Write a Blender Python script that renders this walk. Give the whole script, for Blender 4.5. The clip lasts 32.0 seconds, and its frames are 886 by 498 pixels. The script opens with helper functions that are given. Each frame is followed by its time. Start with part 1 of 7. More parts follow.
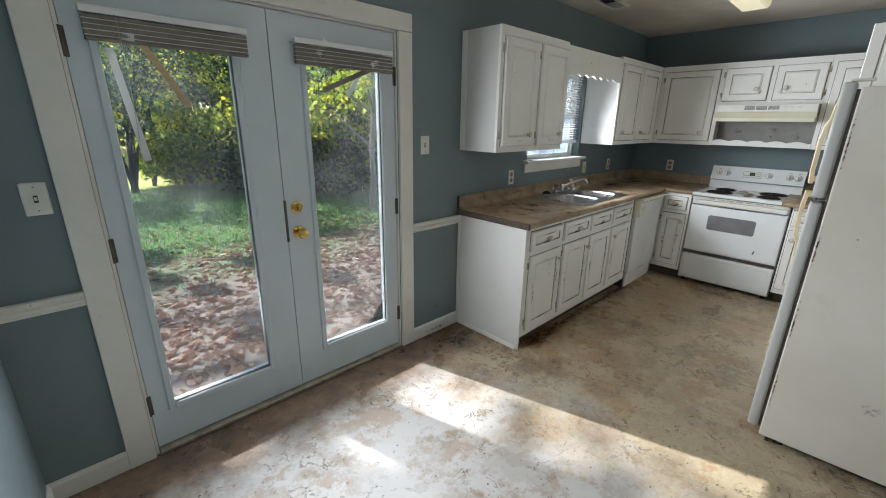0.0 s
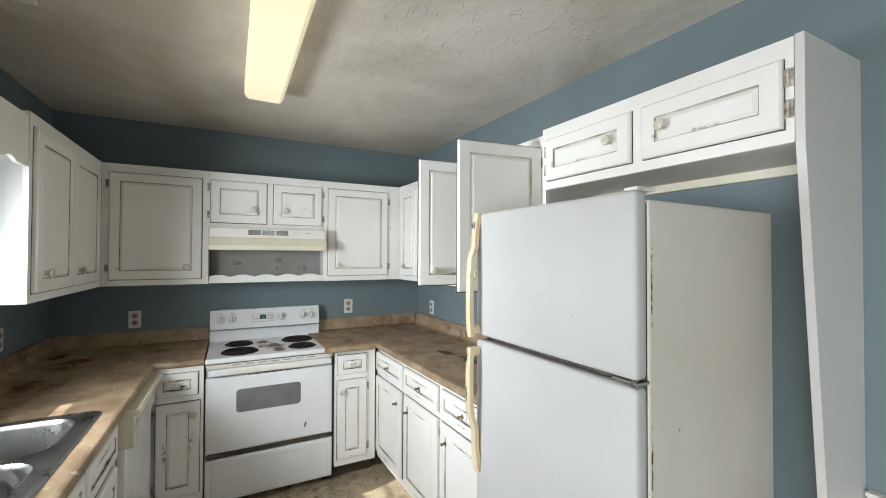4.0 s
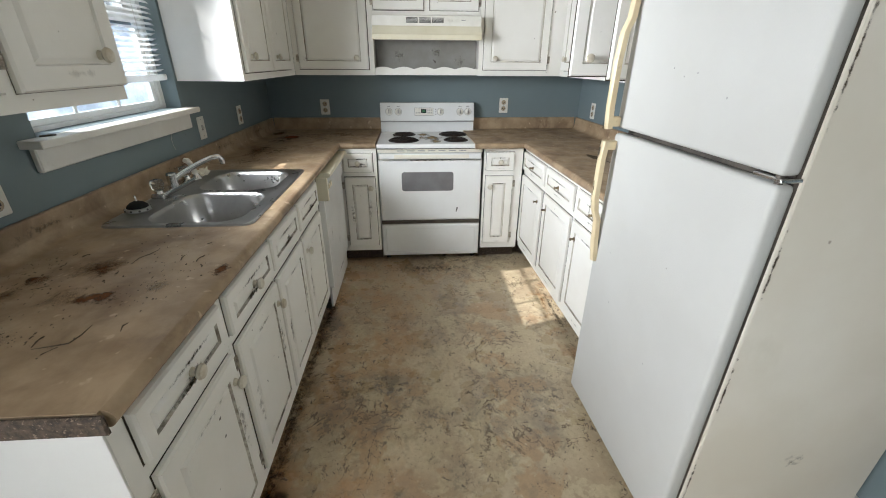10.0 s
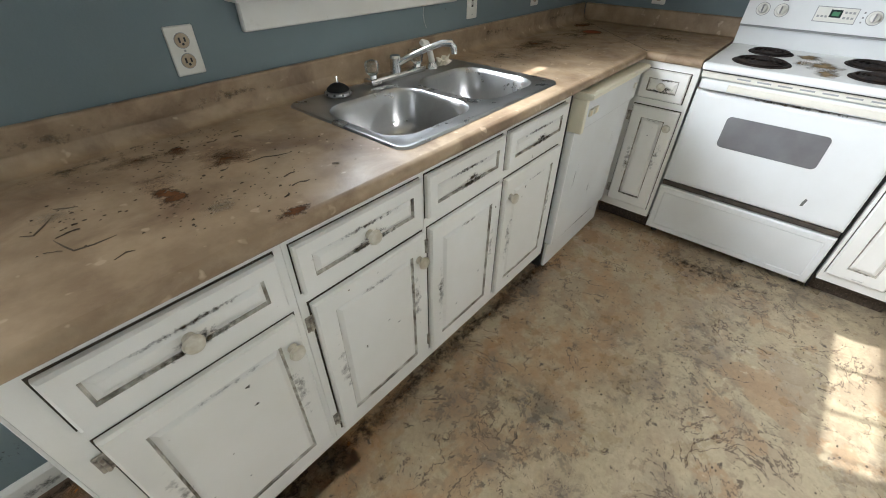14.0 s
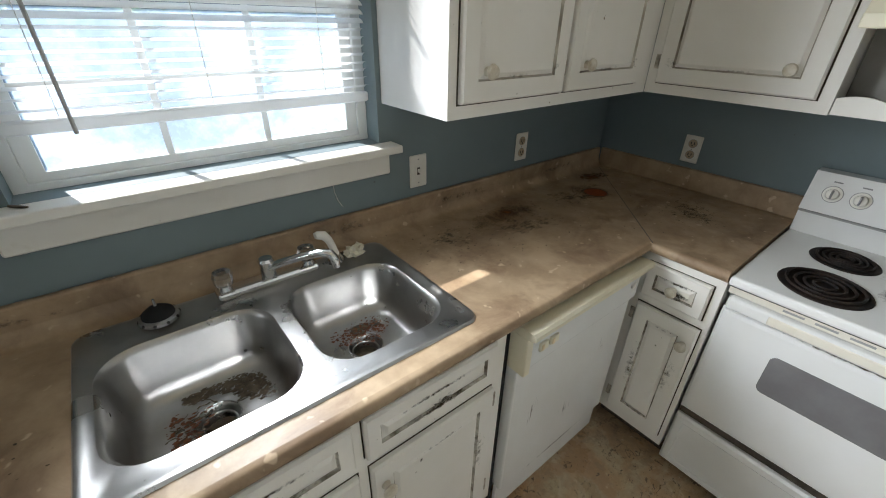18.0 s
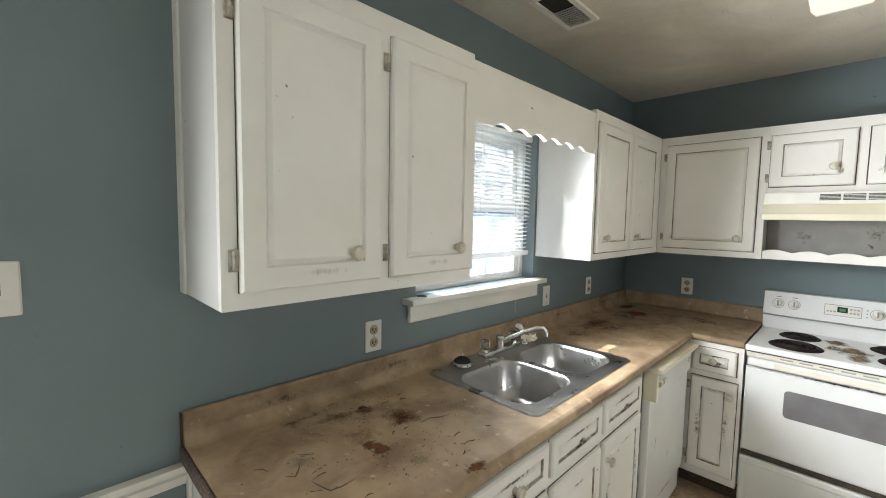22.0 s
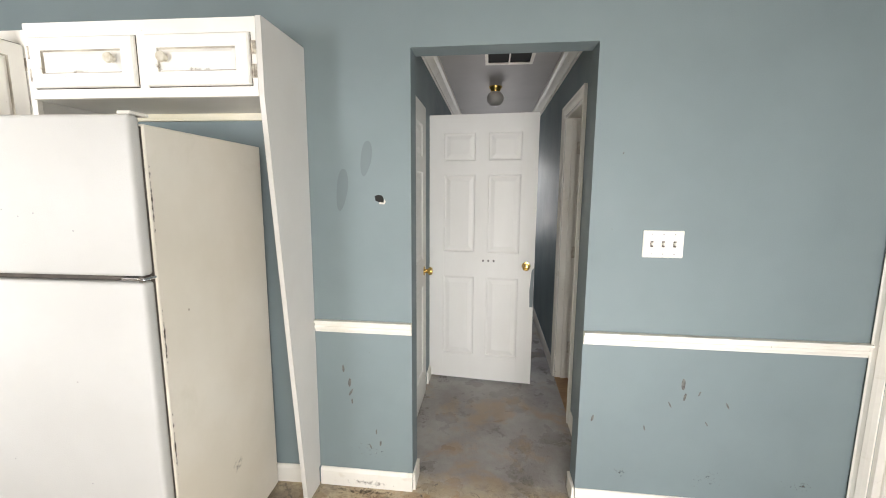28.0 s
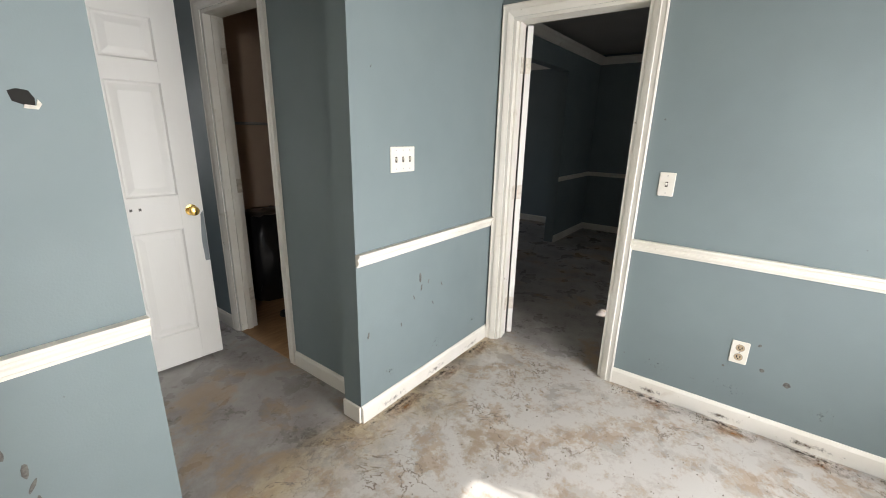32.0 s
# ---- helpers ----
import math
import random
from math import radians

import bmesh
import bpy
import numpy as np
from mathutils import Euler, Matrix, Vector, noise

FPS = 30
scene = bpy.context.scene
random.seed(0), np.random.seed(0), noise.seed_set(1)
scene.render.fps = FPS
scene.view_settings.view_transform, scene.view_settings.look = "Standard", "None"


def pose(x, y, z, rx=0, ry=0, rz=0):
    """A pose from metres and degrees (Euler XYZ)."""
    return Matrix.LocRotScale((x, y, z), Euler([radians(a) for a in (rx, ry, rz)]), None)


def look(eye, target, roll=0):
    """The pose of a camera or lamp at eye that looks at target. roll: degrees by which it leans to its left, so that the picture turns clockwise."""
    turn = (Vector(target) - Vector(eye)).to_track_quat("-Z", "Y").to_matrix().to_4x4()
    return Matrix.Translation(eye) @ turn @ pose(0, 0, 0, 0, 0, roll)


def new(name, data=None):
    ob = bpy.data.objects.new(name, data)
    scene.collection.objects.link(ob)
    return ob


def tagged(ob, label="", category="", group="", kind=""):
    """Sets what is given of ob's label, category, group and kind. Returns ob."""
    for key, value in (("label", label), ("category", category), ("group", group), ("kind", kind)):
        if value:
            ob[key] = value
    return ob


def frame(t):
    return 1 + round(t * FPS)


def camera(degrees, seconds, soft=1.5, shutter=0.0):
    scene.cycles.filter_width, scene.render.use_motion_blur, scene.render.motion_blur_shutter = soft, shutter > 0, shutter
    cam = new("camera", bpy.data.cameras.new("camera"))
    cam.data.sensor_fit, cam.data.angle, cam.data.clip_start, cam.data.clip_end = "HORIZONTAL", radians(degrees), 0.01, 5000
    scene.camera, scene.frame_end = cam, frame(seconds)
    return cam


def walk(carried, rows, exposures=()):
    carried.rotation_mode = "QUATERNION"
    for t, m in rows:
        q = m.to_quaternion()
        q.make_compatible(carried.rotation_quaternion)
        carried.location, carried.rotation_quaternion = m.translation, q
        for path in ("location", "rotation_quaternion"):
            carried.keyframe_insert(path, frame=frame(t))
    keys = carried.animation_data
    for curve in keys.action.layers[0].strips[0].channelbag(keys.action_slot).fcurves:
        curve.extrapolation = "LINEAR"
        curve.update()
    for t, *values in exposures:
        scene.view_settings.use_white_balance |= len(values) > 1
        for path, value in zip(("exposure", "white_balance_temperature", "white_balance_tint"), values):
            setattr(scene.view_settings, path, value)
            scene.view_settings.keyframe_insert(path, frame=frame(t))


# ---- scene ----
cam = camera(94.9, 32.0, 1.0)
METRES, EYE, TILT, LEAN, TURN = 8.53, 1.513, 0.0, 0.0, -44.2
ROWS = [
    (0.0, 0.0, 0.0, 0.0, 0.27, -17.34, -0.86),
    (0.5, 0.0105, 0.0112, 0.0019, -8.27, -10.86, -0.66),
    (1.0, 0.0215, 0.0299, 0.0028, -14.73, -5.65, -0.66),
    (1.5, 0.0278, 0.0585, -0.0, -20.66, -2.99, -0.75),
    (2.0, 0.0353, 0.0891, 0.0011, -32.69, -1.17, -0.64),
    (2.5, 0.0467, 0.1229, -0.0003, -46.16, -0.16, -0.47),
    (4.5, 0.0576, 0.2434, 0.0023, -80.1, 1.02, -0.27),
    (5.0, 0.0536, 0.2545, 0.0026, -87.25, 1.05, -0.34),
    (5.5, 0.0486, 0.2574, 0.003, -94.73, 0.87, -0.32),
    (6.0, 0.047, 0.2562, 0.0032, -99.12, 0.58, -0.26),
    (6.5, 0.0472, 0.2577, 0.0004, -100.39, -0.8, -0.22),
    (7.0, 0.0477, 0.2592, -0.0035, -99.43, -7.1, -0.24),
    (7.5, 0.0503, 0.2577, -0.0078, -97.35, -13.58, -0.3),
    (8.0, 0.0571, 0.2497, -0.01, -93.44, -18.4, -0.35),
    (8.5, 0.0552, 0.2404, -0.0107, -83.91, -21.16, -0.31),
    (9.0, 0.0472, 0.226, -0.0105, -71.98, -22.73, -0.32),
    (9.5, 0.0477, 0.2136, -0.0085, -60.26, -24.08, -0.34),
    (10.0, 0.0614, 0.2034, -0.0092, -49.81, -24.87, -0.38),
    (10.5, 0.0665, 0.1927, -0.0097, -39.79, -25.77, -0.56),
    (11.0, 0.0686, 0.1816, -0.0105, -32.38, -27.27, -0.7),
    (11.5, 0.0799, 0.1761, -0.012, -26.56, -29.39, -0.7),
    (12.0, 0.0994, 0.1804, -0.0133, -22.26, -31.15, -0.64),
    (12.5, 0.1082, 0.1873, -0.0147, -15.97, -32.15, -0.68),
    (13.0, 0.1149, 0.2071, -0.0165, -10.21, -32.83, -0.74),
    (13.5, 0.1219, 0.2303, -0.021, -6.7, -34.58, -0.77),
    (15.5, 0.1562, 0.3106, -0.0185, -3.24, -45.64, -0.34),
    (16.0, 0.1683, 0.3277, -0.0159, -3.6, -45.64, -0.38),
    (16.5, 0.1791, 0.338, -0.0119, -3.25, -45.02, -0.21),
    (17.0, 0.1858, 0.3398, -0.0064, 0.26, -42.26, -0.59),
    (17.5, 0.1889, 0.3363, -0.0009, 3.66, -36.51, -0.76),
    (18.0, 0.1914, 0.3305, 0.0046, 5.61, -29.04, -0.93),
    (18.5, 0.1902, 0.3209, 0.0088, 6.13, -20.76, -1.17),
    (19.0, 0.1826, 0.3077, 0.0106, 5.32, -12.6, -1.14),
    (19.5, 0.169, 0.2908, 0.0102, 2.69, -6.9, -1.06),
    (20.0, 0.1585, 0.2745, 0.0099, -0.32, -4.66, -0.9),
    (20.5, 0.1453, 0.2566, 0.0093, -0.81, -4.1, -0.83),
    (21.0, 0.1263, 0.2435, 0.0084, -0.09, -4.18, -0.84),
    (21.5, 0.1059, 0.2301, 0.0065, 0.38, -4.19, -1.03),
    (22.0, 0.0913, 0.2172, 0.0023, -0.68, -4.27, -1.05),
    (22.5, 0.0737, 0.2103, -0.001, -5.9, -5.51, -0.93),
    (23.0, 0.0546, 0.2123, -0.0042, -16.0, -7.07, -0.59),
    (23.5, 0.0396, 0.21, -0.007, -29.34, -8.94, -0.43),
    (24.0, 0.0233, 0.2057, -0.0114, -40.61, -12.59, -0.14),
    (24.5, 0.014, 0.2065, -0.0107, -51.77, -16.15, -0.06),
    (25.0, 0.0151, 0.2149, -0.0083, -64.73, -17.36, -0.1),
    (25.5, 0.0153, 0.2189, -0.0066, -78.1, -17.37, -0.12),
    (26.0, 0.0139, 0.2195, -0.0048, -89.31, -16.59, -0.3),
    (26.5, 0.014, 0.2175, -0.0038, -99.96, -14.9, -0.23),
    (28.5, 0.0189, 0.2031, -0.0036, -136.6, -6.59, -0.45),
    (29.0, 0.0374, 0.1947, -0.0004, -142.88, -4.1, -0.68),
    (29.5, 0.0596, 0.1933, 0.0022, -149.14, -0.35, -0.75),
    (30.0, 0.083, 0.2033, -0.0008, -157.51, 1.01, -0.99),
    (30.5, 0.095, 0.2155, -0.0046, -168.85, -1.34, -1.11),
    (31.0, 0.1023, 0.2252, -0.0098, -175.67, -6.56, -1.05),
    (31.5, 0.1073, 0.2275, -0.0119, -181.02, -12.26, -1.17),
    (32.0, 0.1137, 0.2254, -0.0145, -188.67, -16.08, -1.23),
]
EXPOSURES = ((0.0, 0.70, 6100, 10), (1.0, 0.80, 6300, 10), (2.0, 1.00, 6300, 10), (3.5, 0.95, 6200, 10), (5.0, 0.80, 6350, 10), (7.0, 0.72, 6250, 10), (9.0, 0.94, 6200, 10), (11.0, 1.06, 6400, 10), (13.0, 1.42, 6250, 10), (16.0, 1.50, 5700, 10), (17.5, 1.15, 6000, 10), (19.0, 0.66, 6750, 10), (20.0, 0.64, 6900, 10), (22.0, 1.46, 6450, 10), (23.0, 1.42, 6400, 10), (24.0, 1.00, 6300, 10), (25.0, 0.85, 6300, 10), (26.0, 0.88, 6300, 10), (28.0, 1.40, 6850, 14), (29.0, 1.55, 7150, 16), (30.0, 1.68, 7100, 16), (31.0, 1.68, 7150, 16), (32.0, 1.36, 6780, 14))
walk(cam, [(t, pose(0, 0, EYE, TILT, LEAN, TURN) @ pose(METRES * x, METRES * y, METRES * z, 90 + pitch, roll, yaw)) for t, x, y, z, yaw, pitch, roll in ROWS],
     exposures=EXPOSURES)

# ---- world, sun, window light ----
SUN_DIR = Vector((0.217, -0.737, -0.641))          # the way the sunlight travels
world = bpy.data.worlds.new("world")
scene.world = world
world.use_nodes = True
wn = world.node_tree
sky = wn.nodes.new("ShaderNodeTexSky")
sky.sky_type, sky.sun_disc = "NISHITA", False
sky.sun_elevation, sky.sun_rotation = radians(39.8), radians(-16.4)
wn.nodes["Background"].inputs["Strength"].default_value = 0.13
wn.links.new(sky.outputs[0], wn.nodes["Background"].inputs["Color"])
sun = new("sun", bpy.data.lights.new("sun", "SUN"))
sun.data.energy, sun.data.angle, sun.data.color = 5.0, radians(0.6), (1.0, 0.975, 0.94)
sun.matrix_world = look((0, 0, 8), Vector((0, 0, 8)) + SUN_DIR)


def sky_lamp(name, where, target, w, h, power, colour, spread=180):
    """Stand-in for daylight at an opening: an added area lamp, its spread narrowed to spare nearby surfaces."""
    d = bpy.data.lights.new(name, "AREA")
    d.shape, d.size, d.size_y, d.energy, d.color = "RECTANGLE", w, h, power, colour
    d.spread = radians(spread)
    o = new(name, d)
    o.matrix_world = look(where, target)
    return o


for z_, p_, dz, sp in ((0.49, 5.5, 0.12, 100), (1.01, 9, -0.25, 180), (1.53, 12.5, -0.25, 180)):
    sky_lamp("daylight_french_door", (0.84, 1.945, z_), (0.84, 0.0, z_ + dz), 1.25, 0.50, p_, (0.96, 0.98, 1.0), sp)
sky_lamp("daylight_kitchen_window", (3.22, 1.96, 1.57), (3.58, 0.6, 1.38), 0.36, 0.54, 12.5, (0.93, 0.965, 1.0), 118)
sky_lamp("daylight_dining_window", (-1.83, 2.16, 1.75), (-1.83, 0.0, 1.4), 0.2, 0.36, 3.2, (0.92, 0.97, 1.0))
# lamp added to lift the dark living room, its source is made up
sky_lamp("added_living_lamp", (-2.67, -5.46, 1.4), (-2.6, 0.0, 0.9), 1.3, 1.1, 4.2, (0.95, 0.97, 1.0))
sky_lamp("daylight_hall_window", (1.3, -4.76, 1.4), (1.2, 0.0, 1.2), 0.7, 1.0, 5.5, (0.95, 0.97, 1.0))

# ---- materials ----


def mat(name, c1, c2=None, scale=3.0, rough=0.5, rough2=None, metal=0.0, bump=0.0, bscale=60.0, fleck=None, fthr=0.68, fscale=25.0,
        streak=(1, 1, 1), detail=5.0, contrast=(0.35, 0.65), spec=0.5, coat=0.0, second=None, sthr=(0.5, 0.6), sscale=2.0):
    """A node material at world size: two tones by noise, a second layer of stains, small flecks, gloss variation and bump."""
    m = bpy.data.materials.new(name)
    m.use_nodes = True
    t = m.node_tree
    n, l = t.nodes, t.links
    b = n["Principled BSDF"]
    b.inputs["Metallic"].default_value = metal
    b.inputs["Roughness"].default_value = rough
    b.inputs["Specular IOR Level"].default_value = spec
    b.inputs["Coat Weight"].default_value = coat
    g = n.new("ShaderNodeNewGeometry")
    mp = n.new("ShaderNodeMapping")
    mp.inputs["Scale"].default_value = streak
    l.new(g.outputs["Position"], mp.inputs["Vector"])

    def noi(sc, det=detail, dist=0.0):
        k = n.new("ShaderNodeTexNoise")
        k.inputs["Scale"].default_value, k.inputs["Detail"].default_value, k.inputs["Distortion"].default_value = sc, det, dist
        k.inputs["Roughness"].default_value = 0.6
        l.new(mp.outputs[0], k.inputs["Vector"])
        return k.outputs["Fac"]

    def ramp(src, a, z):
        k = n.new("ShaderNodeMapRange")
        k.inputs["From Min"].default_value, k.inputs["From Max"].default_value = a, z
        l.new(src, k.inputs["Value"])
        return k.outputs[0]

    def mix(fac, a, c):
        k = n.new("ShaderNodeMix")
        k.data_type = "RGBA"
        l.new(fac, k.inputs[0])
        for i, v in ((6, a), (7, c)):
            if isinstance(v, tuple):
                k.inputs[i].default_value = (*v, 1)
            else:
                l.new(v, k.inputs[i])
        return k.outputs[2]

    col = mix(ramp(noi(scale), *contrast), c1, c2 or c1)
    if second:
        col = mix(ramp(noi(sscale, 8, 0.6), *sthr), col, second)
    if fleck:
        col = mix(ramp(noi(fscale, 2), fthr, fthr + 0.05), col, fleck)
    l.new(col, b.inputs["Base Color"])
    if rough2 is not None:
        k = n.new("ShaderNodeMapRange")
        k.inputs["To Min"].default_value, k.inputs["To Max"].default_value = rough, rough2
        l.new(ramp(noi(scale * 1.7), 0.35, 0.65), k.inputs["Value"])
        l.new(k.outputs[0], b.inputs["Roughness"])
    if bump:
        k = n.new("ShaderNodeBump")
        k.inputs["Strength"].default_value, k.inputs["Distance"].default_value = bump, 0.004
        l.new(noi(bscale, 3), k.inputs["Height"])
        l.new(k.outputs[0], b.inputs["Normal"])
    return m


M_WALL = mat("blue_grey_wall_paint", (0.180, 0.228, 0.240), (0.163, 0.207, 0.219), 1.6, 0.55, 0.7, bump=0.12, bscale=180, fleck=(0.11, 0.12, 0.115), fthr=0.765, fscale=26)
# tan walls that also carry the closet's warm light in their colour
M_TAN = mat("warm_lit_closet_tan", (0.58, 0.44, 0.33), (0.50, 0.38, 0.28), 1.5, 0.7, bump=0.1)
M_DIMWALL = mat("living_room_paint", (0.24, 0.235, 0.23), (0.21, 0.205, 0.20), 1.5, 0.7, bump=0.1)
M_TRIM = mat("white_trim_paint", (0.78, 0.76, 0.70), (0.70, 0.67, 0.60), 2.5, 0.4, 0.55, bump=0.08, bscale=90, fleck=(0.30, 0.25, 0.18), fthr=0.735, fscale=34, second=(0.58, 0.53, 0.44), sthr=(0.62, 0.78), sscale=7)
M_CAB = mat("white_cabinet_paint", (0.84, 0.825, 0.78), (0.78, 0.76, 0.70), 2.2, 0.42, 0.55, bump=0.10, bscale=70, fleck=(0.20, 0.16, 0.11), fthr=0.752, fscale=42)
# cabinet white darkened in colour to hold down light on the sides
M_CABSIDE = mat("toned_down_side_paint", (0.66, 0.65, 0.62), (0.61, 0.595, 0.56), 2.0, 0.4, 0.5, bump=0.06, bscale=60, fleck=(0.25, 0.2, 0.15), fthr=0.775, fscale=30)
# groove tones: grime and the crease's shade share one colour
M_GROOVE = mat("grimy_groove_shade_paint", (0.60, 0.56, 0.48), (0.14, 0.115, 0.08), 6.0, 0.6, 0.75, bump=0.15, bscale=90, contrast=(0.40, 0.70))
M_GROOVE2 = mat("very_grimy_groove_shade_paint", (0.66, 0.635, 0.56), (0.13, 0.105, 0.068), 20.0, 0.65, 0.8, bump=0.2, bscale=90, contrast=(0.38, 0.66))
M_KNOB = mat("grubby_white_knob", (0.72, 0.69, 0.60), (0.50, 0.44, 0.33), 30, 0.3)
M_CEIL = mat("aged_white_ceiling", (0.74, 0.70, 0.62), (0.62, 0.57, 0.48), 0.9, 0.8, bump=0.0, second=(0.44, 0.39, 0.31), sthr=(0.46, 0.80), sscale=1.3)
# white ceiling with the dimness of the hall put into its grey
M_HALLCEIL = mat("shade_greyed_hall_ceiling", (0.40, 0.385, 0.37), (0.34, 0.325, 0.31), 1.0, 0.6)
M_COUNTER = mat("brown_mottled_laminate", (0.405, 0.298, 0.190), (0.290, 0.204, 0.124), 9.0, 0.36, 0.56, spec=0.4, bump=0.06, bscale=60, detail=10, contrast=(0.40, 0.62), second=(0.200, 0.130, 0.078), sthr=(0.50, 0.68), sscale=5.5, fleck=(0.49, 0.37, 0.25), fthr=0.66, fscale=24)
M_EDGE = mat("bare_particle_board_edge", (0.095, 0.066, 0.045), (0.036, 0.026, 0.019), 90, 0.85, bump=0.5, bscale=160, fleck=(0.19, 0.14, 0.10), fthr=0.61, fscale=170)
M_STEEL = mat("brushed_stainless_steel", (0.46, 0.455, 0.44), (0.36, 0.355, 0.345), 5, 0.26, 0.36, metal=1.0, second=(0.26, 0.25, 0.235), sthr=(0.55, 0.85), sscale=4)
M_CHROME = mat("chrome", (0.72, 0.72, 0.72), (0.6, 0.6, 0.6), 9, 0.10, 0.22, metal=1.0)
M_BRASS = mat("polished_brass", (0.72, 0.50, 0.16), (0.60, 0.40, 0.12), 12, 0.15, 0.25, metal=1.0)
M_STUB = mat("tarnished_knob_metal", (0.34, 0.26, 0.15), (0.10, 0.075, 0.05), 60, 0.4, metal=0.6)
M_PAINTEDMETAL = mat("painted_hinge_metal", (0.60, 0.55, 0.46), (0.16, 0.13, 0.10), 34, 0.5, metal=0.0)
M_WHITEHINGE = mat("white_painted_hinge", (0.72, 0.68, 0.60), (0.50, 0.45, 0.37), 30, 0.5)
M_DARKMETAL = mat("dark_hinge_metal", (0.14, 0.12, 0.10), (0.08, 0.07, 0.06), 20, 0.5, metal=0.6)
# door white greyed in colour against the strong window lamp
M_FRIDGE = mat("greyed_pebbled_enamel", (0.53, 0.53, 0.508), (0.49, 0.487, 0.462), 1.8, 0.5, 0.62, bump=0.16, spec=0.3, bscale=230, fleck=(0.16, 0.14, 0.12), fthr=0.79, fscale=22)
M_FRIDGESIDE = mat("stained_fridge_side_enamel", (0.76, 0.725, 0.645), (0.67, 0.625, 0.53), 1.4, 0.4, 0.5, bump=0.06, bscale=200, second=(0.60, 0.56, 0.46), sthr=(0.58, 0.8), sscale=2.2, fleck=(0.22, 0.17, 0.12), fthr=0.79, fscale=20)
M_YELLOW = mat("yellowed_plastic", (0.74, 0.63, 0.42), (0.64, 0.51, 0.31), 7, 0.42, second=(0.30, 0.20, 0.10), sthr=(0.64, 0.78), sscale=12)
M_CREAM = mat("yellowed_cream_enamel", (0.72, 0.68, 0.54), (0.66, 0.61, 0.45), 4, 0.38)
M_RANGE = mat("white_range_enamel", (0.80, 0.81, 0.80), (0.75, 0.75, 0.73), 2.5, 0.16, 0.24, fleck=(0.22, 0.17, 0.12), fthr=0.79, fscale=24)
M_BLACK = mat("black_rubber", (0.018, 0.017, 0.016), (0.03, 0.028, 0.026), 20, 0.6)
M_BURNER = mat("rusty_black_burner", (0.010, 0.009, 0.009), (0.026, 0.016, 0.011), 30, 0.7, spec=0.25)
M_OVENGLASS = mat("dark_oven_glass", (0.20, 0.20, 0.205), (0.16, 0.155, 0.16), 5, 0.12, spec=0.7)
M_SCREEN = mat("dark_display", (0.02, 0.035, 0.03), (0.02, 0.03, 0.03), 5, 0.2)
M_GREY = mat("grey_plastic", (0.35, 0.35, 0.34), (0.30, 0.30, 0.29), 10, 0.5)
M_INK = mat("printed_grey_mark", (0.25, 0.25, 0.25), (0.22, 0.22, 0.22), 10, 0.6)
M_PLATE = mat("white_plastic_plate", (0.76, 0.74, 0.68), (0.70, 0.68, 0.61), 12, 0.35)
M_ALMOND = mat("aged_tan_plastic", (0.46, 0.37, 0.25), (0.38, 0.29, 0.19), 40, 0.4)
# niche grey: grease, and the recess's shade put into the colour
M_NICHE = mat("greasy_shade_toned_backboard", (0.30, 0.29, 0.27), (0.23, 0.22, 0.20), 5, 0.6, fleck=(0.08, 0.06, 0.05), fthr=0.72, fscale=13)
# white door paint with its bluish shade put into the colour
M_FDOOR = mat("shade_tinted_white_door_paint", (0.60, 0.66, 0.69), (0.55, 0.605, 0.63), 2.0, 0.4, 0.5, bump=0.05, fleck=(0.32, 0.30, 0.26), fthr=0.77, fscale=30)
M_DOOR = mat("white_door_paint", (0.76, 0.76, 0.73), (0.71, 0.705, 0.67), 2.2, 0.45, 0.55, bump=0.12, bscale=90, streak=(1, 1, 0.4))
M_BLIND = mat("dusty_blind_slat", (0.26, 0.225, 0.185), (0.17, 0.145, 0.115), 14, 0.6)
M_WBLIND = mat("white_vinyl_blind", (0.80, 0.81, 0.80), (0.74, 0.75, 0.74), 8, 0.5)


def see_through(m, share):
    """Lets part of the light through a thin vinyl sheet."""
    n, l = m.node_tree.nodes, m.node_tree.links
    tr, mx = n.new("ShaderNodeBsdfTranslucent"), n.new("ShaderNodeMixShader")
    tr.inputs["Color"].default_value = (0.85, 0.87, 0.88, 1)
    mx.inputs[0].default_value = share
    l.new(n["Principled BSDF"].outputs[0], mx.inputs[1])
    l.new(tr.outputs[0], mx.inputs[2])
    l.new(mx.outputs[0], n["Material Output"].inputs["Surface"])


see_through(M_WBLIND, 0.34)
M_VINYL = mat("white_vinyl_sash", (0.78, 0.79, 0.78), (0.70, 0.71, 0.69), 6, 0.4)
M_WOOD = mat("bare_wood_slat", (0.62, 0.48, 0.28), (0.52, 0.38, 0.2), 10, 0.6, streak=(1, 1, 6))
M_CORD = mat("grey_cord", (0.5, 0.48, 0.44), None, 5, 0.8)
M_DEBRIS = mat("muddy_debris", (0.16, 0.125, 0.085), (0.07, 0.055, 0.04), 60, 0.9)
M_RUST = mat("rusty_crumbs", (0.24, 0.09, 0.04), (0.12, 0.05, 0.03), 80, 0.9)
M_PAPER = mat("crumpled_white_paper", (0.78, 0.74, 0.62), (0.66, 0.60, 0.48), 40, 0.9)
M_SMUDGE = mat("smudged_wall_paint", (0.175, 0.207, 0.220), (0.195, 0.230, 0.243), 9, 0.6)
M_SCUFF = mat("dark_scuff", (0.07, 0.066, 0.060), (0.16, 0.16, 0.15), 60, 0.8)
M_PLASTER = mat("broken_plaster", (0.68, 0.66, 0.6), (0.5, 0.48, 0.42), 60, 0.9)
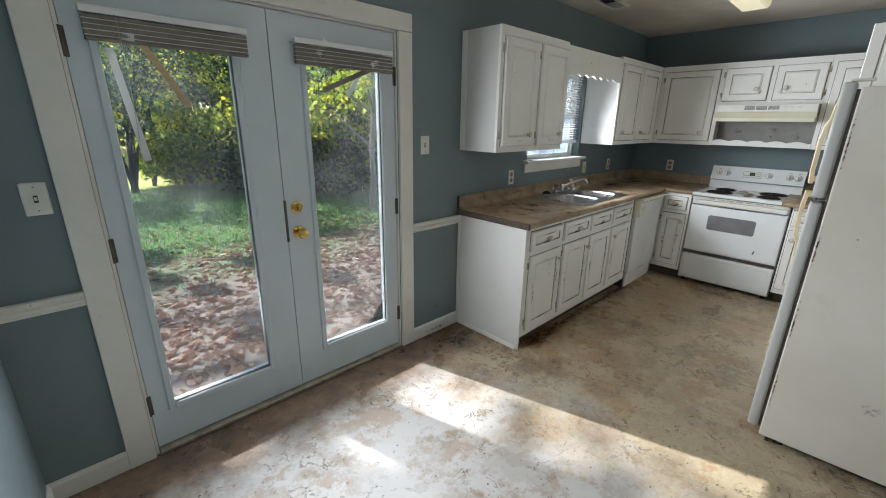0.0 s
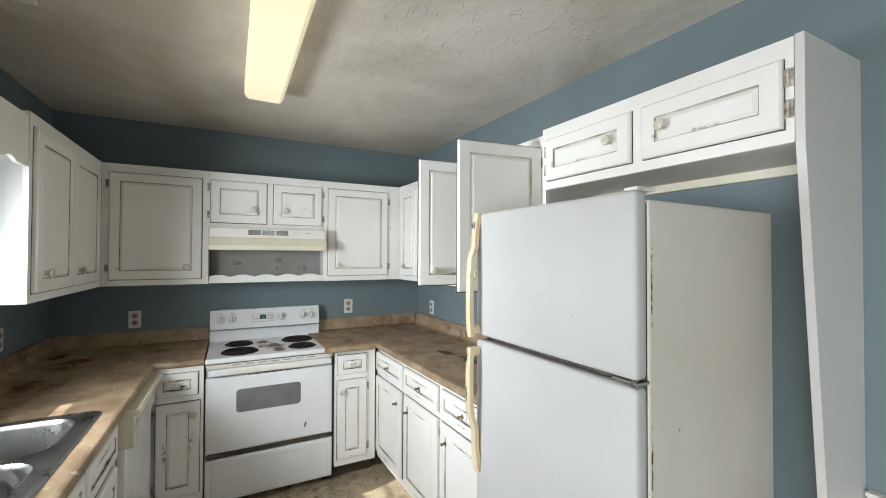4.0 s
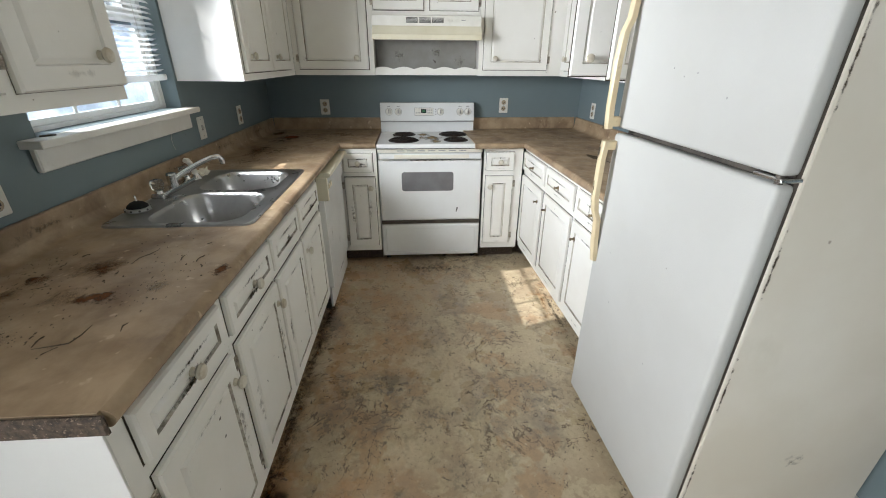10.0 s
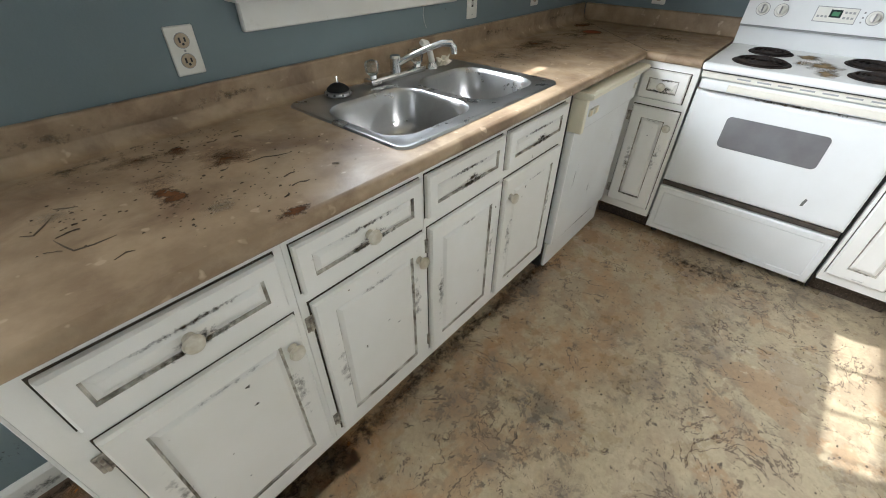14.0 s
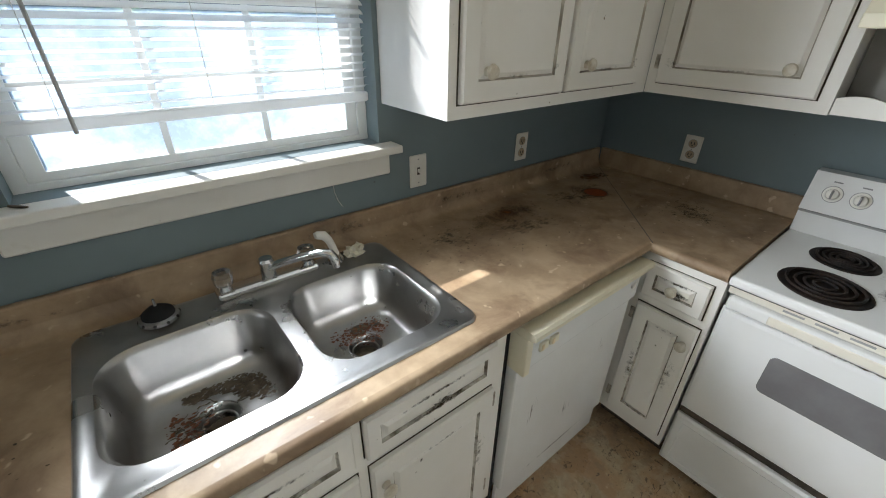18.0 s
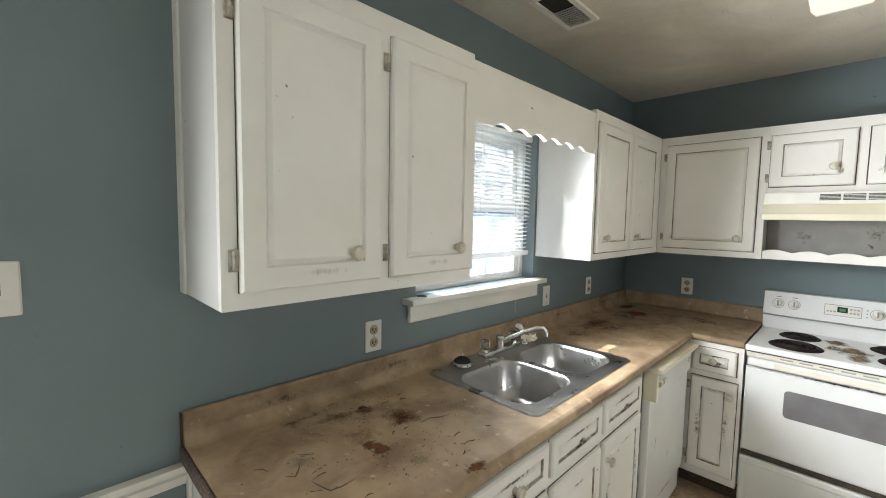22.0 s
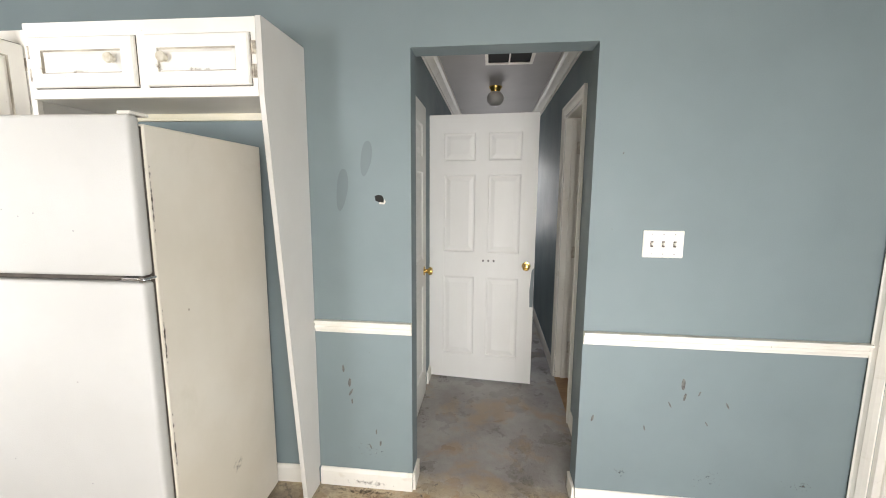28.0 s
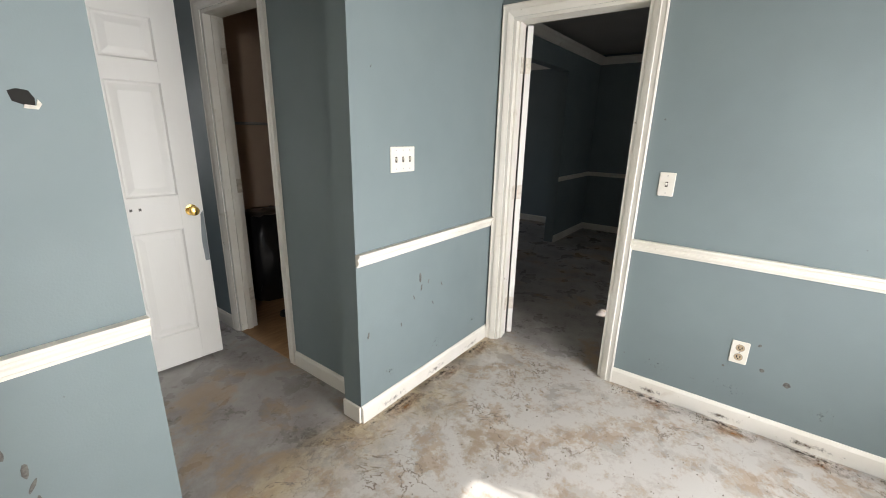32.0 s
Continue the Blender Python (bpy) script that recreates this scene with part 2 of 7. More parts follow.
# flat black that paints the shade inside gaps, holes and ducts
M_VOID = mat("cavity_shade_black", (0.012, 0.011, 0.01), None, 5, 0.9)
M_BRICK = mat("dark_firebox", (0.04, 0.035, 0.03), (0.07, 0.05, 0.04), 12, 0.9)
M_BARK = mat("grey_brown_bark", (0.14, 0.11, 0.08), (0.07, 0.055, 0.04), 14, 0.9, bump=0.6, bscale=40, streak=(1, 1, 0.25))


def leaf_mat(name, c1, c2, c3):
    """Leaves: colour by island, partly lit from behind."""
    m = bpy.data.materials.new(name)
    m.use_nodes = True
    n, l = m.node_tree.nodes, m.node_tree.links
    g = n.new("ShaderNodeNewGeometry")
    r = n.new("ShaderNodeValToRGB")
    r.color_ramp.elements[0].color, r.color_ramp.elements[1].color = (*c1, 1), (*c3, 1)
    e = r.color_ramp.elements.new(0.55)
    e.color = (*c2, 1)
    l.new(g.outputs["Random Per Island"], r.inputs[0])
    tr = n.new("ShaderNodeBsdfTranslucent")
    mx = n.new("ShaderNodeMixShader")
    mx.inputs[0].default_value = 0.75
    b = n["Principled BSDF"]
    b.inputs["Roughness"].default_value = 0.55
    l.new(r.outputs[0], b.inputs["Base Color"])
    l.new(r.outputs[0], tr.inputs["Color"])
    l.new(b.outputs[0], mx.inputs[1])
    l.new(tr.outputs[0], mx.inputs[2])
    l.new(mx.outputs[0], n["Material Output"].inputs["Surface"])
    return m


M_LEAF_Y = leaf_mat("yellow_green_leaves", (0.16, 0.26, 0.035), (0.44, 0.52, 0.05), (0.90, 0.76, 0.09))
M_LEAF_G = leaf_mat("green_leaves", (0.10, 0.18, 0.05), (0.22, 0.32, 0.07), (0.50, 0.54, 0.10))
# shade within the foliage is put into these dark leaf tones
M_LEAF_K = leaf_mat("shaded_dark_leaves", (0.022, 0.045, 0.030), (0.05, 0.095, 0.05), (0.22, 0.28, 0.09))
M_LEAF_D = leaf_mat("fallen_leaves", (0.26, 0.135, 0.095), (0.50, 0.32, 0.24), (0.80, 0.62, 0.48))
M_GRASS = leaf_mat("grass_blades", (0.09, 0.22, 0.06), (0.17, 0.36, 0.10), (0.34, 0.48, 0.17))
# bark colour carries the shade of the backlit trees
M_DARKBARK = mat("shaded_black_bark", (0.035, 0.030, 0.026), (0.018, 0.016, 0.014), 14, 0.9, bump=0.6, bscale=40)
M_PALEBARK = mat("pale_grey_bark", (0.36, 0.31, 0.25), (0.24, 0.20, 0.16), 14, 0.85, bump=0.5, bscale=40, streak=(1, 1, 0.3))


def glass_mat(name, haze, size=5.0, span=(0.35, 0.8), low=0.25, tint=(0.95, 0.97, 0.97), dust=(0.86, 0.9, 0.95)):
    """A thin pane: clear, with a Fresnel reflection and a little dust."""
    m = bpy.data.materials.new(name)
    m.use_nodes = True
    n, l = m.node_tree.nodes, m.node_tree.links
    n.remove(n["Principled BSDF"])
    tr, gl, df = n.new("ShaderNodeBsdfTransparent"), n.new("ShaderNodeBsdfGlossy"), n.new("ShaderNodeBsdfTranslucent")
    tr.inputs[0].default_value = (*tint, 1)
    df.inputs[0].default_value = (*dust, 1)
    gl.inputs["Roughness"].default_value = 0.03
    fr = n.new("ShaderNodeFresnel")
    m1, m2 = n.new("ShaderNodeMixShader"), n.new("ShaderNodeMixShader")
    g = n.new("ShaderNodeNewGeometry")
    k = n.new("ShaderNodeTexNoise")
    k.inputs["Scale"].default_value = size
    k.inputs["Detail"].default_value = 9.0
    k.inputs["Roughness"].default_value = 0.7
    r = n.new("ShaderNodeMapRange")
    r.inputs["From Min"].default_value, r.inputs["From Max"].default_value = span
    r.inputs["To Min"].default_value, r.inputs["To Max"].default_value = haze * low, haze
    l.new(g.outputs["Position"], k.inputs["Vector"])
    l.new(k.outputs["Fac"], r.inputs["Value"])
    l.new(r.outputs[0], m1.inputs[0])
    l.new(tr.outputs[0], m1.inputs[1])
    l.new(df.outputs[0], m1.inputs[2])
    l.new(fr.outputs[0], m2.inputs[0])
    l.new(m1.outputs[0], m2.inputs[1])
    l.new(gl.outputs[0], m2.inputs[2])
    l.new(m2.outputs[0], n["Material Output"].inputs["Surface"])
    return m


M_GLASS = glass_mat("dusty_pane", 0.05, 2.2, (0.40, 0.72), 0.12)
M_GLASS2 = glass_mat("specked_dirty_pane", 0.46, 12.0, (0.40, 0.66), 0.30, (0.52, 0.60, 0.68), (0.80, 0.90, 1.0))
M_GLASS3 = glass_mat("fogged_dirty_pane", 0.58, 6.0, (0.40, 0.66), 0.45, (0.62, 0.71, 0.83), (0.64, 0.78, 0.96))
M_ACRYLIC = mat("clear_acrylic", (0.75, 0.75, 0.72), None, 5, 0.12)
M_ACRYLIC.node_tree.nodes["Principled BSDF"].inputs["Transmission Weight"].default_value = 0.95
M_GLOBE = mat("frosted_globe", (0.42, 0.40, 0.37), None, 5, 0.35)
M_DIFF = mat("yellowed_glowing_diffuser", (0.88, 0.80, 0.55), (0.84, 0.74, 0.46), 2.0, 0.35)
# faint glow added so that the diffuser reads brighter than the ceiling
M_DIFF.node_tree.nodes["Principled BSDF"].inputs["Emission Color"].default_value = (1.0, 0.88, 0.60, 1)
M_DIFF.node_tree.nodes["Principled BSDF"].inputs["Emission Strength"].default_value = 0.28


def floor_mat():
    """Slab with old adhesive: tan and brown in the kitchen, flaking pale grey and pink by the door."""
    m = bpy.data.materials.new("scraped_slab_with_adhesive")
    m.use_nodes = True
    n, l = m.node_tree.nodes, m.node_tree.links
    b = n["Principled BSDF"]
    g = n.new("ShaderNodeNewGeometry")

    def noi(sc, det, dist=0.0, rgh=0.6):
        k = n.new("ShaderNodeTexNoise")
        for key, v in (("Scale", sc), ("Detail", det), ("Distortion", dist), ("Roughness", rgh)):
            k.inputs[key].default_value = v
        l.new(g.outputs["Position"], k.inputs["Vector"])
        return k.outputs["Fac"]

    def rng(src, a, z, lo=0.0, hi=1.0):
        k = n.new("ShaderNodeMapRange")
        for key, v in (("From Min", a), ("From Max", z), ("To Min", lo), ("To Max", hi)):
            k.inputs[key].default_value = v
        l.new(src, k.inputs["Value"])
        return k.outputs[0]

    def mix(fac, a, c):
        k = n.new("ShaderNodeMix")
        k.data_type = "RGBA"
        l.new(fac, k.inputs[0])
        for i, v in ((6, a), (7, c)):
            if isinstance(v, tuple):
                k.inputs[i].default_value = (*v, 1)
            else:
                l.new(v, k.inputs[i])
        return k.outputs[2]

    def add(a, c, s):
        k = n.new("ShaderNodeMath")
        k.operation = "MULTIPLY_ADD"
        l.new(c, k.inputs[0])
        k.inputs[1].default_value = s
        l.new(a, k.inputs[2])
        return k.outputs[0]

    def mul(a, c):
        k = n.new("ShaderNodeMath")
        k.operation = "MULTIPLY"
        l.new(a, k.inputs[0])
        l.new(c, k.inputs[1])
        return k.outputs[0]

    tan = mix(rng(noi(1.4, 8), 0.36, 0.64), (0.550, 0.455, 0.306), (0.350, 0.268, 0.176))
    tan = mix(rng(noi(7, 8, 0.2, 0.6), 0.50, 0.52), tan, (0.485, 0.400, 0.262))
    sxyz = n.new("ShaderNodeSeparateXYZ")
    l.new(g.outputs["Position"], sxyz.inputs[0])
    band = add(sxyz.outputs["Y"], noi(1.5, 4), 1.4)
    rusty = mul(rng(band, 1.25, 1.95), rng(noi(4.5, 10, 0.2, 0.66), 0.43, 0.60, 0, 0.85))
    tan = mix(rusty, tan, (0.430, 0.245, 0.115))
    tan = mix(rng(noi(3.4, 10, 0.3, 0.68), 0.55, 0.58, 0, 0.75), tan, (0.400, 0.262, 0.148))
    tan = mix(rng(noi(10, 9, 0.3, 0.68), 0.59, 0.61, 0, 0.6), tan, (0.315, 0.238, 0.155))
    tan = mix(rng(noi(55, 6, 0, 0.7), 0.40, 0.68, 0, 0.30), tan, (0.205, 0.155, 0.098))
    zone = rng(noi(1.15, 5), 0.48, 0.60)
    tan = mix(mul(zone, rng(noi(19, 14, 0.3, 0.78), 0.525, 0.56, 0, 0.95)), tan, (0.125, 0.100, 0.075))
    tan = mix(mul(zone, rng(noi(4.5, 12, 0, 0.75), 0.46, 0.60, 0, 0.85)), tan, (0.200, 0.168, 0.130))
    tan = mix(rng(noi(26, 10, 0.8, 0.8), 0.585, 0.61), tan, (0.105, 0.078, 0.055))
    tan = mix(rng(noi(17, 10, 0, 0.75), 0.61, 0.66, 0, 0.6), tan, (0.640, 0.545, 0.385))
    def rim(sc, dist, wide, cover):
        """Thin ragged outlines, as round the edge of a flake, broken by a second noise."""
        k = n.new("ShaderNodeMath")
        k.operation = "COMPARE"
        k.inputs[1].default_value, k.inputs[2].default_value = 0.5, wide
        l.new(noi(sc, 7, dist, 0.6), k.inputs[0])
        return mul(k.outputs[0], rng(noi(sc * 0.6, 4), cover, cover + 0.06))

    tan = mix(rim(5.0, 0.5, 0.007, 0.50), tan, (0.150, 0.108, 0.072))
    pale = mix(rng(noi(3.0, 12, 0, 0.78), 0.46, 0.53), (0.420, 0.396, 0.365), (0.385, 0.310, 0.240))
    pale = mix(rng(noi(4.2, 12, 0, 0.74), 0.46, 0.52), pale, (0.500, 0.482, 0.452))
    pale = mix(rng(noi(2.2, 12, 0, 0.75), 0.56, 0.64), pale, (0.325, 0.255, 0.185))
    pale = mix(rng(noi(13, 10, 0, 0.8), 0.60, 0.65), pale, (0.204, 0.157, 0.119))
    pale = mix(rng(noi(30, 8), 0.67, 0.72), pale, (0.085, 0.072, 0.060))
    pale = mix(rim(4.4, 0.4, 0.007, 0.50), pale, (0.200, 0.160, 0.125))
    grey = mix(rng(noi(2.4, 10, 0, 0.75), 0.40, 0.62), (0.36, 0.345, 0.33), (0.21, 0.19, 0.175))
    grey = mix(rng(noi(5.0, 12, 0, 0.8), 0.56, 0.61), grey, (0.12, 0.105, 0.095))
    grey = mix(rng(noi(1.8, 9, 0.3, 0.7), 0.52, 0.60, 0, 0.8), grey, (0.33, 0.24, 0.155))
    x = n.new("ShaderNodeSeparateXYZ")
    l.new(g.outputs["Position"], x.inputs[0])
    edge = add(x.outputs["X"], noi(1.6, 6, 1.0), 1.6)
    col = mix(rng(edge, 2.15, 2.75), pale, tan)
    near = add(x.outputs["Y"], noi(2.0, 6, 0.8), 0.9)
    col = mix(rng(near, -0.20, 0.15), tan, col)
    north = add(x.outputs["Y"], noi(2.5, 8, 0, 0.7), 0.5)
    umber = mix(rng(noi(6, 10, 0, 0.7), 0.40, 0.62), (0.190, 0.124, 0.080), (0.085, 0.060, 0.042))
    col = mix(rng(north, 1.84, 2.06), col, umber)
    south = add(x.outputs["Y"], noi(2.2, 6, 0.8), 0.25)
    col = mix(rng(south, -0.62, -0.50), grey, col)
    west = add(x.outputs["X"], noi(2.2, 6, 0.8), 0.2)
    col = mix(rng(west, -0.24, -0.14), grey, col)
    l.new(col, b.inputs["Base Color"])
    l.new(rng(noi(4, 6), 0.35, 0.65, 0.20, 0.48), b.inputs["Roughness"])
    bp = n.new("ShaderNodeBump")
    bp.inputs["Strength"].default_value, bp.inputs["Distance"].default_value = 0.8, 0.004
    l.new(noi(14, 12, 0.6, 0.75), bp.inputs["Height"])
    l.new(bp.outputs[0], b.inputs["Normal"])
    return m



def dirt_mat(name, c1, c2, size=20.0, thr=0.5, soft=0.10, edge=1.0, stretch=(1, 1, 1), rough=0.85):
    """Dried dirt as a thin film: ragged patches that thin out towards the rim of the film."""
    m = mat(name, c1, c2, size * 1.5, rough, spec=0.12)
    n, l = m.node_tree.nodes, m.node_tree.links
    uv = n.new("ShaderNodeTexCoord")
    ds = n.new("ShaderNodeVectorMath")
    ds.operation = "DISTANCE"
    ds.inputs[1].default_value = (0.5, 0.5, 0.0)
    l.new(uv.outputs["UV"], ds.inputs[0])
    g, mp, k = n.new("ShaderNodeNewGeometry"), n.new("ShaderNodeMapping"), n.new("ShaderNodeTexNoise")
    mp.inputs["Scale"].default_value = stretch
    k.inputs["Scale"].default_value, k.inputs["Detail"].default_value, k.inputs["Roughness"].default_value = size, 12, 0.72
    l.new(g.outputs["Position"], mp.inputs[0])
    l.new(mp.outputs[0], k.inputs["Vector"])
    s = n.new("ShaderNodeMath")
    s.operation = "MULTIPLY_ADD"
    l.new(ds.outputs["Value"], s.inputs[0])
    s.inputs[1].default_value = -edge
    l.new(k.outputs["Fac"], s.inputs[2])
    r = n.new("ShaderNodeMapRange")
    r.inputs["From Min"].default_value, r.inputs["From Max"].default_value = thr - edge * 0.25, thr - edge * 0.25 + soft
    l.new(s.outputs[0], r.inputs["Value"])
    l.new(r.outputs[0], n["Principled BSDF"].inputs["Alpha"])
    return m


M_GRUBBY = dirt_mat("greasy_brown_grime", (0.10, 0.075, 0.045), (0.055, 0.042, 0.028), 60, 0.50, 0.22, 0.8, (1, 1, 1))
M_GRUBBY2 = dirt_mat("light_brown_grime", (0.30, 0.24, 0.165), (0.16, 0.125, 0.085), 48, 0.58, 0.30, 0.8)
M_SPILL = dirt_mat("dried_red_brown_spill", (0.27, 0.118, 0.045), (0.175, 0.080, 0.034), 15, 0.46, 0.40, 1.0)
M_SPILLD = dirt_mat("dark_rusty_spill", (0.195, 0.088, 0.038), (0.115, 0.053, 0.026), 30, 0.50, 0.14, 0.9)
M_SPILL2 = dirt_mat("dark_dried_spill", (0.155, 0.102, 0.060), (0.100, 0.066, 0.040), 50, 0.62, 0.22, 0.5)
M_WET = dirt_mat("dark_olive_smear", (0.135, 0.108, 0.070), (0.085, 0.068, 0.045), 14, 0.50, 0.10, 0.9, (0.5, 1, 1))
M_WORN = dirt_mat("pale_worn_laminate", (0.50, 0.41, 0.30), (0.42, 0.33, 0.22), 24, 0.56, 0.5)
M_RUSTDIRT = dirt_mat("orange_rust_dirt", (0.36, 0.17, 0.05), (0.24, 0.11, 0.04), 22, 0.50, 0.45)
M_DARKDIRT = dirt_mat("black_brown_floor_dirt", (0.075, 0.055, 0.038), (0.06, 0.045, 0.033), 34, 0.51, 0.24, 0.6)
M_WALLDIRT = dirt_mat("brown_wall_dirt", (0.11, 0.10, 0.085), (0.07, 0.06, 0.05), 85, 0.64, 0.10, 0.4)
M_TRIMDIRT = dirt_mat("brown_trim_dirt", (0.20, 0.155, 0.105), (0.10, 0.08, 0.055), 40, 0.53, 0.25, 0.6)
M_FAINT = dirt_mat("faint_tan_drips", (0.46, 0.39, 0.29), (0.34, 0.28, 0.20), 16, 0.56, 0.6, 0.7, (1, 1, 0.25))
M_MUD = dirt_mat("dried_grey_brown_mud", (0.20, 0.165, 0.115), (0.09, 0.072, 0.05), 34, 0.50, 0.16, 0.8)
M_MUDFILM = dirt_mat("thin_dried_silt", (0.30, 0.27, 0.22), (0.20, 0.175, 0.135), 26, 0.60, 0.30, 0.5)
M_MOLD = dirt_mat("greenish_dark_film", (0.225, 0.175, 0.108), (0.155, 0.118, 0.072), 30, 0.57, 0.24, 0.6)
M_DRIP = dirt_mat("brown_drips", (0.17, 0.13, 0.085), (0.09, 0.07, 0.05), 60, 0.625, 0.14, 0.5, (1, 1, 0.12))
M_OFFWHITE = mat("off_white_enamel", (0.76, 0.73, 0.64), (0.70, 0.66, 0.56), 5, 0.35)
M_TOUCHUP = mat("touched_up_paint", (0.148, 0.187, 0.199), (0.136, 0.173, 0.185), 6, 0.6)
M_GREASE = dirt_mat("burnt_grease", (0.30, 0.225, 0.125), (0.17, 0.12, 0.065), 20, 0.33, 0.30, 0.9)
M_LED = mat("green_clock_display", (0.03, 0.14, 0.06), (0.05, 0.2, 0.09), 60, 0.3)

M_GAP = mat("dirty_gap_shade", (0.05, 0.042, 0.032), (0.10, 0.085, 0.065), 30, 0.9, spec=0.1)
M_FLOOR = floor_mat()


def stomp(m):
    """Stomped brush texture for the ceiling: crow's-foot ridges as bump."""
    n, l = m.node_tree.nodes, m.node_tree.links
    g = n.new("ShaderNodeNewGeometry")

    def noi(sc, det, dist, st=(1, 1, 1), rot=0.0):
        mp = n.new("ShaderNodeMapping")
        mp.inputs["Rotation"].default_value = (0, 0, rot)
        mp.inputs["Scale"].default_value = st
        k = n.new("ShaderNodeTexNoise")
        k.inputs["Scale"].default_value, k.inputs["Detail"].default_value, k.inputs["Distortion"].default_value = sc, det, dist
        l.new(g.outputs["Position"], mp.inputs[0])
        l.new(mp.outputs[0], k.inputs["Vector"])
        return k.outputs["Fac"]

    def rng(src, a, z, lo=0.0, hi=1.0):
        r = n.new("ShaderNodeMapRange")
        for key, v in (("From Min", a), ("From Max", z), ("To Min", lo), ("To Max", hi)):
            r.inputs[key].default_value = v
        l.new(src, r.inputs["Value"])
        return r.outputs[0]

    def op(kind, a, c):
        k = n.new("ShaderNodeMath")
        k.operation = kind
        l.new(a, k.inputs[0])
        if isinstance(c, float):
            k.inputs[1].default_value = c
        else:
            l.new(c, k.inputs[1])
        return k.outputs[0]

    # brush strokes: thin ridges that run a few centimetres, in fans of differing directions
    mx = rng(noi(30, 4, 0.4), 0.45, 0.70, 0.0, 0.22)
    for i, (sc, st, rot) in enumerate(((5.5, (1, 3.2, 1), 0.5), (6.0, (1, 3.0, 1), 1.5), (5.2, (1, 3.4, 1), 2.5), (6.5, (1, 3.0, 1), 3.6))):
        d = op("ABSOLUTE", op("SUBTRACT", noi(sc, 0.5, 0.35, st, rot), 0.5), 0.0)
        line = rng(d, 0.003, 0.015, 1.0, 0.0)
        mx = op("MAXIMUM", mx, op("MULTIPLY", line, rng(noi(11.5 + i, 2, 0.5), 0.54, 0.61)))
    bp = n.new("ShaderNodeBump")
    bp.inputs["Strength"].default_value, bp.inputs["Distance"].default_value = 0.48, 0.006
    l.new(mx, bp.inputs["Height"])
    l.new(bp.outputs[0], n["Principled BSDF"].inputs["Normal"])


stomp(M_CEIL)

# ---- helpers for meshes ----


def bx(bm, x0, x1, y0, y1, z0, z1):
    """Adds a box; returns its vertices."""
    v = [bm.verts.new((x, y, z)) for z in (z0, z1) for y in (y0, y1) for x in (x0, x1)]
    for f in ((0, 2, 3, 1), (4, 5, 7, 6), (0, 1, 5, 4), (1, 3, 7, 5), (3, 2, 6, 7), (2, 0, 4, 6)):
        bm.faces.new([v[i] for i in f])
    return v


def box(x0, x1, y0, y1, z0, z1, bevel=0.002, seg=1):
    bm = bmesh.new()
    bx(bm, min(x0, x1), max(x0, x1), min(y0, y1), max(y0, y1), min(z0, z1), max(z0, z1))
    if bevel:
        bmesh.ops.bevel(bm, geom=bm.edges[:], offset=bevel, segments=seg, affect="EDGES", profile=0.5)
    return bm


def spin(bm, origin, axis, profile, seg=20):
    """A turned shape: profile rows (along the axis, radius) from origin."""
    q = Vector(axis).normalized().to_track_quat("Z", "Y")
    rings = []
    for d, r in profile:
        rings.append([bm.verts.new(Vector(origin) + q @ Vector((r * math.cos(2 * math.pi * i / seg), r * math.sin(2 * math.pi * i / seg), d))) for i in range(seg)])
    for a, c in zip(rings, rings[1:]):
        for i in range(seg):
            bm.faces.new((a[i], a[(i + 1) % seg], c[(i + 1) % seg], c[i]))
    bm.faces.new(rings[0][::-1])
    bm.faces.new(rings[-1])
    return bm


def turned(origin, axis, profile, seg=20):
    return spin(bmesh.new(), origin, axis, profile, seg)


def tube(bm, pts, radii, seg=10):
    """A tube along points."""
    pts = [Vector(p) for p in pts]
    if not hasattr(radii, "__len__"):
        radii = [radii] * len(pts)
    rings = []
    for i, p in enumerate(pts):
        d = (pts[min(i + 1, len(pts) - 1)] - pts[max(i - 1, 0)]).normalized()
        q = d.to_track_quat("Z", "Y")
        rings.append([bm.verts.new(p + q @ Vector((radii[i] * math.cos(2 * math.pi * k / seg), radii[i] * math.sin(2 * math.pi * k / seg), 0))) for k in range(seg)])
    for a, c in zip(rings, rings[1:]):
        for i in range(seg):
            bm.faces.new((a[i], a[(i + 1) % seg], c[(i + 1) % seg], c[i]))
    bm.faces.new(rings[0][::-1])
    bm.faces.new(rings[-1])
    return bm


def extrude_outline(pts, z0, z1, plane="xz"):
    """A plate: an outline in a plane, thick from z0 to z1 along the third axis."""
    bm = bmesh.new()

    def at(p, d):
        return {"xz": (p[0], d, p[1]), "xy": (p[0], p[1], d), "yz": (d, p[0], p[1])}[plane]

    a = [bm.verts.new(at(p, z0)) for p in pts]
    c = [bm.verts.new(at(p, z1)) for p in pts]
    bm.faces.new(a)
    bm.faces.new(c[::-1])
    k = len(pts)
    for i in range(k):
        bm.faces.new((a[i], c[i], c[(i + 1) % k], a[(i + 1) % k]))
    bmesh.ops.recalc_face_normals(bm, faces=bm.faces[:])
    return bm


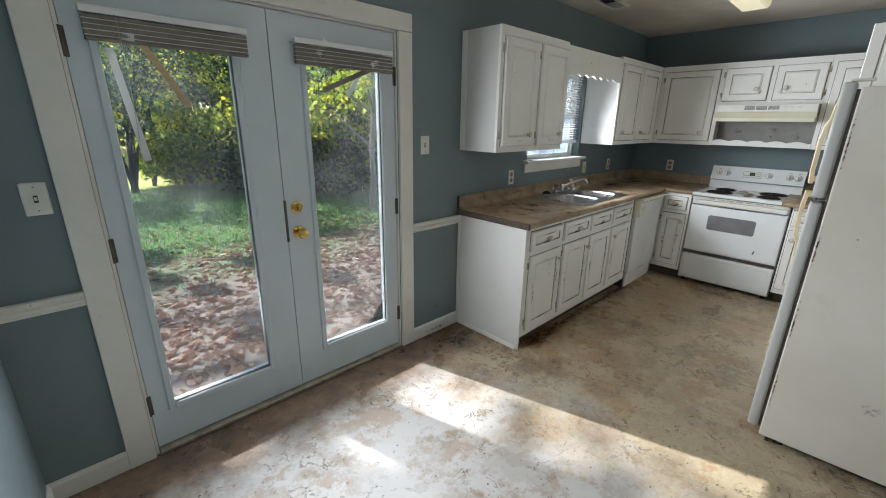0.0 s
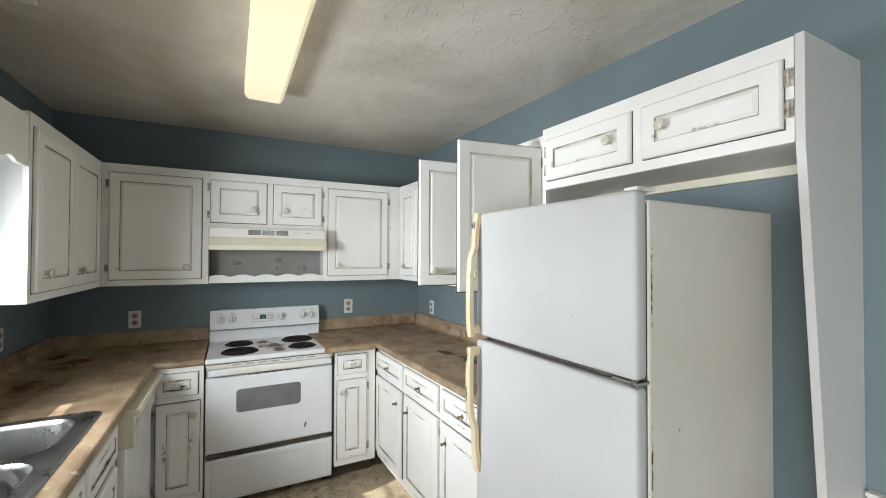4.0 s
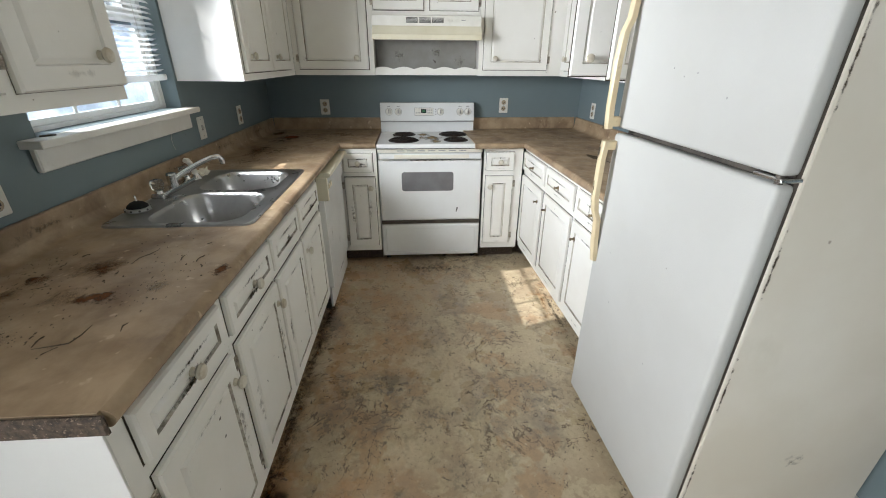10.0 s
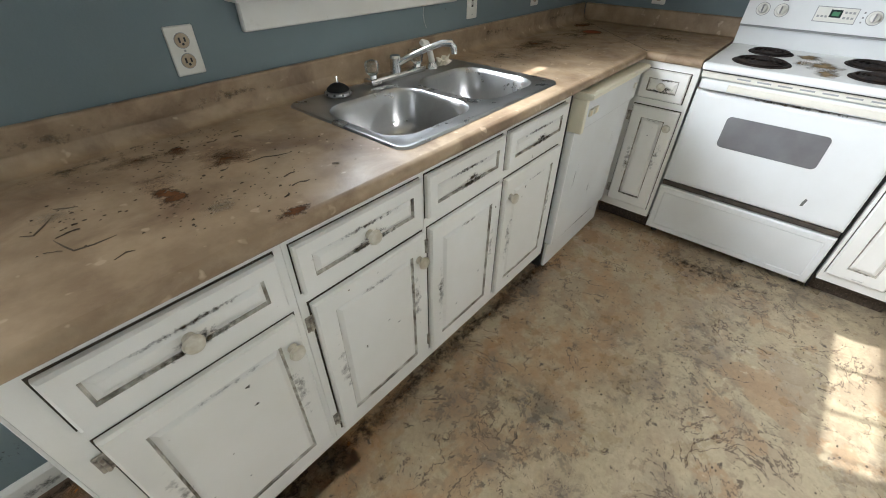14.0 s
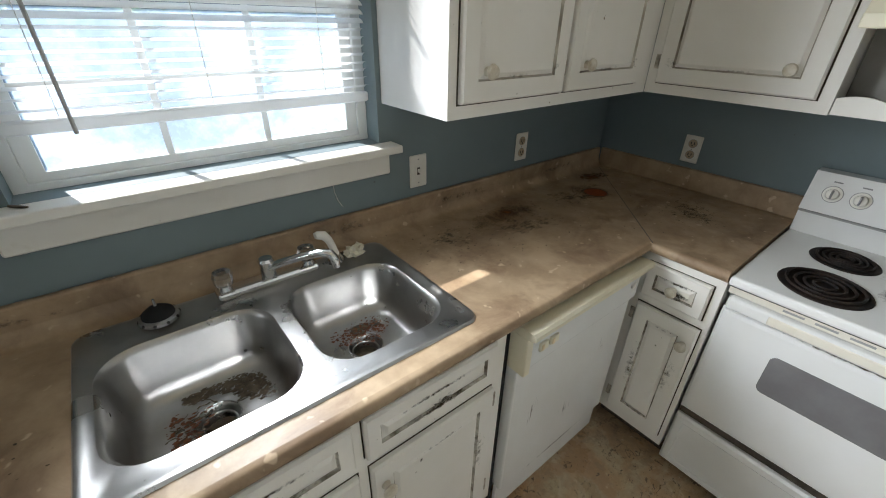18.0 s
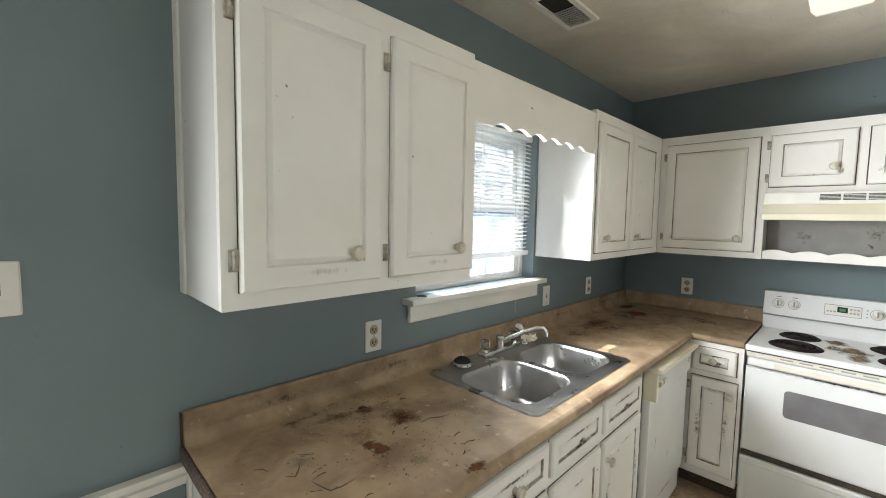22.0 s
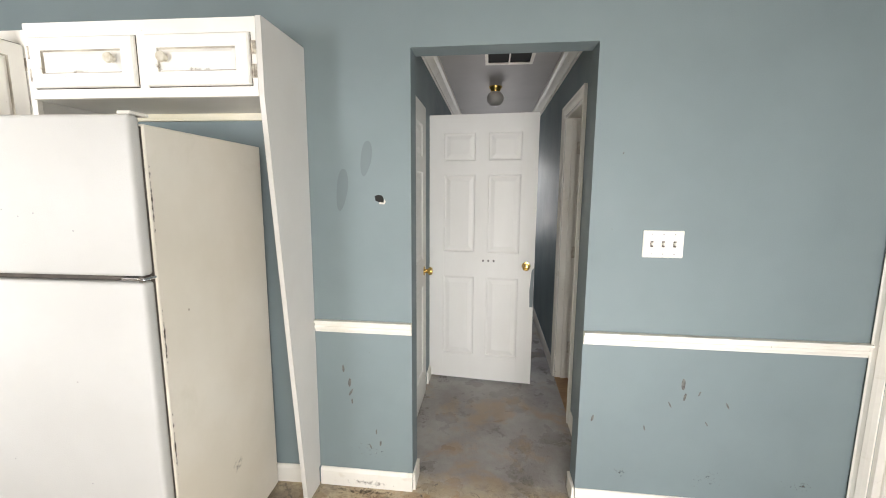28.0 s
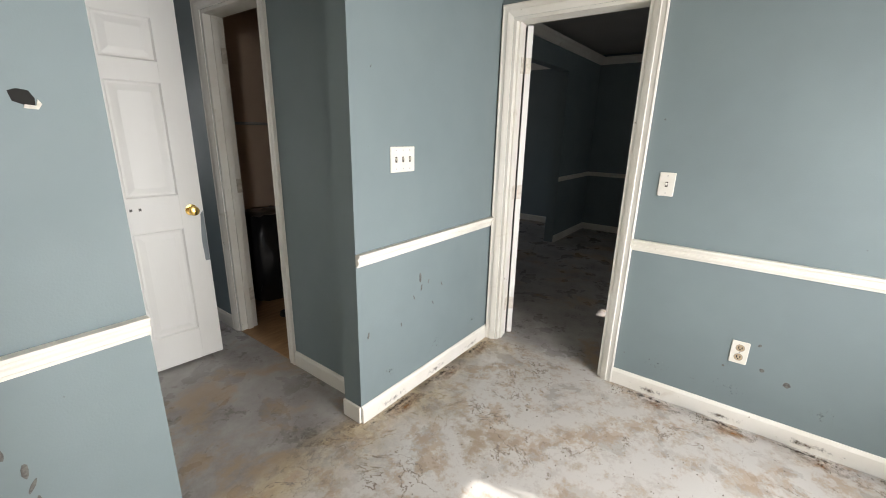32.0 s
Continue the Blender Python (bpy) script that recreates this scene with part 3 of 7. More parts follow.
def ringed(x0, x1, z0, z1, y_back, rings, grime=()):
    """A panelled front that looks towards -y: rings of (inset, y); faces of the rings in grime take material 1."""
    bm = bmesh.new()

    def ring(ins, y):
        return [bm.verts.new(p) for p in ((x0 + ins, y, z0 + ins), (x1 - ins, y, z0 + ins), (x1 - ins, y, z1 - ins), (x0 + ins, y, z1 - ins))]

    r = [ring(0, y_back)] + [ring(*k) for k in rings]
    bm.faces.new(r[0][::-1])
    for j, (a, c) in enumerate(zip(r, r[1:])):
        for i in range(4):
            f = bm.faces.new((a[i], a[(i + 1) % 4], c[(i + 1) % 4], c[i]))
            if j in grime:
                f.material_index = 1
    bm.faces.new(r[-1])
    bmesh.ops.recalc_face_normals(bm, faces=bm.faces[:])
    return bm


def mesh_ob(name, bm, materials, smooth=False):
    me = bpy.data.meshes.new(name)
    bm.to_mesh(me)
    bm.free()
    for m in materials if isinstance(materials, (list, tuple)) else [materials]:
        me.materials.append(m)
    if smooth:
        me.polygons.foreach_set("use_smooth", [True] * len(me.polygons))
        me.set_sharp_from_angle(angle=radians(40))
    return new(name, me)


ORIGIN = {}


def film_mesh(plane, u0, u1, v0, v1, off):
    """A flat film of dirt or painted shade on a surface: plane xz, xy or yz at the given offset, with a UV square."""
    def at(u, v):
        return {"xz": (u, off, v), "xy": (u, v, off), "yz": (off, u, v)}[plane]

    me = bpy.data.meshes.new("film")
    me.from_pydata([at(u0, v0), at(u1, v0), at(u1, v1), at(u0, v1)], [], [(0, 1, 2, 3)])
    uv = me.uv_layers.new(name="uv")
    for i, p in enumerate(((0, 0), (1, 0), (1, 1), (0, 1))):
        uv.data[i].uv = p
    return me


def grime(name, plane, u0, u1, v0, v1, off, material, parent, label=""):
    """Dirt that sticks to a thing, or a film of painted gap shade: a part of it."""
    o = new(name, film_mesh(plane, u0, u1, v0, v1, off))
    o.data.materials.append(material)
    o.parent = parent
    if parent.name in ORIGIN:
        o.matrix_parent_inverse = Matrix.Translation(-ORIGIN[parent.name])
    return tagged(o, label)


def spot(name, m, plane, u0, u1, v0, v1, off, material, label, group=""):
    """A stain on a wall, floor or top: a thing of its own."""
    o = new(name, film_mesh(plane, u0, u1, v0, v1, off))
    o.data.materials.append(material)
    c = sum((v.co for v in o.data.vertices), Vector()) / 4
    o.data.transform(Matrix.Translation(-c))
    o.matrix_world = m @ Matrix.Translation(c)
    return tagged(o, label, "stain", group)


def thing(name, m, at, label, category, group="", kind=""):
    """An Empty at the thing's base; its parts are given in the frame m."""
    o = new(name)
    o.empty_display_size = 0.1
    o.matrix_world = m @ Matrix.Translation(at)
    ORIGIN[o.name] = Vector(at)
    return tagged(o, label, category, group, kind)


def part(name, bm, material, parent, label="", smooth=False):
    """One mesh under a thing or a part."""
    o = mesh_ob(name, bm, material, smooth)
    o.parent = parent
    if parent.name in ORIGIN:
        o.matrix_parent_inverse = Matrix.Translation(-ORIGIN[parent.name])
    return tagged(o, label)


def solo(name, bm, material, m, label, category="", group="", kind="", smooth=False):
    """A thing of one mesh, given in the frame m."""
    o = mesh_ob(name, bm, material, smooth)
    c = Vector((0, 0, 0))
    for v in o.data.vertices:
        c += v.co
    c /= len(o.data.vertices)
    c.z = min(v.co.z for v in o.data.vertices)
    o.data.transform(Matrix.Translation(-c))
    o.matrix_world = m @ Matrix.Translation(c)
    return tagged(o, label, category, group, kind)


def setting(name, bm, material, m=None, label=""):
    o = mesh_ob(name, bm, material)
    if m is not None:
        o.matrix_world = m
    return tagged(o, label, "", "", "structure")


def wall_mesh(u0, u1, z0, z1, y0, y1, holes=()):
    """A wall along local x with rectangular openings (u0, u1, z0, z1) right through it."""
    us = sorted({u0, u1, *(h[0] for h in holes), *(h[1] for h in holes)})
    zs = sorted({z0, z1, *(h[2] for h in holes), *(h[3] for h in holes)})
    bm = bmesh.new()
    grid = {}

    def v(i, k, s):
        if (i, k, s) not in grid:
            grid[i, k, s] = bm.verts.new((us[i], y1 if s else y0, zs[k]))
        return grid[i, k, s]

    def solid(i, k):
        if not (0 <= i < len(us) - 1 and 0 <= k < len(zs) - 1):
            return False
        cu, cz = (us[i] + us[i + 1]) / 2, (zs[k] + zs[k + 1]) / 2
        return not any(h[0] < cu < h[1] and h[2] < cz < h[3] for h in holes)

    for i in range(len(us) - 1):
        for k in range(len(zs) - 1):
            if not solid(i, k):
                continue
            bm.faces.new((v(i, k, 0), v(i + 1, k, 0), v(i + 1, k + 1, 0), v(i, k + 1, 0)))
            bm.faces.new((v(i, k, 1), v(i, k + 1, 1), v(i + 1, k + 1, 1), v(i + 1, k, 1)))
            for di, dk, a, c in ((-1, 0, (i, k), (i, k + 1)), (1, 0, (i + 1, k), (i + 1, k + 1)), (0, -1, (i, k), (i + 1, k)), (0, 1, (i, k + 1), (i + 1, k + 1))):
                if not solid(i + di, k + dk):
                    bm.faces.new((v(*a, 0), v(*c, 0), v(*c, 1), v(*a, 1)))
    bmesh.ops.recalc_face_normals(bm, faces=bm.faces[:])
    return bm


def run(profile, u0, u1, cut0=0.0, cut1=0.0):
    """A moulding along local x: profile rows (y, z); the ends mitre by cut times -y."""
    bm = bmesh.new()
    a = [bm.verts.new((u0 - y * cut0, y, z)) for y, z in profile]
    c = [bm.verts.new((u1 + y * cut1, y, z)) for y, z in profile]
    bm.faces.new(a)
    bm.faces.new(c[::-1])
    k = len(profile)
    for i in range(k):
        bm.faces.new((a[i], c[i], c[(i + 1) % k], a[(i + 1) % k]))
    bmesh.ops.recalc_face_normals(bm, faces=bm.faces[:])
    return bm


CEIL = 2.44
FN = pose(0, 2.02, 0)                       # north wall: x as the world's
FE = pose(5.10, 2.02, 0, 0, 0, -90)         # east wall: x runs south
FS = pose(2.16, -0.615, 0, 0, 0, 182)        # kitchen's south wall: x runs west from the end of the fridge bay
FH = pose(0, -0.615, 0, 0, 0, 180)          # south wall with the hall opening: x is minus the world's
FW = pose(-0.25, -0.615, 0, 0, 0, 90)       # west wall: x runs north
FX = pose(0, 0, 0)

# ---- the setting ----
floor = setting("floor", wall_mesh(-4.4, 5.3, -5.6, 2.17, -0.12, 0.0), M_FLOOR, pose(0, 0, 0, 90), "scraped concrete slab floor with old adhesive stains")
floor.matrix_world = Matrix(((1, 0, 0, 0), (0, 0, 1, 0), (0, 1, 0, 0), (0, 0, 0, 1)))
setting("ceiling", box(-0.25, 5.12, -0.66, 2.02, CEIL, CEIL + 0.08, 0), M_CEIL, None, "yellowed white stomp-textured ceiling")
setting("ceiling_hall", box(0.6, 2.1, -4.75, -0.74, 2.42, 2.50, 0), M_HALLCEIL, None, "smooth white hall ceiling greyed for its shade")
setting("ceiling_dining", box(-4.4, -0.30, -5.6, 2.02, 2.46, 2.54, 0), M_HALLCEIL, None, "white ceiling of the far rooms greyed for its shade")

setting("wall_north", wall_mesh(-0.25, 5.22, -0.12, 2.52, 0, 0.15, ((0.115, 1.57, -0.004, 2.0), (2.93, 3.79, 1.215, 1.99))), M_WALL, FN, "blue-grey painted wall with a French door and a window")
setting("wall_east", wall_mesh(-0.0, 2.7, -0.12, 2.52, 0, 0.12), M_WALL, FE, "blue-grey painted kitchen wall behind the range")
setting("wall_south_kitchen", wall_mesh(-3.06, 0.004, -0.12, 2.52, 0, 0.12), M_WALL, FS, "blue-grey painted wall behind the refrigerator")
setting("wall_south", wall_mesh(-2.16, 0.37, -0.12, 2.52, 0, 0.12, ((-1.69, -0.91, -0.004, 2.085),)), M_WALL, FH, "blue-grey painted wall with a cased-less hall opening")
setting("wall_west", wall_mesh(-0.0, 2.635, -0.12, 2.52, 0, 0.12, ((0.076, 0.805, -0.004, 2.02),)), M_WALL, FW, "blue-grey painted wall with an open doorway")
# hall and closet
FHW = pose(0.80, -4.7, 0, 0, 0, 90)
setting("wall_hall_west", wall_mesh(0.0, 3.965, 0, 2.46, 0, 0.12, ((2.70, 3.315, 0.0, 2.03),)), M_WALL, FHW, "blue-grey hall wall with a closet doorway")
FHE = pose(1.80, -0.735, 0, 0, 0, -90)
setting("wall_hall_east", wall_mesh(0.0, 3.965, 0, 2.46, 0, 0.12), M_WALL, FHE, "blue-grey hall wall")
setting("wall_hall_end", wall_mesh(0.6, 2.0, 0, 2.46, 0, 0.12, ((0.95, 1.65, 0.9, 1.95),)), M_WALL, pose(0, -4.7, 0, 0, 0, 0) @ pose(0, -0.0, 0), "blue-grey hall end wall with a window")
setting("wall_closet", wall_mesh(-2.7, -1.0, 0, 2.46, 0, 0.1), M_TAN, pose(-0.25, 0, 0, 0, 0, -90) @ pose(3.7, 0, 0, 0, 0, 0), "tan closet back wall").matrix_world = pose(-0.25, -3.7, 0, 0, 0, 90) @ pose(3.7, 0.0, 0)
setting("wall_closet_north", box(-0.25, 0.68, -1.1, -1.0, 0, 2.46, 0), M_TAN, None, "tan closet side wall")
setting("wall_closet_south", box(-0.25, 0.68, -2.8, -2.7, 0, 2.46, 0), M_TAN, None, "tan closet side wall")
setting("ceiling_closet", box(-0.25, 0.68, -2.7, -1.1, 2.40, 2.46, 0), M_TAN, None, "tan closet ceiling")
# far rooms
setting("wall_dining_south", wall_mesh(0.37, 4.30, 0, 2.48, 0, 0.12, ((1.45, 3.05, 0.0, 2.12),)), M_WALL, pose(0, -1.28, 0, 0, 0, 180), "blue-grey dining room wall with a wide opening")
setting("wall_dining_west", box(-4.32, -4.20, -5.5, 2.02, 0, 2.48, 0), M_WALL, None, "dark blue-grey wall of the far room")
setting("wall_dining_north", wall_mesh(-4.32, -0.37, -0.12, 2.52, 0, 0.15, ((-1.95, -1.72, 1.52, 1.98),)), M_WALL, FN, "dining room wall with a window")
setting("wall_living_south", wall_mesh(0.25, 4.32, 0, 2.48, 0, 0.1, ((1.2, 2.6, 0.8, 2.0),)), M_DIMWALL, pose(0, -5.6, 0) @ pose(-4.57, 0, 0), "dim wall of the living room with an added window opening")
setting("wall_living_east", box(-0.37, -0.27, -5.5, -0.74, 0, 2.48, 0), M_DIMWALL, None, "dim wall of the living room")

BASE = ((0, 0), (-0.014, 0), (-0.014, 0.075), (-0.009, 0.086), (-0.004, 0.092), (0, 0.092))
RAIL_ = ((0, 0.772), (-0.010, 0.772), (-0.012, 0.785), (-0.020, 0.792), (-0.020, 0.806), (-0.014, 0.812), (-0.016, 0.824), (-0.028, 0.832), (-0.028, 0.845), (0, 0.845))
RAIL = tuple((y, 0.807 + (z - 0.772) * 0.80) for y, z in RAIL_)
CROWN = ((0, 2.33), (-0.012, 2.33), (-0.016, 2.345), (-0.03, 2.36), (-0.05, 2.385), (-0.07, 2.40), (-0.075, 2.42), (0, 2.42))
for m, spans in ((FN, ((-0.25, 0.012), (1.672, 2.13))), (FH, ((-2.16, -1.69), (-0.91, 0.25))), (FW, ((0.872, 2.635),))):
    for a, c in spans:
        setting("baseboard", run(BASE, a, c), M_TRIM, m, "scuffed white baseboard")
        setting("chair_rail_trim", run(RAIL, a, c), M_TRIM, m, "white moulded chair rail")
setting("baseboard", run(BASE, -1.05, -0.030), M_TRIM, FS, "scuffed white baseboard")
for a, c in ((0.0, 2.635), (3.385, 3.965)):
    setting("baseboard", run(BASE, a, c), M_TRIM, FHW, "scuffed white baseboard")
setting("baseboard", run(BASE, 1.0, 3.9), M_TRIM, FHE, "scuffed white baseboard")
setting("baseboard", box(0.9105, 0.924, -0.735, -0.615, 0, 0.09, 0.002), M_TRIM, None, "scuffed white baseboard return")
setting("baseboard", box(1.676, 1.6895, -0.735, -0.615, 0, 0.09, 0.002), M_TRIM, None, "scuffed white baseboard return")
for m, a, c in ((FHW, 0.0, 3.96), (FHE, 0.0, 3.96)):
    setting("crown_trim", run(CROWN, a, c), M_TRIM, m, "white crown moulding")
FD = pose(0, -1.28, 0, 0, 0, 180)
for a, c in ((0.37, 1.45), (3.05, 4.2)):
    setting("baseboard", run(BASE, a, c), M_TRIM, FD, "white baseboard")
    setting("chair_rail_trim", run(RAIL, a, c), M_TRIM, FD, "white moulded chair rail")
setting("crown_trim", run(CROWN, 0.37, 4.2), M_TRIM, FD, "white crown moulding")
FDW = pose(-4.20, -5.5, 0, 0, 0, 90)
for prof, nm, lb in ((BASE, "baseboard", "white baseboard"), (CROWN, "crown_trim", "white crown moulding")):
    setting(nm, run(prof, 0.0, 7.52), M_TRIM, FDW, lb)
setting("chair_rail_trim", run(RAIL, 4.22, 7.5), M_TRIM, FDW, "white moulded chair rail")


def casing(name, m, u0, u1, top, w, jamb, label):
    """Moulded casing round an opening u0..u1 with jamb boards through the wall; stands a little proud."""
    t = thing(name, m, ((u0 + u1) / 2, 0, 0), label, "", "", "structure")
    prof = ((0.0, 0.018), (0.006, 0.021), (0.012, 0.017), (0.03, 0.015), (0.034, 0.018), (0.05, 0.013), (w - 0.012, 0.011), (w, 0.006))

    def strip(length, side):
        bm = bmesh.new()
        rows = [(w - d if side else d, -p) for d, p in prof]
        rows = [(rows[0][0], 0.0), *rows, (rows[-1][0], 0.0)]
        return bm, rows

    for left in (True, False):
        bm, rows = strip(top, True)
        lo, hi = [], []
        for d, y in rows:
            x = (u0 - d) if left else (u1 + d)
            lo.append(bm.verts.new((x, y, 0.0)))
            hi.append(bm.verts.new((x, y, top + d)))
        k = len(rows)
        for i in range(k):
            bm.faces.new((lo[i], lo[(i + 1) % k], hi[(i + 1) % k], hi[i]))
        bm.faces.new(lo)
        bm.faces.new(hi)
        bmesh.ops.recalc_face_normals(bm, faces=bm.faces[:])
        part("side_casing", bm, M_TRIM, t)
    bm, rows = strip(top, True)
    lo = [bm.verts.new((u0 - d, y, top + d)) for d, y in rows]
    hi = [bm.verts.new((u1 + d, y, top + d)) for d, y in rows]
    k = len(rows)
    for i in range(k):
        bm.faces.new((lo[i], lo[(i + 1) % k], hi[(i + 1) % k], hi[i]))
    bmesh.ops.recalc_face_normals(bm, faces=bm.faces[:])
    part("head_casing", bm, M_TRIM, t)
    part("side_jamb", box(u0, u0 + 0.018, 0.001, jamb - 0.001, 0, top - 0.0185, 0.001), M_TRIM, t)
    part("side_jamb", box(u1 - 0.018, u1, 0.001, jamb - 0.001, 0, top - 0.0185, 0.001), M_TRIM, t)
    part("head_jamb", box(u0, u1, 0.001, jamb - 0.001, top - 0.018, top, 0.001), M_TRIM, t)
    return t


def hinge(x, y, z, parent, mt, w=0.012, h=0.085):
    """A butt hinge: leaves and a knuckle, seen from -y."""
    bm = box(x - w, x + w, y - 0.003, y, z - h / 2, z + h / 2, 0.001)
    spin(bm, (x, y - 0.006, z - h / 2), (0, 0, 1), ((0, 0.005), (h, 0.005)), 8)
    return part("hinge", bm, mt, parent, "painted-over hinge")


door_frame = casing("door_frame", FW, 0.076, 0.805, 2.02, 0.066, 0.12, "white moulded door casing of the dining doorway")
part("door_stop", box(0.0945, 0.106, 0.030, 0.062, 0, 2.0, 0.001), M_TRIM, door_frame)
part("door_stop", box(0.775, 0.787, 0.045, 0.08, 0, 2.0, 0.001), M_TRIM, door_frame)
closet_frame = casing("door_frame", FHW, 2.70, 3.315, 2.03, 0.065, 0.12, "white moulded casing of the closet doorway")
part("door_stop", box(2.718, 2.73, 0.045, 0.08, 0, 2.01, 0.001), M_TRIM, closet_frame)
for z in (0.26, 1.02, 1.80):
    part("hinge", box(2.7175, 2.722, 0.085, 0.118, z - 0.045, z + 0.045, 0.001), M_WHITEHINGE, closet_frame, "bare hinge leaf on the jamb")


def six_panel(name, m, w, h, label, knob_at, t=0.035, knob_mat=None):
    """A six-panel door: stiles, rails and raised panels; local x 0..w, face towards -y, the hinges at x = 0."""
    d = thing(name, m, (0, 0, 0.012), label, "door")
    s, mid = 0.115, 0.095
    zs = [0.012, 0.21, 0.83, 1.02, 1.60, 1.70, 1.90, h]
    part("stile", box(0, s, 0, t, 0.012, h, 0.001), M_DOOR, d)
    part("stile", box(w - s, w, 0, t, 0.012, h, 0.001), M_DOOR, d)
    for a, c in ((zs[0], zs[1]), (zs[2], zs[3]), (zs[4], zs[5]), (zs[6], zs[7])):
        part("rail", box(s, w - s, 0, t, a, c, 0), M_DOOR, d)
    for a, c in ((zs[1], zs[2]), (zs[3], zs[4]), (zs[5], zs[6])):
        part("mullion", box(w / 2 - mid / 2, w / 2 + mid / 2, 0, t, a, c, 0), M_DOOR, d)
        for u0, u1 in ((s, w / 2 - mid / 2), (w / 2 + mid / 2, w - s)):
            part("panel", ringed(u0, u1, a, c, t - 0.006, ((0, 0.001), (0.008, 0.009), (0.018, 0.010), (0.048, 0.003))), M_DOOR, d)
    for sgn in (1, -1):
        y0 = 0 if sgn > 0 else t
        part("knob", turned((knob_at, y0, 0.93), (0, -sgn, 0), ((0, 0.032), (0.004, 0.032), (0.007, 0.014), (0.025, 0.012), (0.032, 0.024), (0.045, 0.028), (0.056, 0.024), (0.060, 0.010)), 20), knob_mat or M_BRASS, d, "round polished brass knob", True)
    return d


# open door in the hall, seen face on; closed door in the hall's east side; open door into the dining room
hall_door = six_panel("panel_door", pose(1.805, -1.885, 0, 0, 0, 180 - 5) @ pose(0, 0, 0), 0.80, 2.03, "open white six-panel hall door with a brass knob", 0.74)
for x in (0.42, 0.46, 0.50):
    part("screw_hole", box(x - 0.006, x + 0.006, -0.0015, 0.001, 0.952, 0.966, 0), M_SCUFF, hall_door, "dark screw holes")
part("smudge", extrude_outline([(0.775, 0.62), (0.798, 0.62), (0.798, 0.92), (0.782, 0.90), (0.77, 0.75)], -0.0015, 0.0, "xz"), M_SMUDGE, hall_door, "dark smudge below the knob")
side_door = six_panel("panel_door", pose(1.785, -0.84, 0, 0, 0, -90), 0.77, 2.03, "white six-panel door standing flat on the hall wall", 0.70)
dining_door = six_panel("panel_door", FW @ pose(0.128, 0.150, 0, 0, 0, 131), 0.675, 2.0, "open white six-panel door seen on edge", 0.60)
for z in (0.24, 1.02, 1.78):
    b = box(-0.0035, 0.0, 0.002, 0.033, z - 0.045, z + 0.045, 0.001)
    part("hinge", b, M_WHITEHINGE, dining_door, "painted-over butt hinge")
    part("hinge", box(0.0935, 0.0975, 0.083, 0.117, z - 0.045, z + 0.045, 0.001), M_WHITEHINGE, door_frame, "painted-over butt hinge")

# ---- French door ----
fd = thing("door_french", FN, (0.84, 0.03, 0), "pair of white glazed French doors tinted blue for shade, with brass hardware", "", "", "structure")
fcase = thing("door_frame", FN, (0.84, 0, 0), "wide plain white casing of the French door", "", "", "structure")
part("side_casing", box(0.012, 0.113, -0.02, 0, 0, 1.998, 0.003), M_TRIM, fcase)
part("side_casing", box(1.572, 1.672, -0.02, 0, 0, 1.998, 0.003), M_TRIM, fcase)
part("head_casing", box(0.012, 1.672, -0.02, 0, 2.0, 2.095, 0.003), M_TRIM, fcase)
part("side_jamb", box(0.115, 0.127, 0.001, 0.149, 0, 1.986, 0.001), M_TRIM, fcase)
part("side_jamb", box(1.558, 1.57, 0.001, 0.149, 0, 1.986, 0.001), M_TRIM, fcase)
part("head_jamb", box(0.115, 1.57, 0.001, 0.149, 1.988, 2.0, 0.001), M_TRIM, fcase)
part("threshold", box(0.128, 1.557, -0.02, 0.148, 0.001, 0.022, 0.004), mat("dull_aluminium_threshold", (0.40, 0.36, 0.28), (0.25, 0.21, 0.15), 20, 0.5, metal=0.3), fcase, "dirty metal threshold")
for x0, x1, p0, p1 in ((0.130, 0.842, 0.225, 0.675), (0.846, 1.555, 1.015, 1.455)):
    leaf = part("leaf", wall_mesh(x0, x1, 0.03, 1.985, 0.012, 0.056, ((p0, p1, 0.23, 1.80),)), M_FDOOR, fd, "white glazed door leaf tinted blue for shade")
    for k, (a, c, z0, z1) in enumerate(((p0 - 0.028, p0, 0.202, 1.828), (p1, p1 + 0.028, 0.202, 1.828), (p0, p1, 0.202, 0.23), (p0, p1, 1.80, 1.828))):
        part("glazing_bead", box(a, c, 0.002, 0.03, z0, z1, 0.004), M_FDOOR, leaf)
    g = part("pane", box(p0 - 0.002, p1 + 0.002, 0.036, 0.040, 0.228, 1.802, 0), M_GLASS, leaf, "dusty clear glass pane")
    g.visible_shadow = False
    hx = x0 - 0.004 if x0 < 0.5 else x1 + 0.004
    for z in (0.26, 1.0, 1.76):
        hinge(hx, 0.010, z, leaf, M_DARKMETAL, 0.014, 0.10)
for z, prof in ((0.945, ((0, 0.033), (0.005, 0.033), (0.008, 0.014), (0.03, 0.013), (0.038, 0.024), (0.052, 0.029), (0.064, 0.024), (0.068, 0.008))), (1.078, ((0, 0.032), (0.007, 0.031), (0.012, 0.022), (0.016, 0.021)))):
    part("knob" if z < 1 else "deadbolt", turned((0.905, 0.012, z), (0, -1, 0), prof, 22), M_BRASS, fd, "polished brass", True)
part("thumb_turn", box(0.902, 0.908, -0.016, -0.004, 1.062, 1.094, 0.002), M_BRASS, fd, "brass thumb turn")
part("strike_edge", box(0.838, 0.850, 0.006, 0.012, 0.90, 1.12, 0.001), M_DARKMETAL, fd)


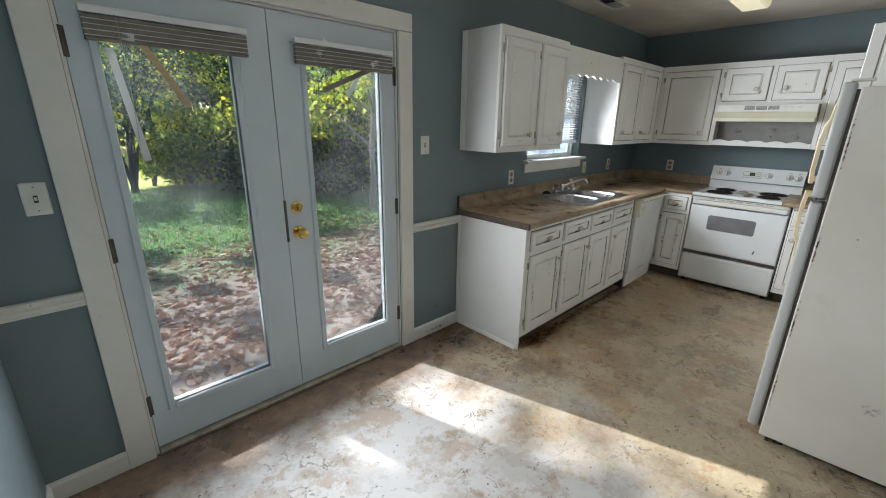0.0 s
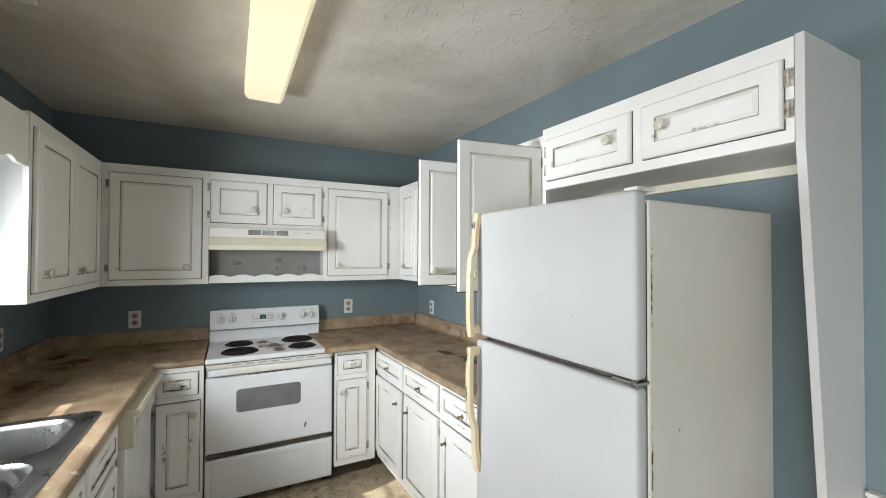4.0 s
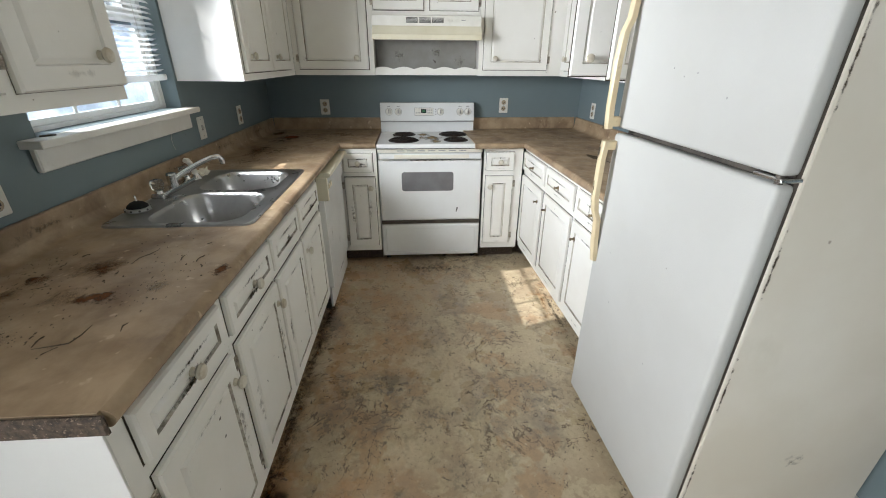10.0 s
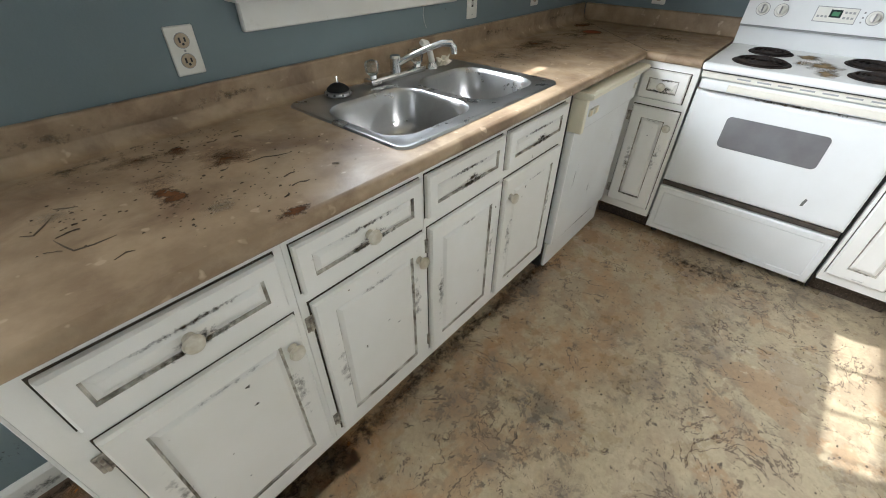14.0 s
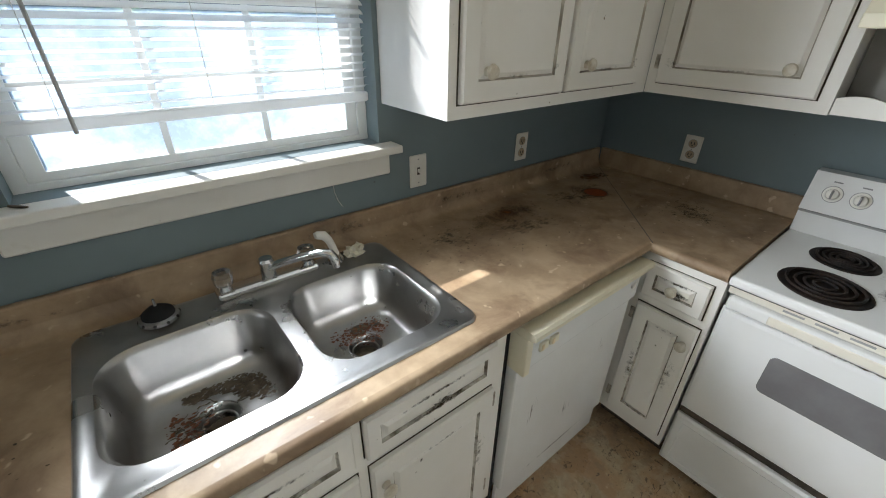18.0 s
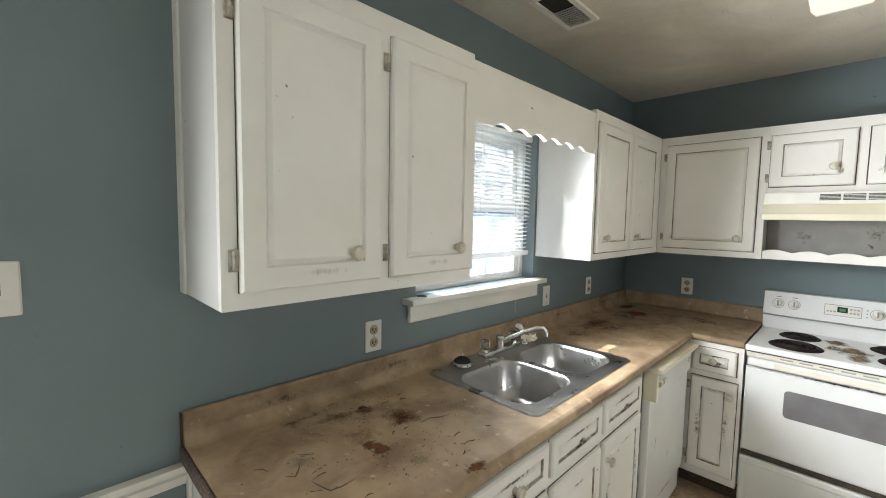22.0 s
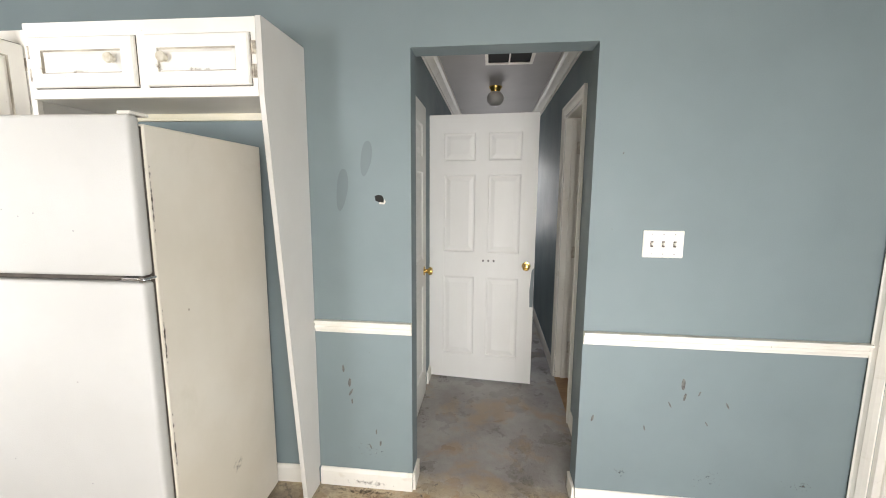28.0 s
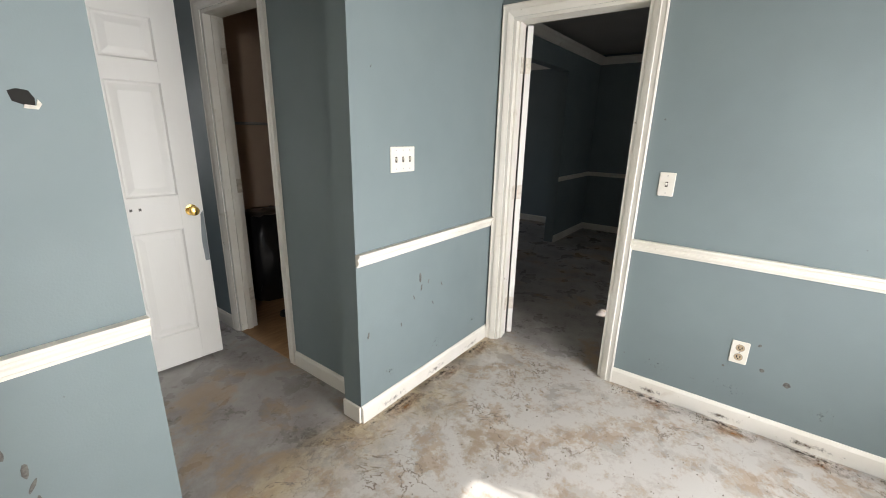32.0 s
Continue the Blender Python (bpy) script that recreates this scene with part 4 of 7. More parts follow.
def raised_blind(x0, x1, z0, z1, y, broken):
    """A mini blind drawn up to its head rail, with bent slats hanging out."""
    t = thing("raised_blind", FN, ((x0 + x1) / 2, y, z0), "raised dusty mini blind with broken slats hanging", "window blind")
    part("head_rail", box(x0, x1, y - 0.030, y, z1 - 0.025, z1, 0.002), M_VINYL, t, "white head rail")
    n = 24
    for i in range(n):
        zz = z0 + 0.012 + (z1 - 0.03 - z0 - 0.012) * i / n
        o = part("slat", box(x0 + 0.004, x1 - 0.004, y - 0.028 + random.uniform(-0.002, 0.002), y - 0.002, zz, zz + 0.0028, 0), M_WBLIND if i % 6 == 1 else M_BLIND, t)
    part("bottom_rail", box(x0 + 0.003, x1 - 0.003, y - 0.029, y - 0.001, z0, z0 + 0.010, 0.002), M_BLIND, t)
    for (xa, za, xb, zb, mt) in broken:
        bm = bmesh.new()
        d = Vector((xb - xa, 0, zb - za)).normalized() * 0
        nrm = Vector((-(zb - za), 0, xb - xa)).normalized() * 0.0125
        a, c = Vector((xa, y - 0.02, za)), Vector((xb, y - 0.03, zb))
        q = [bm.verts.new(a - nrm), bm.verts.new(c - nrm), bm.verts.new(c + nrm), bm.verts.new(a + nrm)]
        q2 = [bm.verts.new(v.co + Vector((0, 0.002, 0))) for v in q]
        bm.faces.new(q)
        bm.faces.new(q2[::-1])
        for i in range(4):
            bm.faces.new((q[i], q[(i + 1) % 4], q2[(i + 1) % 4], q2[i]))
        bmesh.ops.recalc_face_normals(bm, faces=bm.faces[:])
        part("broken_slat", bm, mt, t, "bent hanging slat")
    part("cord", tube(bmesh.new(), [(x0 + 0.1, y - 0.032, z1 - 0.02), (x0 + 0.105, y - 0.033, z0 - 0.1), (x0 + 0.10, y - 0.03, z0 - 0.35)], 0.0012, 6), M_CORD, t)
    return t


raised_blind(0.185, 0.738, 1.770, 1.882, -0.004, ((0.352, 1.775, 0.475, 1.558, M_WOOD), (0.25, 1.75, 0.30, 1.35, M_WBLIND), (0.22, 1.80, 0.33, 1.79, M_WBLIND)))
raised_blind(0.950, 1.520, 1.768, 1.882, -0.004, ((1.40, 1.79, 1.079, 1.655, M_BLIND), (1.315, 1.765, 1.215, 1.632, M_WBLIND), (1.115, 1.892, 1.066, 1.815, M_WBLIND), (1.516, 1.875, 1.375, 1.798, M_WBLIND)))

# ---- kitchen window ----
win = thing("window_1", FN, (3.35, 0.08, 1.215), "white vinyl sash window over the sink with grilles", "", "", "structure")
W0, W1 = 2.93, 3.79
part("frame", wall_mesh(W0 + 0.001, W1 - 0.001, 1.216, 1.989, 0.07, 0.145, ((W0 + 0.03, W1 - 0.03, 1.2305, 1.96),)), M_VINYL, win)
for z0, z1, y, rail in ((1.2315, 1.62, 0.082, 0.020), (1.60, 1.959, 0.108, 0.035)):
    s = part("sash", wall_mesh(W0 + 0.031, W1 - 0.031, z0, z1, y, y + 0.024, ((W0 + 0.065, W1 - 0.065, z0 + rail, z1 - 0.035),)), M_VINYL, win)
    g = part("pane", box(W0 + 0.064, W1 - 0.064, y + 0.010, y + 0.014, z0 + rail - 0.001, z1 - 0.034, 0), M_GLASS3 if z0 < 1.5 else M_GLASS2, s, "dirty glass pane")
    g.visible_shadow = False
    for f in (1 / 3, 2 / 3):
        x = W0 + 0.065 + (W1 - W0 - 0.13) * f
        part("muntin", box(x - 0.008, x + 0.008, y + 0.004, y + 0.009, z0 + rail, z1 - 0.035, 0.001), M_VINYL, s)
    part("muntin", box(W0 + 0.065, W1 - 0.065, y + 0.003, y + 0.0085, (z0 + z1) / 2 - 0.008, (z0 + z1) / 2 + 0.008, 0.001), M_VINYL, s)
sill = thing("window_sill", FN, (3.35, -0.03, 1.12), "white painted window stool and apron under the window", "", "", "structure")
part("stool", box(2.86, 3.838, -0.065, 0.0695, 1.19, 1.2145, 0.004, 2), M_TRIM, sill)
part("apron", box(2.885, 3.815, -0.02, 0, 1.115, 1.1895, 0.004), M_TRIM, sill)
solo("twig", tube(bmesh.new(), [(2.930, -0.009, 1.2178), (2.945, -0.024, 1.2182), (2.960, -0.036, 1.2176)], [0.0028, 0.0032, 0.002], 7), M_DEBRIS, FN, "short dark twig lying on the window sill", "twig")
solo("thread", tube(bmesh.new(), [(3.611, -0.021, 1.118), (3.618, -0.008, 1.09), (3.628, -0.004, 1.06), (3.641, -0.003, 1.036)], 0.0008, 5), M_PLATE, FN, "thin white thread hanging on the wall", "thread")
blind = thing("window_blind", FN, (3.35, 0.04, 1.34), "lowered white mini blind with a tilt wand", "window blind")
part("head_rail", box(2.945, 3.778, 0.02, 0.05, 1.955, 1.985, 0.002), M_WBLIND, blind)
part("bottom_rail", box(2.947, 3.776, 0.022, 0.048, 1.341, 1.368, 0.004), M_WBLIND, blind)
bm = bmesh.new()
for i in range(7):
    a = -1 + 2 * i / 6
    bm.verts.new((0, 0.0125 * a, 0.0022 * (1 - a * a)))
vs = list(bm.verts)
far = [bm.verts.new((0.831, v.co.y, v.co.z)) for v in vs]
for i in range(6):
    bm.faces.new((vs[i], vs[i + 1], far[i + 1], far[i]))
slat_me = bpy.data.meshes.new("slat")
bm.to_mesh(slat_me)
bm.free()
slat_me.materials.append(M_WBLIND)
for i in range(27):
    o = new("slat", slat_me)
    o.parent = blind
    o.matrix_parent_inverse = Matrix.Translation(-Vector((3.35, 0.04, 1.34)))
    o.matrix_basis = pose(2.946, 0.035, 1.385 + i * 0.0212, (-20 if i < 8 else 31) + random.uniform(-3, 3), random.uniform(-0.12, 0.12), 0)
for x in (3.06, 3.35, 3.64):
    part("ladder_cord", tube(bmesh.new(), [(x, 0.021, 1.37), (x, 0.021, 1.96)], 0.0008, 5), M_CORD, blind)
part("tilt_wand", tube(bmesh.new(), [(3.07, 0.012, 1.95), (3.072, 0.004, 1.7), (3.078, -0.004, 1.34)], 0.004, 8), M_GREY, blind, "grey tilt wand")

# ---- cabinets ----


def knob(x, y, z, parent, label="grubby white knob"):
    return part("knob", turned((x, y, z), (0, -1, 0), ((0, 0.012), (0.004, 0.011), (0.010, 0.007), (0.015, 0.0155), (0.021, 0.0195), (0.028, 0.0165), (0.031, 0.007)), 18), M_KNOB, parent, label, True)


def stub(x, y, z, parent):
    """What is left of a knob: a tarnished backplate with a bent stem and a dark smear round it."""
    k = part("knob", turned((x, y, z), (0, -1, 0), ((0, 0.011), (0.003, 0.011), (0.006, 0.006), (0.018, 0.0055), (0.022, 0.009), (0.026, 0.006)), 12), M_STUB, parent, "tarnished brass knob", True)
    grime("grime_smear", "xz", x - 0.022, x + 0.022, z - 0.035, z + 0.016, y - 0.0008, M_GRUBBY, k, "dark smear under the knob")


def cab_hinge(x, y, z, parent):
    bm = box(x - 0.011, x + 0.011, y - 0.004, y, z - 0.024, z + 0.024, 0.0015)
    spin(bm, (x, y - 0.006, z - 0.02), (0, 0, 1), ((0, 0.004), (0.04, 0.004)), 8)
    spin(bm, (x - 0.006, y - 0.002, z + 0.014), (0, -1, 0), ((0, 0.004), (0.004, 0.002)), 6)
    spin(bm, (x + 0.006, y - 0.002, z - 0.014), (0, -1, 0), ((0, 0.004), (0.004, 0.002)), 6)
    return part("hinge", bm, M_PAINTEDMETAL, parent, "exposed painted hinge")


def front(name, x0, x1, z0, z1, y, parent, dirty, inset=0.052):
    """A routed door or drawer front in front of y (towards -y)."""
    i = min(inset, (z1 - z0) * 0.27, (x1 - x0) * 0.27)
    # groove faces are painted darker, crease shade and grime together
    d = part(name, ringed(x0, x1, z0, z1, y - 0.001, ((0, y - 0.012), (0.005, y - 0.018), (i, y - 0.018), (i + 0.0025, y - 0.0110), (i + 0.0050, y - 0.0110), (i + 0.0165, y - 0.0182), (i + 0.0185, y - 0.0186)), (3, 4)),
                [M_CAB, M_CAB if dirty is None else M_GROOVE if dirty == "lines" else M_GROOVE2 if dirty else M_GROOVE], parent)
    r = random.Random(int(abs(x0 * 977 + z0 * 431) * 10))
    g = [r.uniform(0.0025, 0.0055) * (0.45 if dirty is None else 1) for _ in range(4)]
    # dark rim film: the front's contact shadow painted in with the dirt
    grime("gap", "xz", x0 - g[0], x1 + g[1], z0 - g[2], z1 + g[3], y - 0.0006, M_GAP, d, "dark film of dirt and painted contact shade round the front")
    f = y - 0.0186
    if dirty == "lines":
        grime("grime_smear", "xz", x0 + i - 0.02, x1 - i + 0.02, z1 - i - 0.012, z1 - i + 0.006, f, M_GRUBBY, d, "brown grime along the upper groove")
        grime("grime_smear", "xz", x0 + i - 0.02, x1 - i + 0.02, z0 + i - 0.006, z0 + i + 0.012, f, M_GRUBBY, d)
        grime("grime_smear", "xz", x0 + i - 0.01, x0 + i + 0.012, z0 + i, z1 - i, f, M_GRUBBY2, d)
        grime("grime_smear", "xz", x0 + 0.02, x1 - 0.02, z0 + 0.002, z0 + 0.026, f, M_GRUBBY2, d)
    elif dirty and z1 - z0 < 0.2:
        grime("grime_smear", "xz", x0 + i - 0.02, x1 - i + 0.02, z0 + i - 0.012, z0 + i + 0.022, f, M_GRUBBY, d, "dark grime along the lower groove")
        grime("grime_smear", "xz", x0 + i - 0.02, x1 - i + 0.02, z1 - i - 0.014, z1 - i + 0.008, f, M_GRUBBY, d)
        grime("grime_smear", "xz", (x0 + x1) / 2 - 0.05, (x0 + x1) / 2 + 0.08, (z0 + z1) / 2 - 0.030, (z0 + z1) / 2 + 0.012, f - 0.0004, M_GRUBBY, d, "brown finger marks round the knob")
    elif dirty:
        grime("grime_smear", "xz", x0 + i - 0.02, x1 - i + 0.02, z1 - i - 0.022, z1 - i + 0.008, f, M_GRUBBY2, d, "brown grime along the upper groove")
        grime("grime_smear", "xz", x0 + i - 0.02, x1 - i + 0.02, z0 + i - 0.006, z0 + i + 0.014, f, M_GRUBBY, d)
        grime("grime_smear", "xz", x0 + 0.004, x0 + i + 0.03, z0 + 0.03, z1 - 0.04, f - 0.0004, M_GRUBBY2, d)
        grime("grime_smear", "xz", x1 - i - 0.03, x1 - 0.004, z0 + 0.10, z1 - 0.02, f - 0.0004, M_GRUBBY2, d)
        for _ in range(3):
            u, v = r.uniform(x0 + 0.02, x1 - 0.06), r.uniform(z0 + 0.02, z1 - 0.06)
            grime("grime_spot", "xz", u, u + r.uniform(0.01, 0.03), v, v + r.uniform(0.008, 0.03), f - 0.0008, M_GRUBBY, d)
    elif dirty is None:
        grime("grime_smear", "xz", x0 + i - 0.03, x1 - i + 0.03, z0 + 0.012, z0 + i + 0.004, f, M_FAINT, d, "faint tan smear along the lower rail")
    else:
        grime("grime_smear", "xz", x0 + i - 0.01, x1 - i + 0.01, z0 + i - 0.008, z0 + i + 0.020, f, M_GRUBBY2, d, "thin brown grime in the groove")
        u = r.choice((x0 + 0.01, x1 - 0.09))
        grime("grime_smear", "xz", u, u + 0.08, z0 + 0.015, z0 + 0.12, f - 0.0004, M_GRUBBY2, d)
    return d


def base_cabinet(m, x0, x1, doors, drawers, depth=0.60, label="", group="base cabinets", toe=0.075, sides=(), z_top=0.875, body_top=0.875, dirty=True, stubs=False):
    """doors: (x0, x1, hinge side, knob?); drawers: (x0, x1, knob?); one unit with its face frame."""
    t = thing("base_cabinet", m, ((x0 + x1) / 2, -depth / 2, 0), label or "grimy white painted base cabinet with raised panel fronts", "cabinet", group)
    f = -depth
    bm = wall_mesh(x0, x1, 0.10, body_top, f + 0.02, -0.003)
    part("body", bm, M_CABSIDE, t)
    part("toe_kick", box(x0 + 0.001, x1 - 0.001, f + toe, f + toe + 0.015, 0.0, 0.099, 0), M_EDGE, t, "dark brown toe kick")
    holes = [(d[0] + 0.012, d[1] - 0.012, 0.158, 0.662) for d in doors] + [(d[0] + 0.012, d[1] - 0.012, 0.725, 0.832) for d in drawers]
    part("face_frame", wall_mesh(x0, x1, 0.10, z_top, f, f + 0.0195, holes), M_CAB, t)
    for a, c, side, kn in doors:
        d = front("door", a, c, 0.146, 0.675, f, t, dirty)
        hx = a + 0.002 if side == "l" else c - 0.002
        for z in (0.205, 0.615):
            cab_hinge(hx - (0.012 if side == "l" else -0.012), f, z, d)
        if stubs:
            stub(c - 0.06 if side == "l" else a + 0.06, f - 0.018, 0.59, d)
        elif kn:
            knob(c - 0.03 if side == "l" else a + 0.03, f - 0.018, 0.60, d)
        else:
            part("screw_hole", turned((c - 0.03 if side == "l" else a + 0.03, f - 0.0165, 0.60), (0, -1, 0), ((0, 0.004), (0.002, 0.003)), 8), M_SCUFF, d, "dark hole of a missing knob")
    for a, c, kn in drawers:
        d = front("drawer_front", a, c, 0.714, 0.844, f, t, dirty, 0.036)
        if stubs:
            stub((a + c) / 2 + 0.01, f - 0.018, 0.779, d)
        elif kn:
            knob((a + c) / 2, f - 0.018, 0.779, d)
    for s in sides:
        xx = x0 if s == "l" else x1
        o = -1 if s == "l" else 1
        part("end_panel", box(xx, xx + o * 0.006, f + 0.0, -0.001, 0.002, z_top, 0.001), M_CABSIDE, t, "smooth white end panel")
        part("scribe_strip", box(xx + o * 0.0065, xx + o * 0.016, -0.032, -0.002, 0.031, z_top - 0.002, 0.002), M_TRIM, t, "white scribe strip along the wall")
        part("shoe_strip", box(xx + o * 0.0065, xx + o * 0.014, f + 0.03, -0.02, 0.0, 0.03, 0.002), M_TRIM, t)
    return t


# north run
base_cabinet(FN, 2.125, 2.562, ((2.172, 2.545, "l", True),), ((2.170, 2.540, True),), sides=("l",), label="grimy white base cabinet at the counter's bare end")
base_cabinet(FN, 2.563, 2.968, ((2.588, 2.957, "l", True),), ((2.578, 2.952, True),), body_top=0.70)
base_cabinet(FN, 2.969, 3.796, ((2.982, 3.338, "l", False), (3.368, 3.752, "r", True)), ((2.975, 3.335, False), (3.362, 3.748, False)), label="grimy white sink base cabinet with two doors and false drawers", body_top=0.70)
# east run, either side of the range
base_cabinet(FE, 0.59, 0.878, ((0.645, 0.86, "l", True),), ((0.645, 0.85, True),), depth=0.63, label="narrow grimy white base cabinet beside the range")
base_cabinet(FE, 1.645, 1.925, ((1.66, 1.86, "r", True),), ((1.66, 1.86, True),), depth=0.63, dirty="lines", label="narrow grimy white base cabinet beside the range")
# south run
base_cabinet(FS, -2.37, -1.885, ((-2.35, -1.915, "l", True),), ((-2.35, -1.905, True),), sides=(), dirty="lines", stubs=True, label="white base cabinet with its door a little ajar")
base_cabinet(FS, -1.884, -1.43, ((-1.868, -1.445, "r", True),), ((-1.87, -1.445, True),), dirty="lines", stubs=True)
base_cabinet(FS, -1.429, -0.98, ((-1.41, -0.995, "r", True),), ((-1.405, -0.995, True),), dirty="lines", stubs=True)


# the gap's shade is a thin black strip on the face frame
solo("gap", box(-1.9145, -1.9015, -0.6012, -0.6002, 0.140, 0.680, 0), M_VOID, FS, "black strip painted for the shaded gap beside the ajar door", "gap")


def upper_cabinet(m, x0, x1, z0, z1, doors, depth=0.32, label="", sides=(), hollow=False, kx=0.08, dirty=False):
    """doors: (x0, x1, hinge side, swing in degrees)."""
    t = thing("wall_cabinet", m, ((x0 + x1) / 2, -depth / 2, z0), label or "white painted wall cabinet with raised panel doors", "cabinet", "wall cabinets")
    f = -depth
    dz0, dz1 = z0 + 0.038, z1 - 0.055
    if hollow:
        part("back_board", box(x0, x1, -0.012, -0.003, z0, z1, 0), M_CABSIDE, t)
        part("side_board", box(x0, x0 + 0.016, f + 0.0205, -0.0125, z0, z1, 0), M_CABSIDE, t)
        part("side_board", box(x1 - 0.016, x1, f + 0.0205, -0.0125, z0, z1, 0), M_CABSIDE, t)
        for z in (z0, (z0 + z1) / 2, z1 - 0.016):
            part("shelf", box(x0 + 0.0165, x1 - 0.0165, f + 0.0205, -0.0125, z, z + 0.016, 0), M_CABSIDE, t)
    else:
        part("body", wall_mesh(x0, x1, z0, z1, f + 0.02, -0.003), M_CABSIDE, t)
    part("face_frame", wall_mesh(x0, x1, z0, z1, f, f + 0.0195, [(d[0] + 0.01, d[1] - 0.01, dz0 + 0.01, dz1 - 0.01) for d in doors]), M_CAB, t)
    for a, c, side, swing in doors:
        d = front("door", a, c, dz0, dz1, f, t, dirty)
        hx = a if side == "l" else c
        hs = (dz0 + 0.07, dz1 - 0.07) if dz1 - dz0 > 0.35 else (dz0 + 0.05, dz1 - 0.05)
        for z in hs:
            cab_hinge(hx - (0.010 if side == "l" else -0.010), f, z, t if swing else d)
        knob(c - kx if side == "l" else a + kx, f - 0.018, dz0 + (0.075 if dz1 - dz0 > 0.35 else 0.095), d)
        if swing:
            piv = Matrix.Translation((hx, f - 0.002, 0))
            turn = piv @ pose(0, 0, 0, 0, 0, swing if side == "r" else -swing) @ piv.inverted()
            d.matrix_parent_inverse = d.matrix_parent_inverse @ turn
    for s in sides:
        xx = x0 if s == "l" else x1
        o = -1 if s == "l" else 1
        part("end_stile", box(xx, xx + o * 0.006, -0.045, -0.001, z0, z1, 0.001), M_CAB, t)
    return t


upper_cabinet(FN, 2.115, 2.896, 1.328, 2.075, ((2.150, 2.510, "l", 0), (2.547, 2.892, "l", 0)), sides=("l",), kx=0.085, dirty=None, label="white wall cabinet with two doors and exposed hinges")
upper_cabinet(FN, 3.805, 4.779, 1.335, 2.08, ((3.838, 4.245, "r", 0), (4.263, 4.680, "r", 0)), label="white corner wall cabinet beside the window")
upper_cabinet(FE, 0.321, 0.879, 1.335, 2.08, ((0.360, 0.840, "l", 0),), label="white wall cabinet beside the range hood, grimy knob")
upper_cabinet(FE, 0.88, 1.62, 1.705, 2.08, ((0.89, 1.23, "l", 0), (1.275, 1.605, "r", 0)), label="short white wall cabinet over the range hood")
upper_cabinet(FE, 1.621, 2.245, 1.335, 2.08, ((1.655, 2.12, "r", 0),), label="white wall cabinet beside the range hood with a stained door")
upper_cabinet(FS, -2.62, -1.84, 1.335, 2.08, ((-2.56, -2.30, "r", 0), (-2.28, -1.86, "r", 0)), label="white corner wall cabinet with two doors")
upper_cabinet(FS, -1.839, -0.957, 1.335, 2.08, ((-1.815, -1.425, "r", 82), (-1.405, -0.995, "r", 80)), label="white wall cabinet with both doors hanging open", hollow=True)
# fridge bay cabinet and its tapering side board
upper_cabinet(FS, -0.956, -0.041, 1.822, 2.096, ((-0.925, -0.505, "l", 0), (-0.460, -0.062, "r", 0)), depth=0.340, label="white over-refrigerator cabinet with two small doors", sides=())
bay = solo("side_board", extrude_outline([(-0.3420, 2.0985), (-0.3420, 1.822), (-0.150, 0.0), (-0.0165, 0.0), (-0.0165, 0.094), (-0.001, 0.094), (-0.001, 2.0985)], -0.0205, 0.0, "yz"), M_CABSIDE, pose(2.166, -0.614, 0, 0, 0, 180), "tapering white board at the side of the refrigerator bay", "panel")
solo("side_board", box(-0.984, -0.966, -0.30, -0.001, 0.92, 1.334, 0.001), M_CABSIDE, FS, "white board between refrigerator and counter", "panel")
solo("shelf_cleat", box(-0.950, -0.045, -0.022, -0.002, 1.790, 1.8215, 0.001), M_CREAM, FS, "cream cleat under the bay cabinet", "trim")

# valance over the window
pts = [(2.898, 2.06), (2.898, 1.864)]
for i in range(57):
    u = i / 56
    x = 2.90 + 0.89 * u
    pts.append((x, 1.860 + (0.020 * abs(math.sin((u - 0.12) / 0.80 * math.pi * 6)) if 0.12 < u < 0.92 else 0.004)))
pts += [(3.802, 1.864), (3.802, 2.06)]
val = thing("valance", FN, (3.35, -0.31, 1.860), "white wooden valance with a scalloped edge over the window", "valance")
part("scalloped_board", extrude_outline(pts, -0.318, -0.303, "xz"), M_CAB, val)
# unseen board added to keep the window lamp off the ceiling
part("light_stop_board", box(2.899, 3.802, -0.3025, -0.002, 2.045, 2.058, 0.001), M_CAB, val)

# board and scalloped rail under the hood
niche = thing("hood_shelf", FE, (1.25, -0.25, 1.338), "greasy niche shelf, greyed for shade, with a white scalloped rail under the hood", "shelf")
part("back_board", box(0.882, 1.618, -0.20, -0.19, 1.34, 1.70, 0.001), M_NICHE, niche, "greasy back board with the niche's shade in its grey")
pts = [(0.882, 1.338)]
for i in range(57):
    u = i / 56
    pts.append((0.882 + 0.736 * u, 1.376 + 0.016 * abs(math.sin(u * math.pi * 5 + 0.4))))
pts.append((1.618, 1.338))
part("scalloped_rail", extrude_outline(pts, -0.316, -0.302, "xz"), M_CAB, niche, "white scalloped rail")
part("shelf_board", box(0.882, 1.618, -0.3015, -0.2005, 1.338, 1.350, 0.001), M_NICHE, niche)
for x0, x1, z0, z1 in ((0.95, 1.15, 1.38, 1.55), (1.2, 1.45, 1.40, 1.58), (1.4, 1.6, 1.36, 1.50)):
    grime("grime_smear", "xz", x0, x1, z0, z1, -0.2006, M_GRUBBY2, niche, "brown grease splashes")

# ---- counters ----


def counter_leg(bm, x0, x1, y0, y1, holes=()):
    """Slab cells in the plane z 0.875..0.915, with rectangular holes (x0, x1, y0, y1)."""
    src = wall_mesh(x0, x1, y0, y1, 0.876, 0.915, holes)
    for v in src.verts:
        v.co = Vector((v.co.x, v.co.z, v.co.y))
    me = bpy.data.meshes.new("tmp")
    src.to_mesh(me)
    src.free()
    bm.from_mesh(me)
    bpy.data.meshes.remove(me)


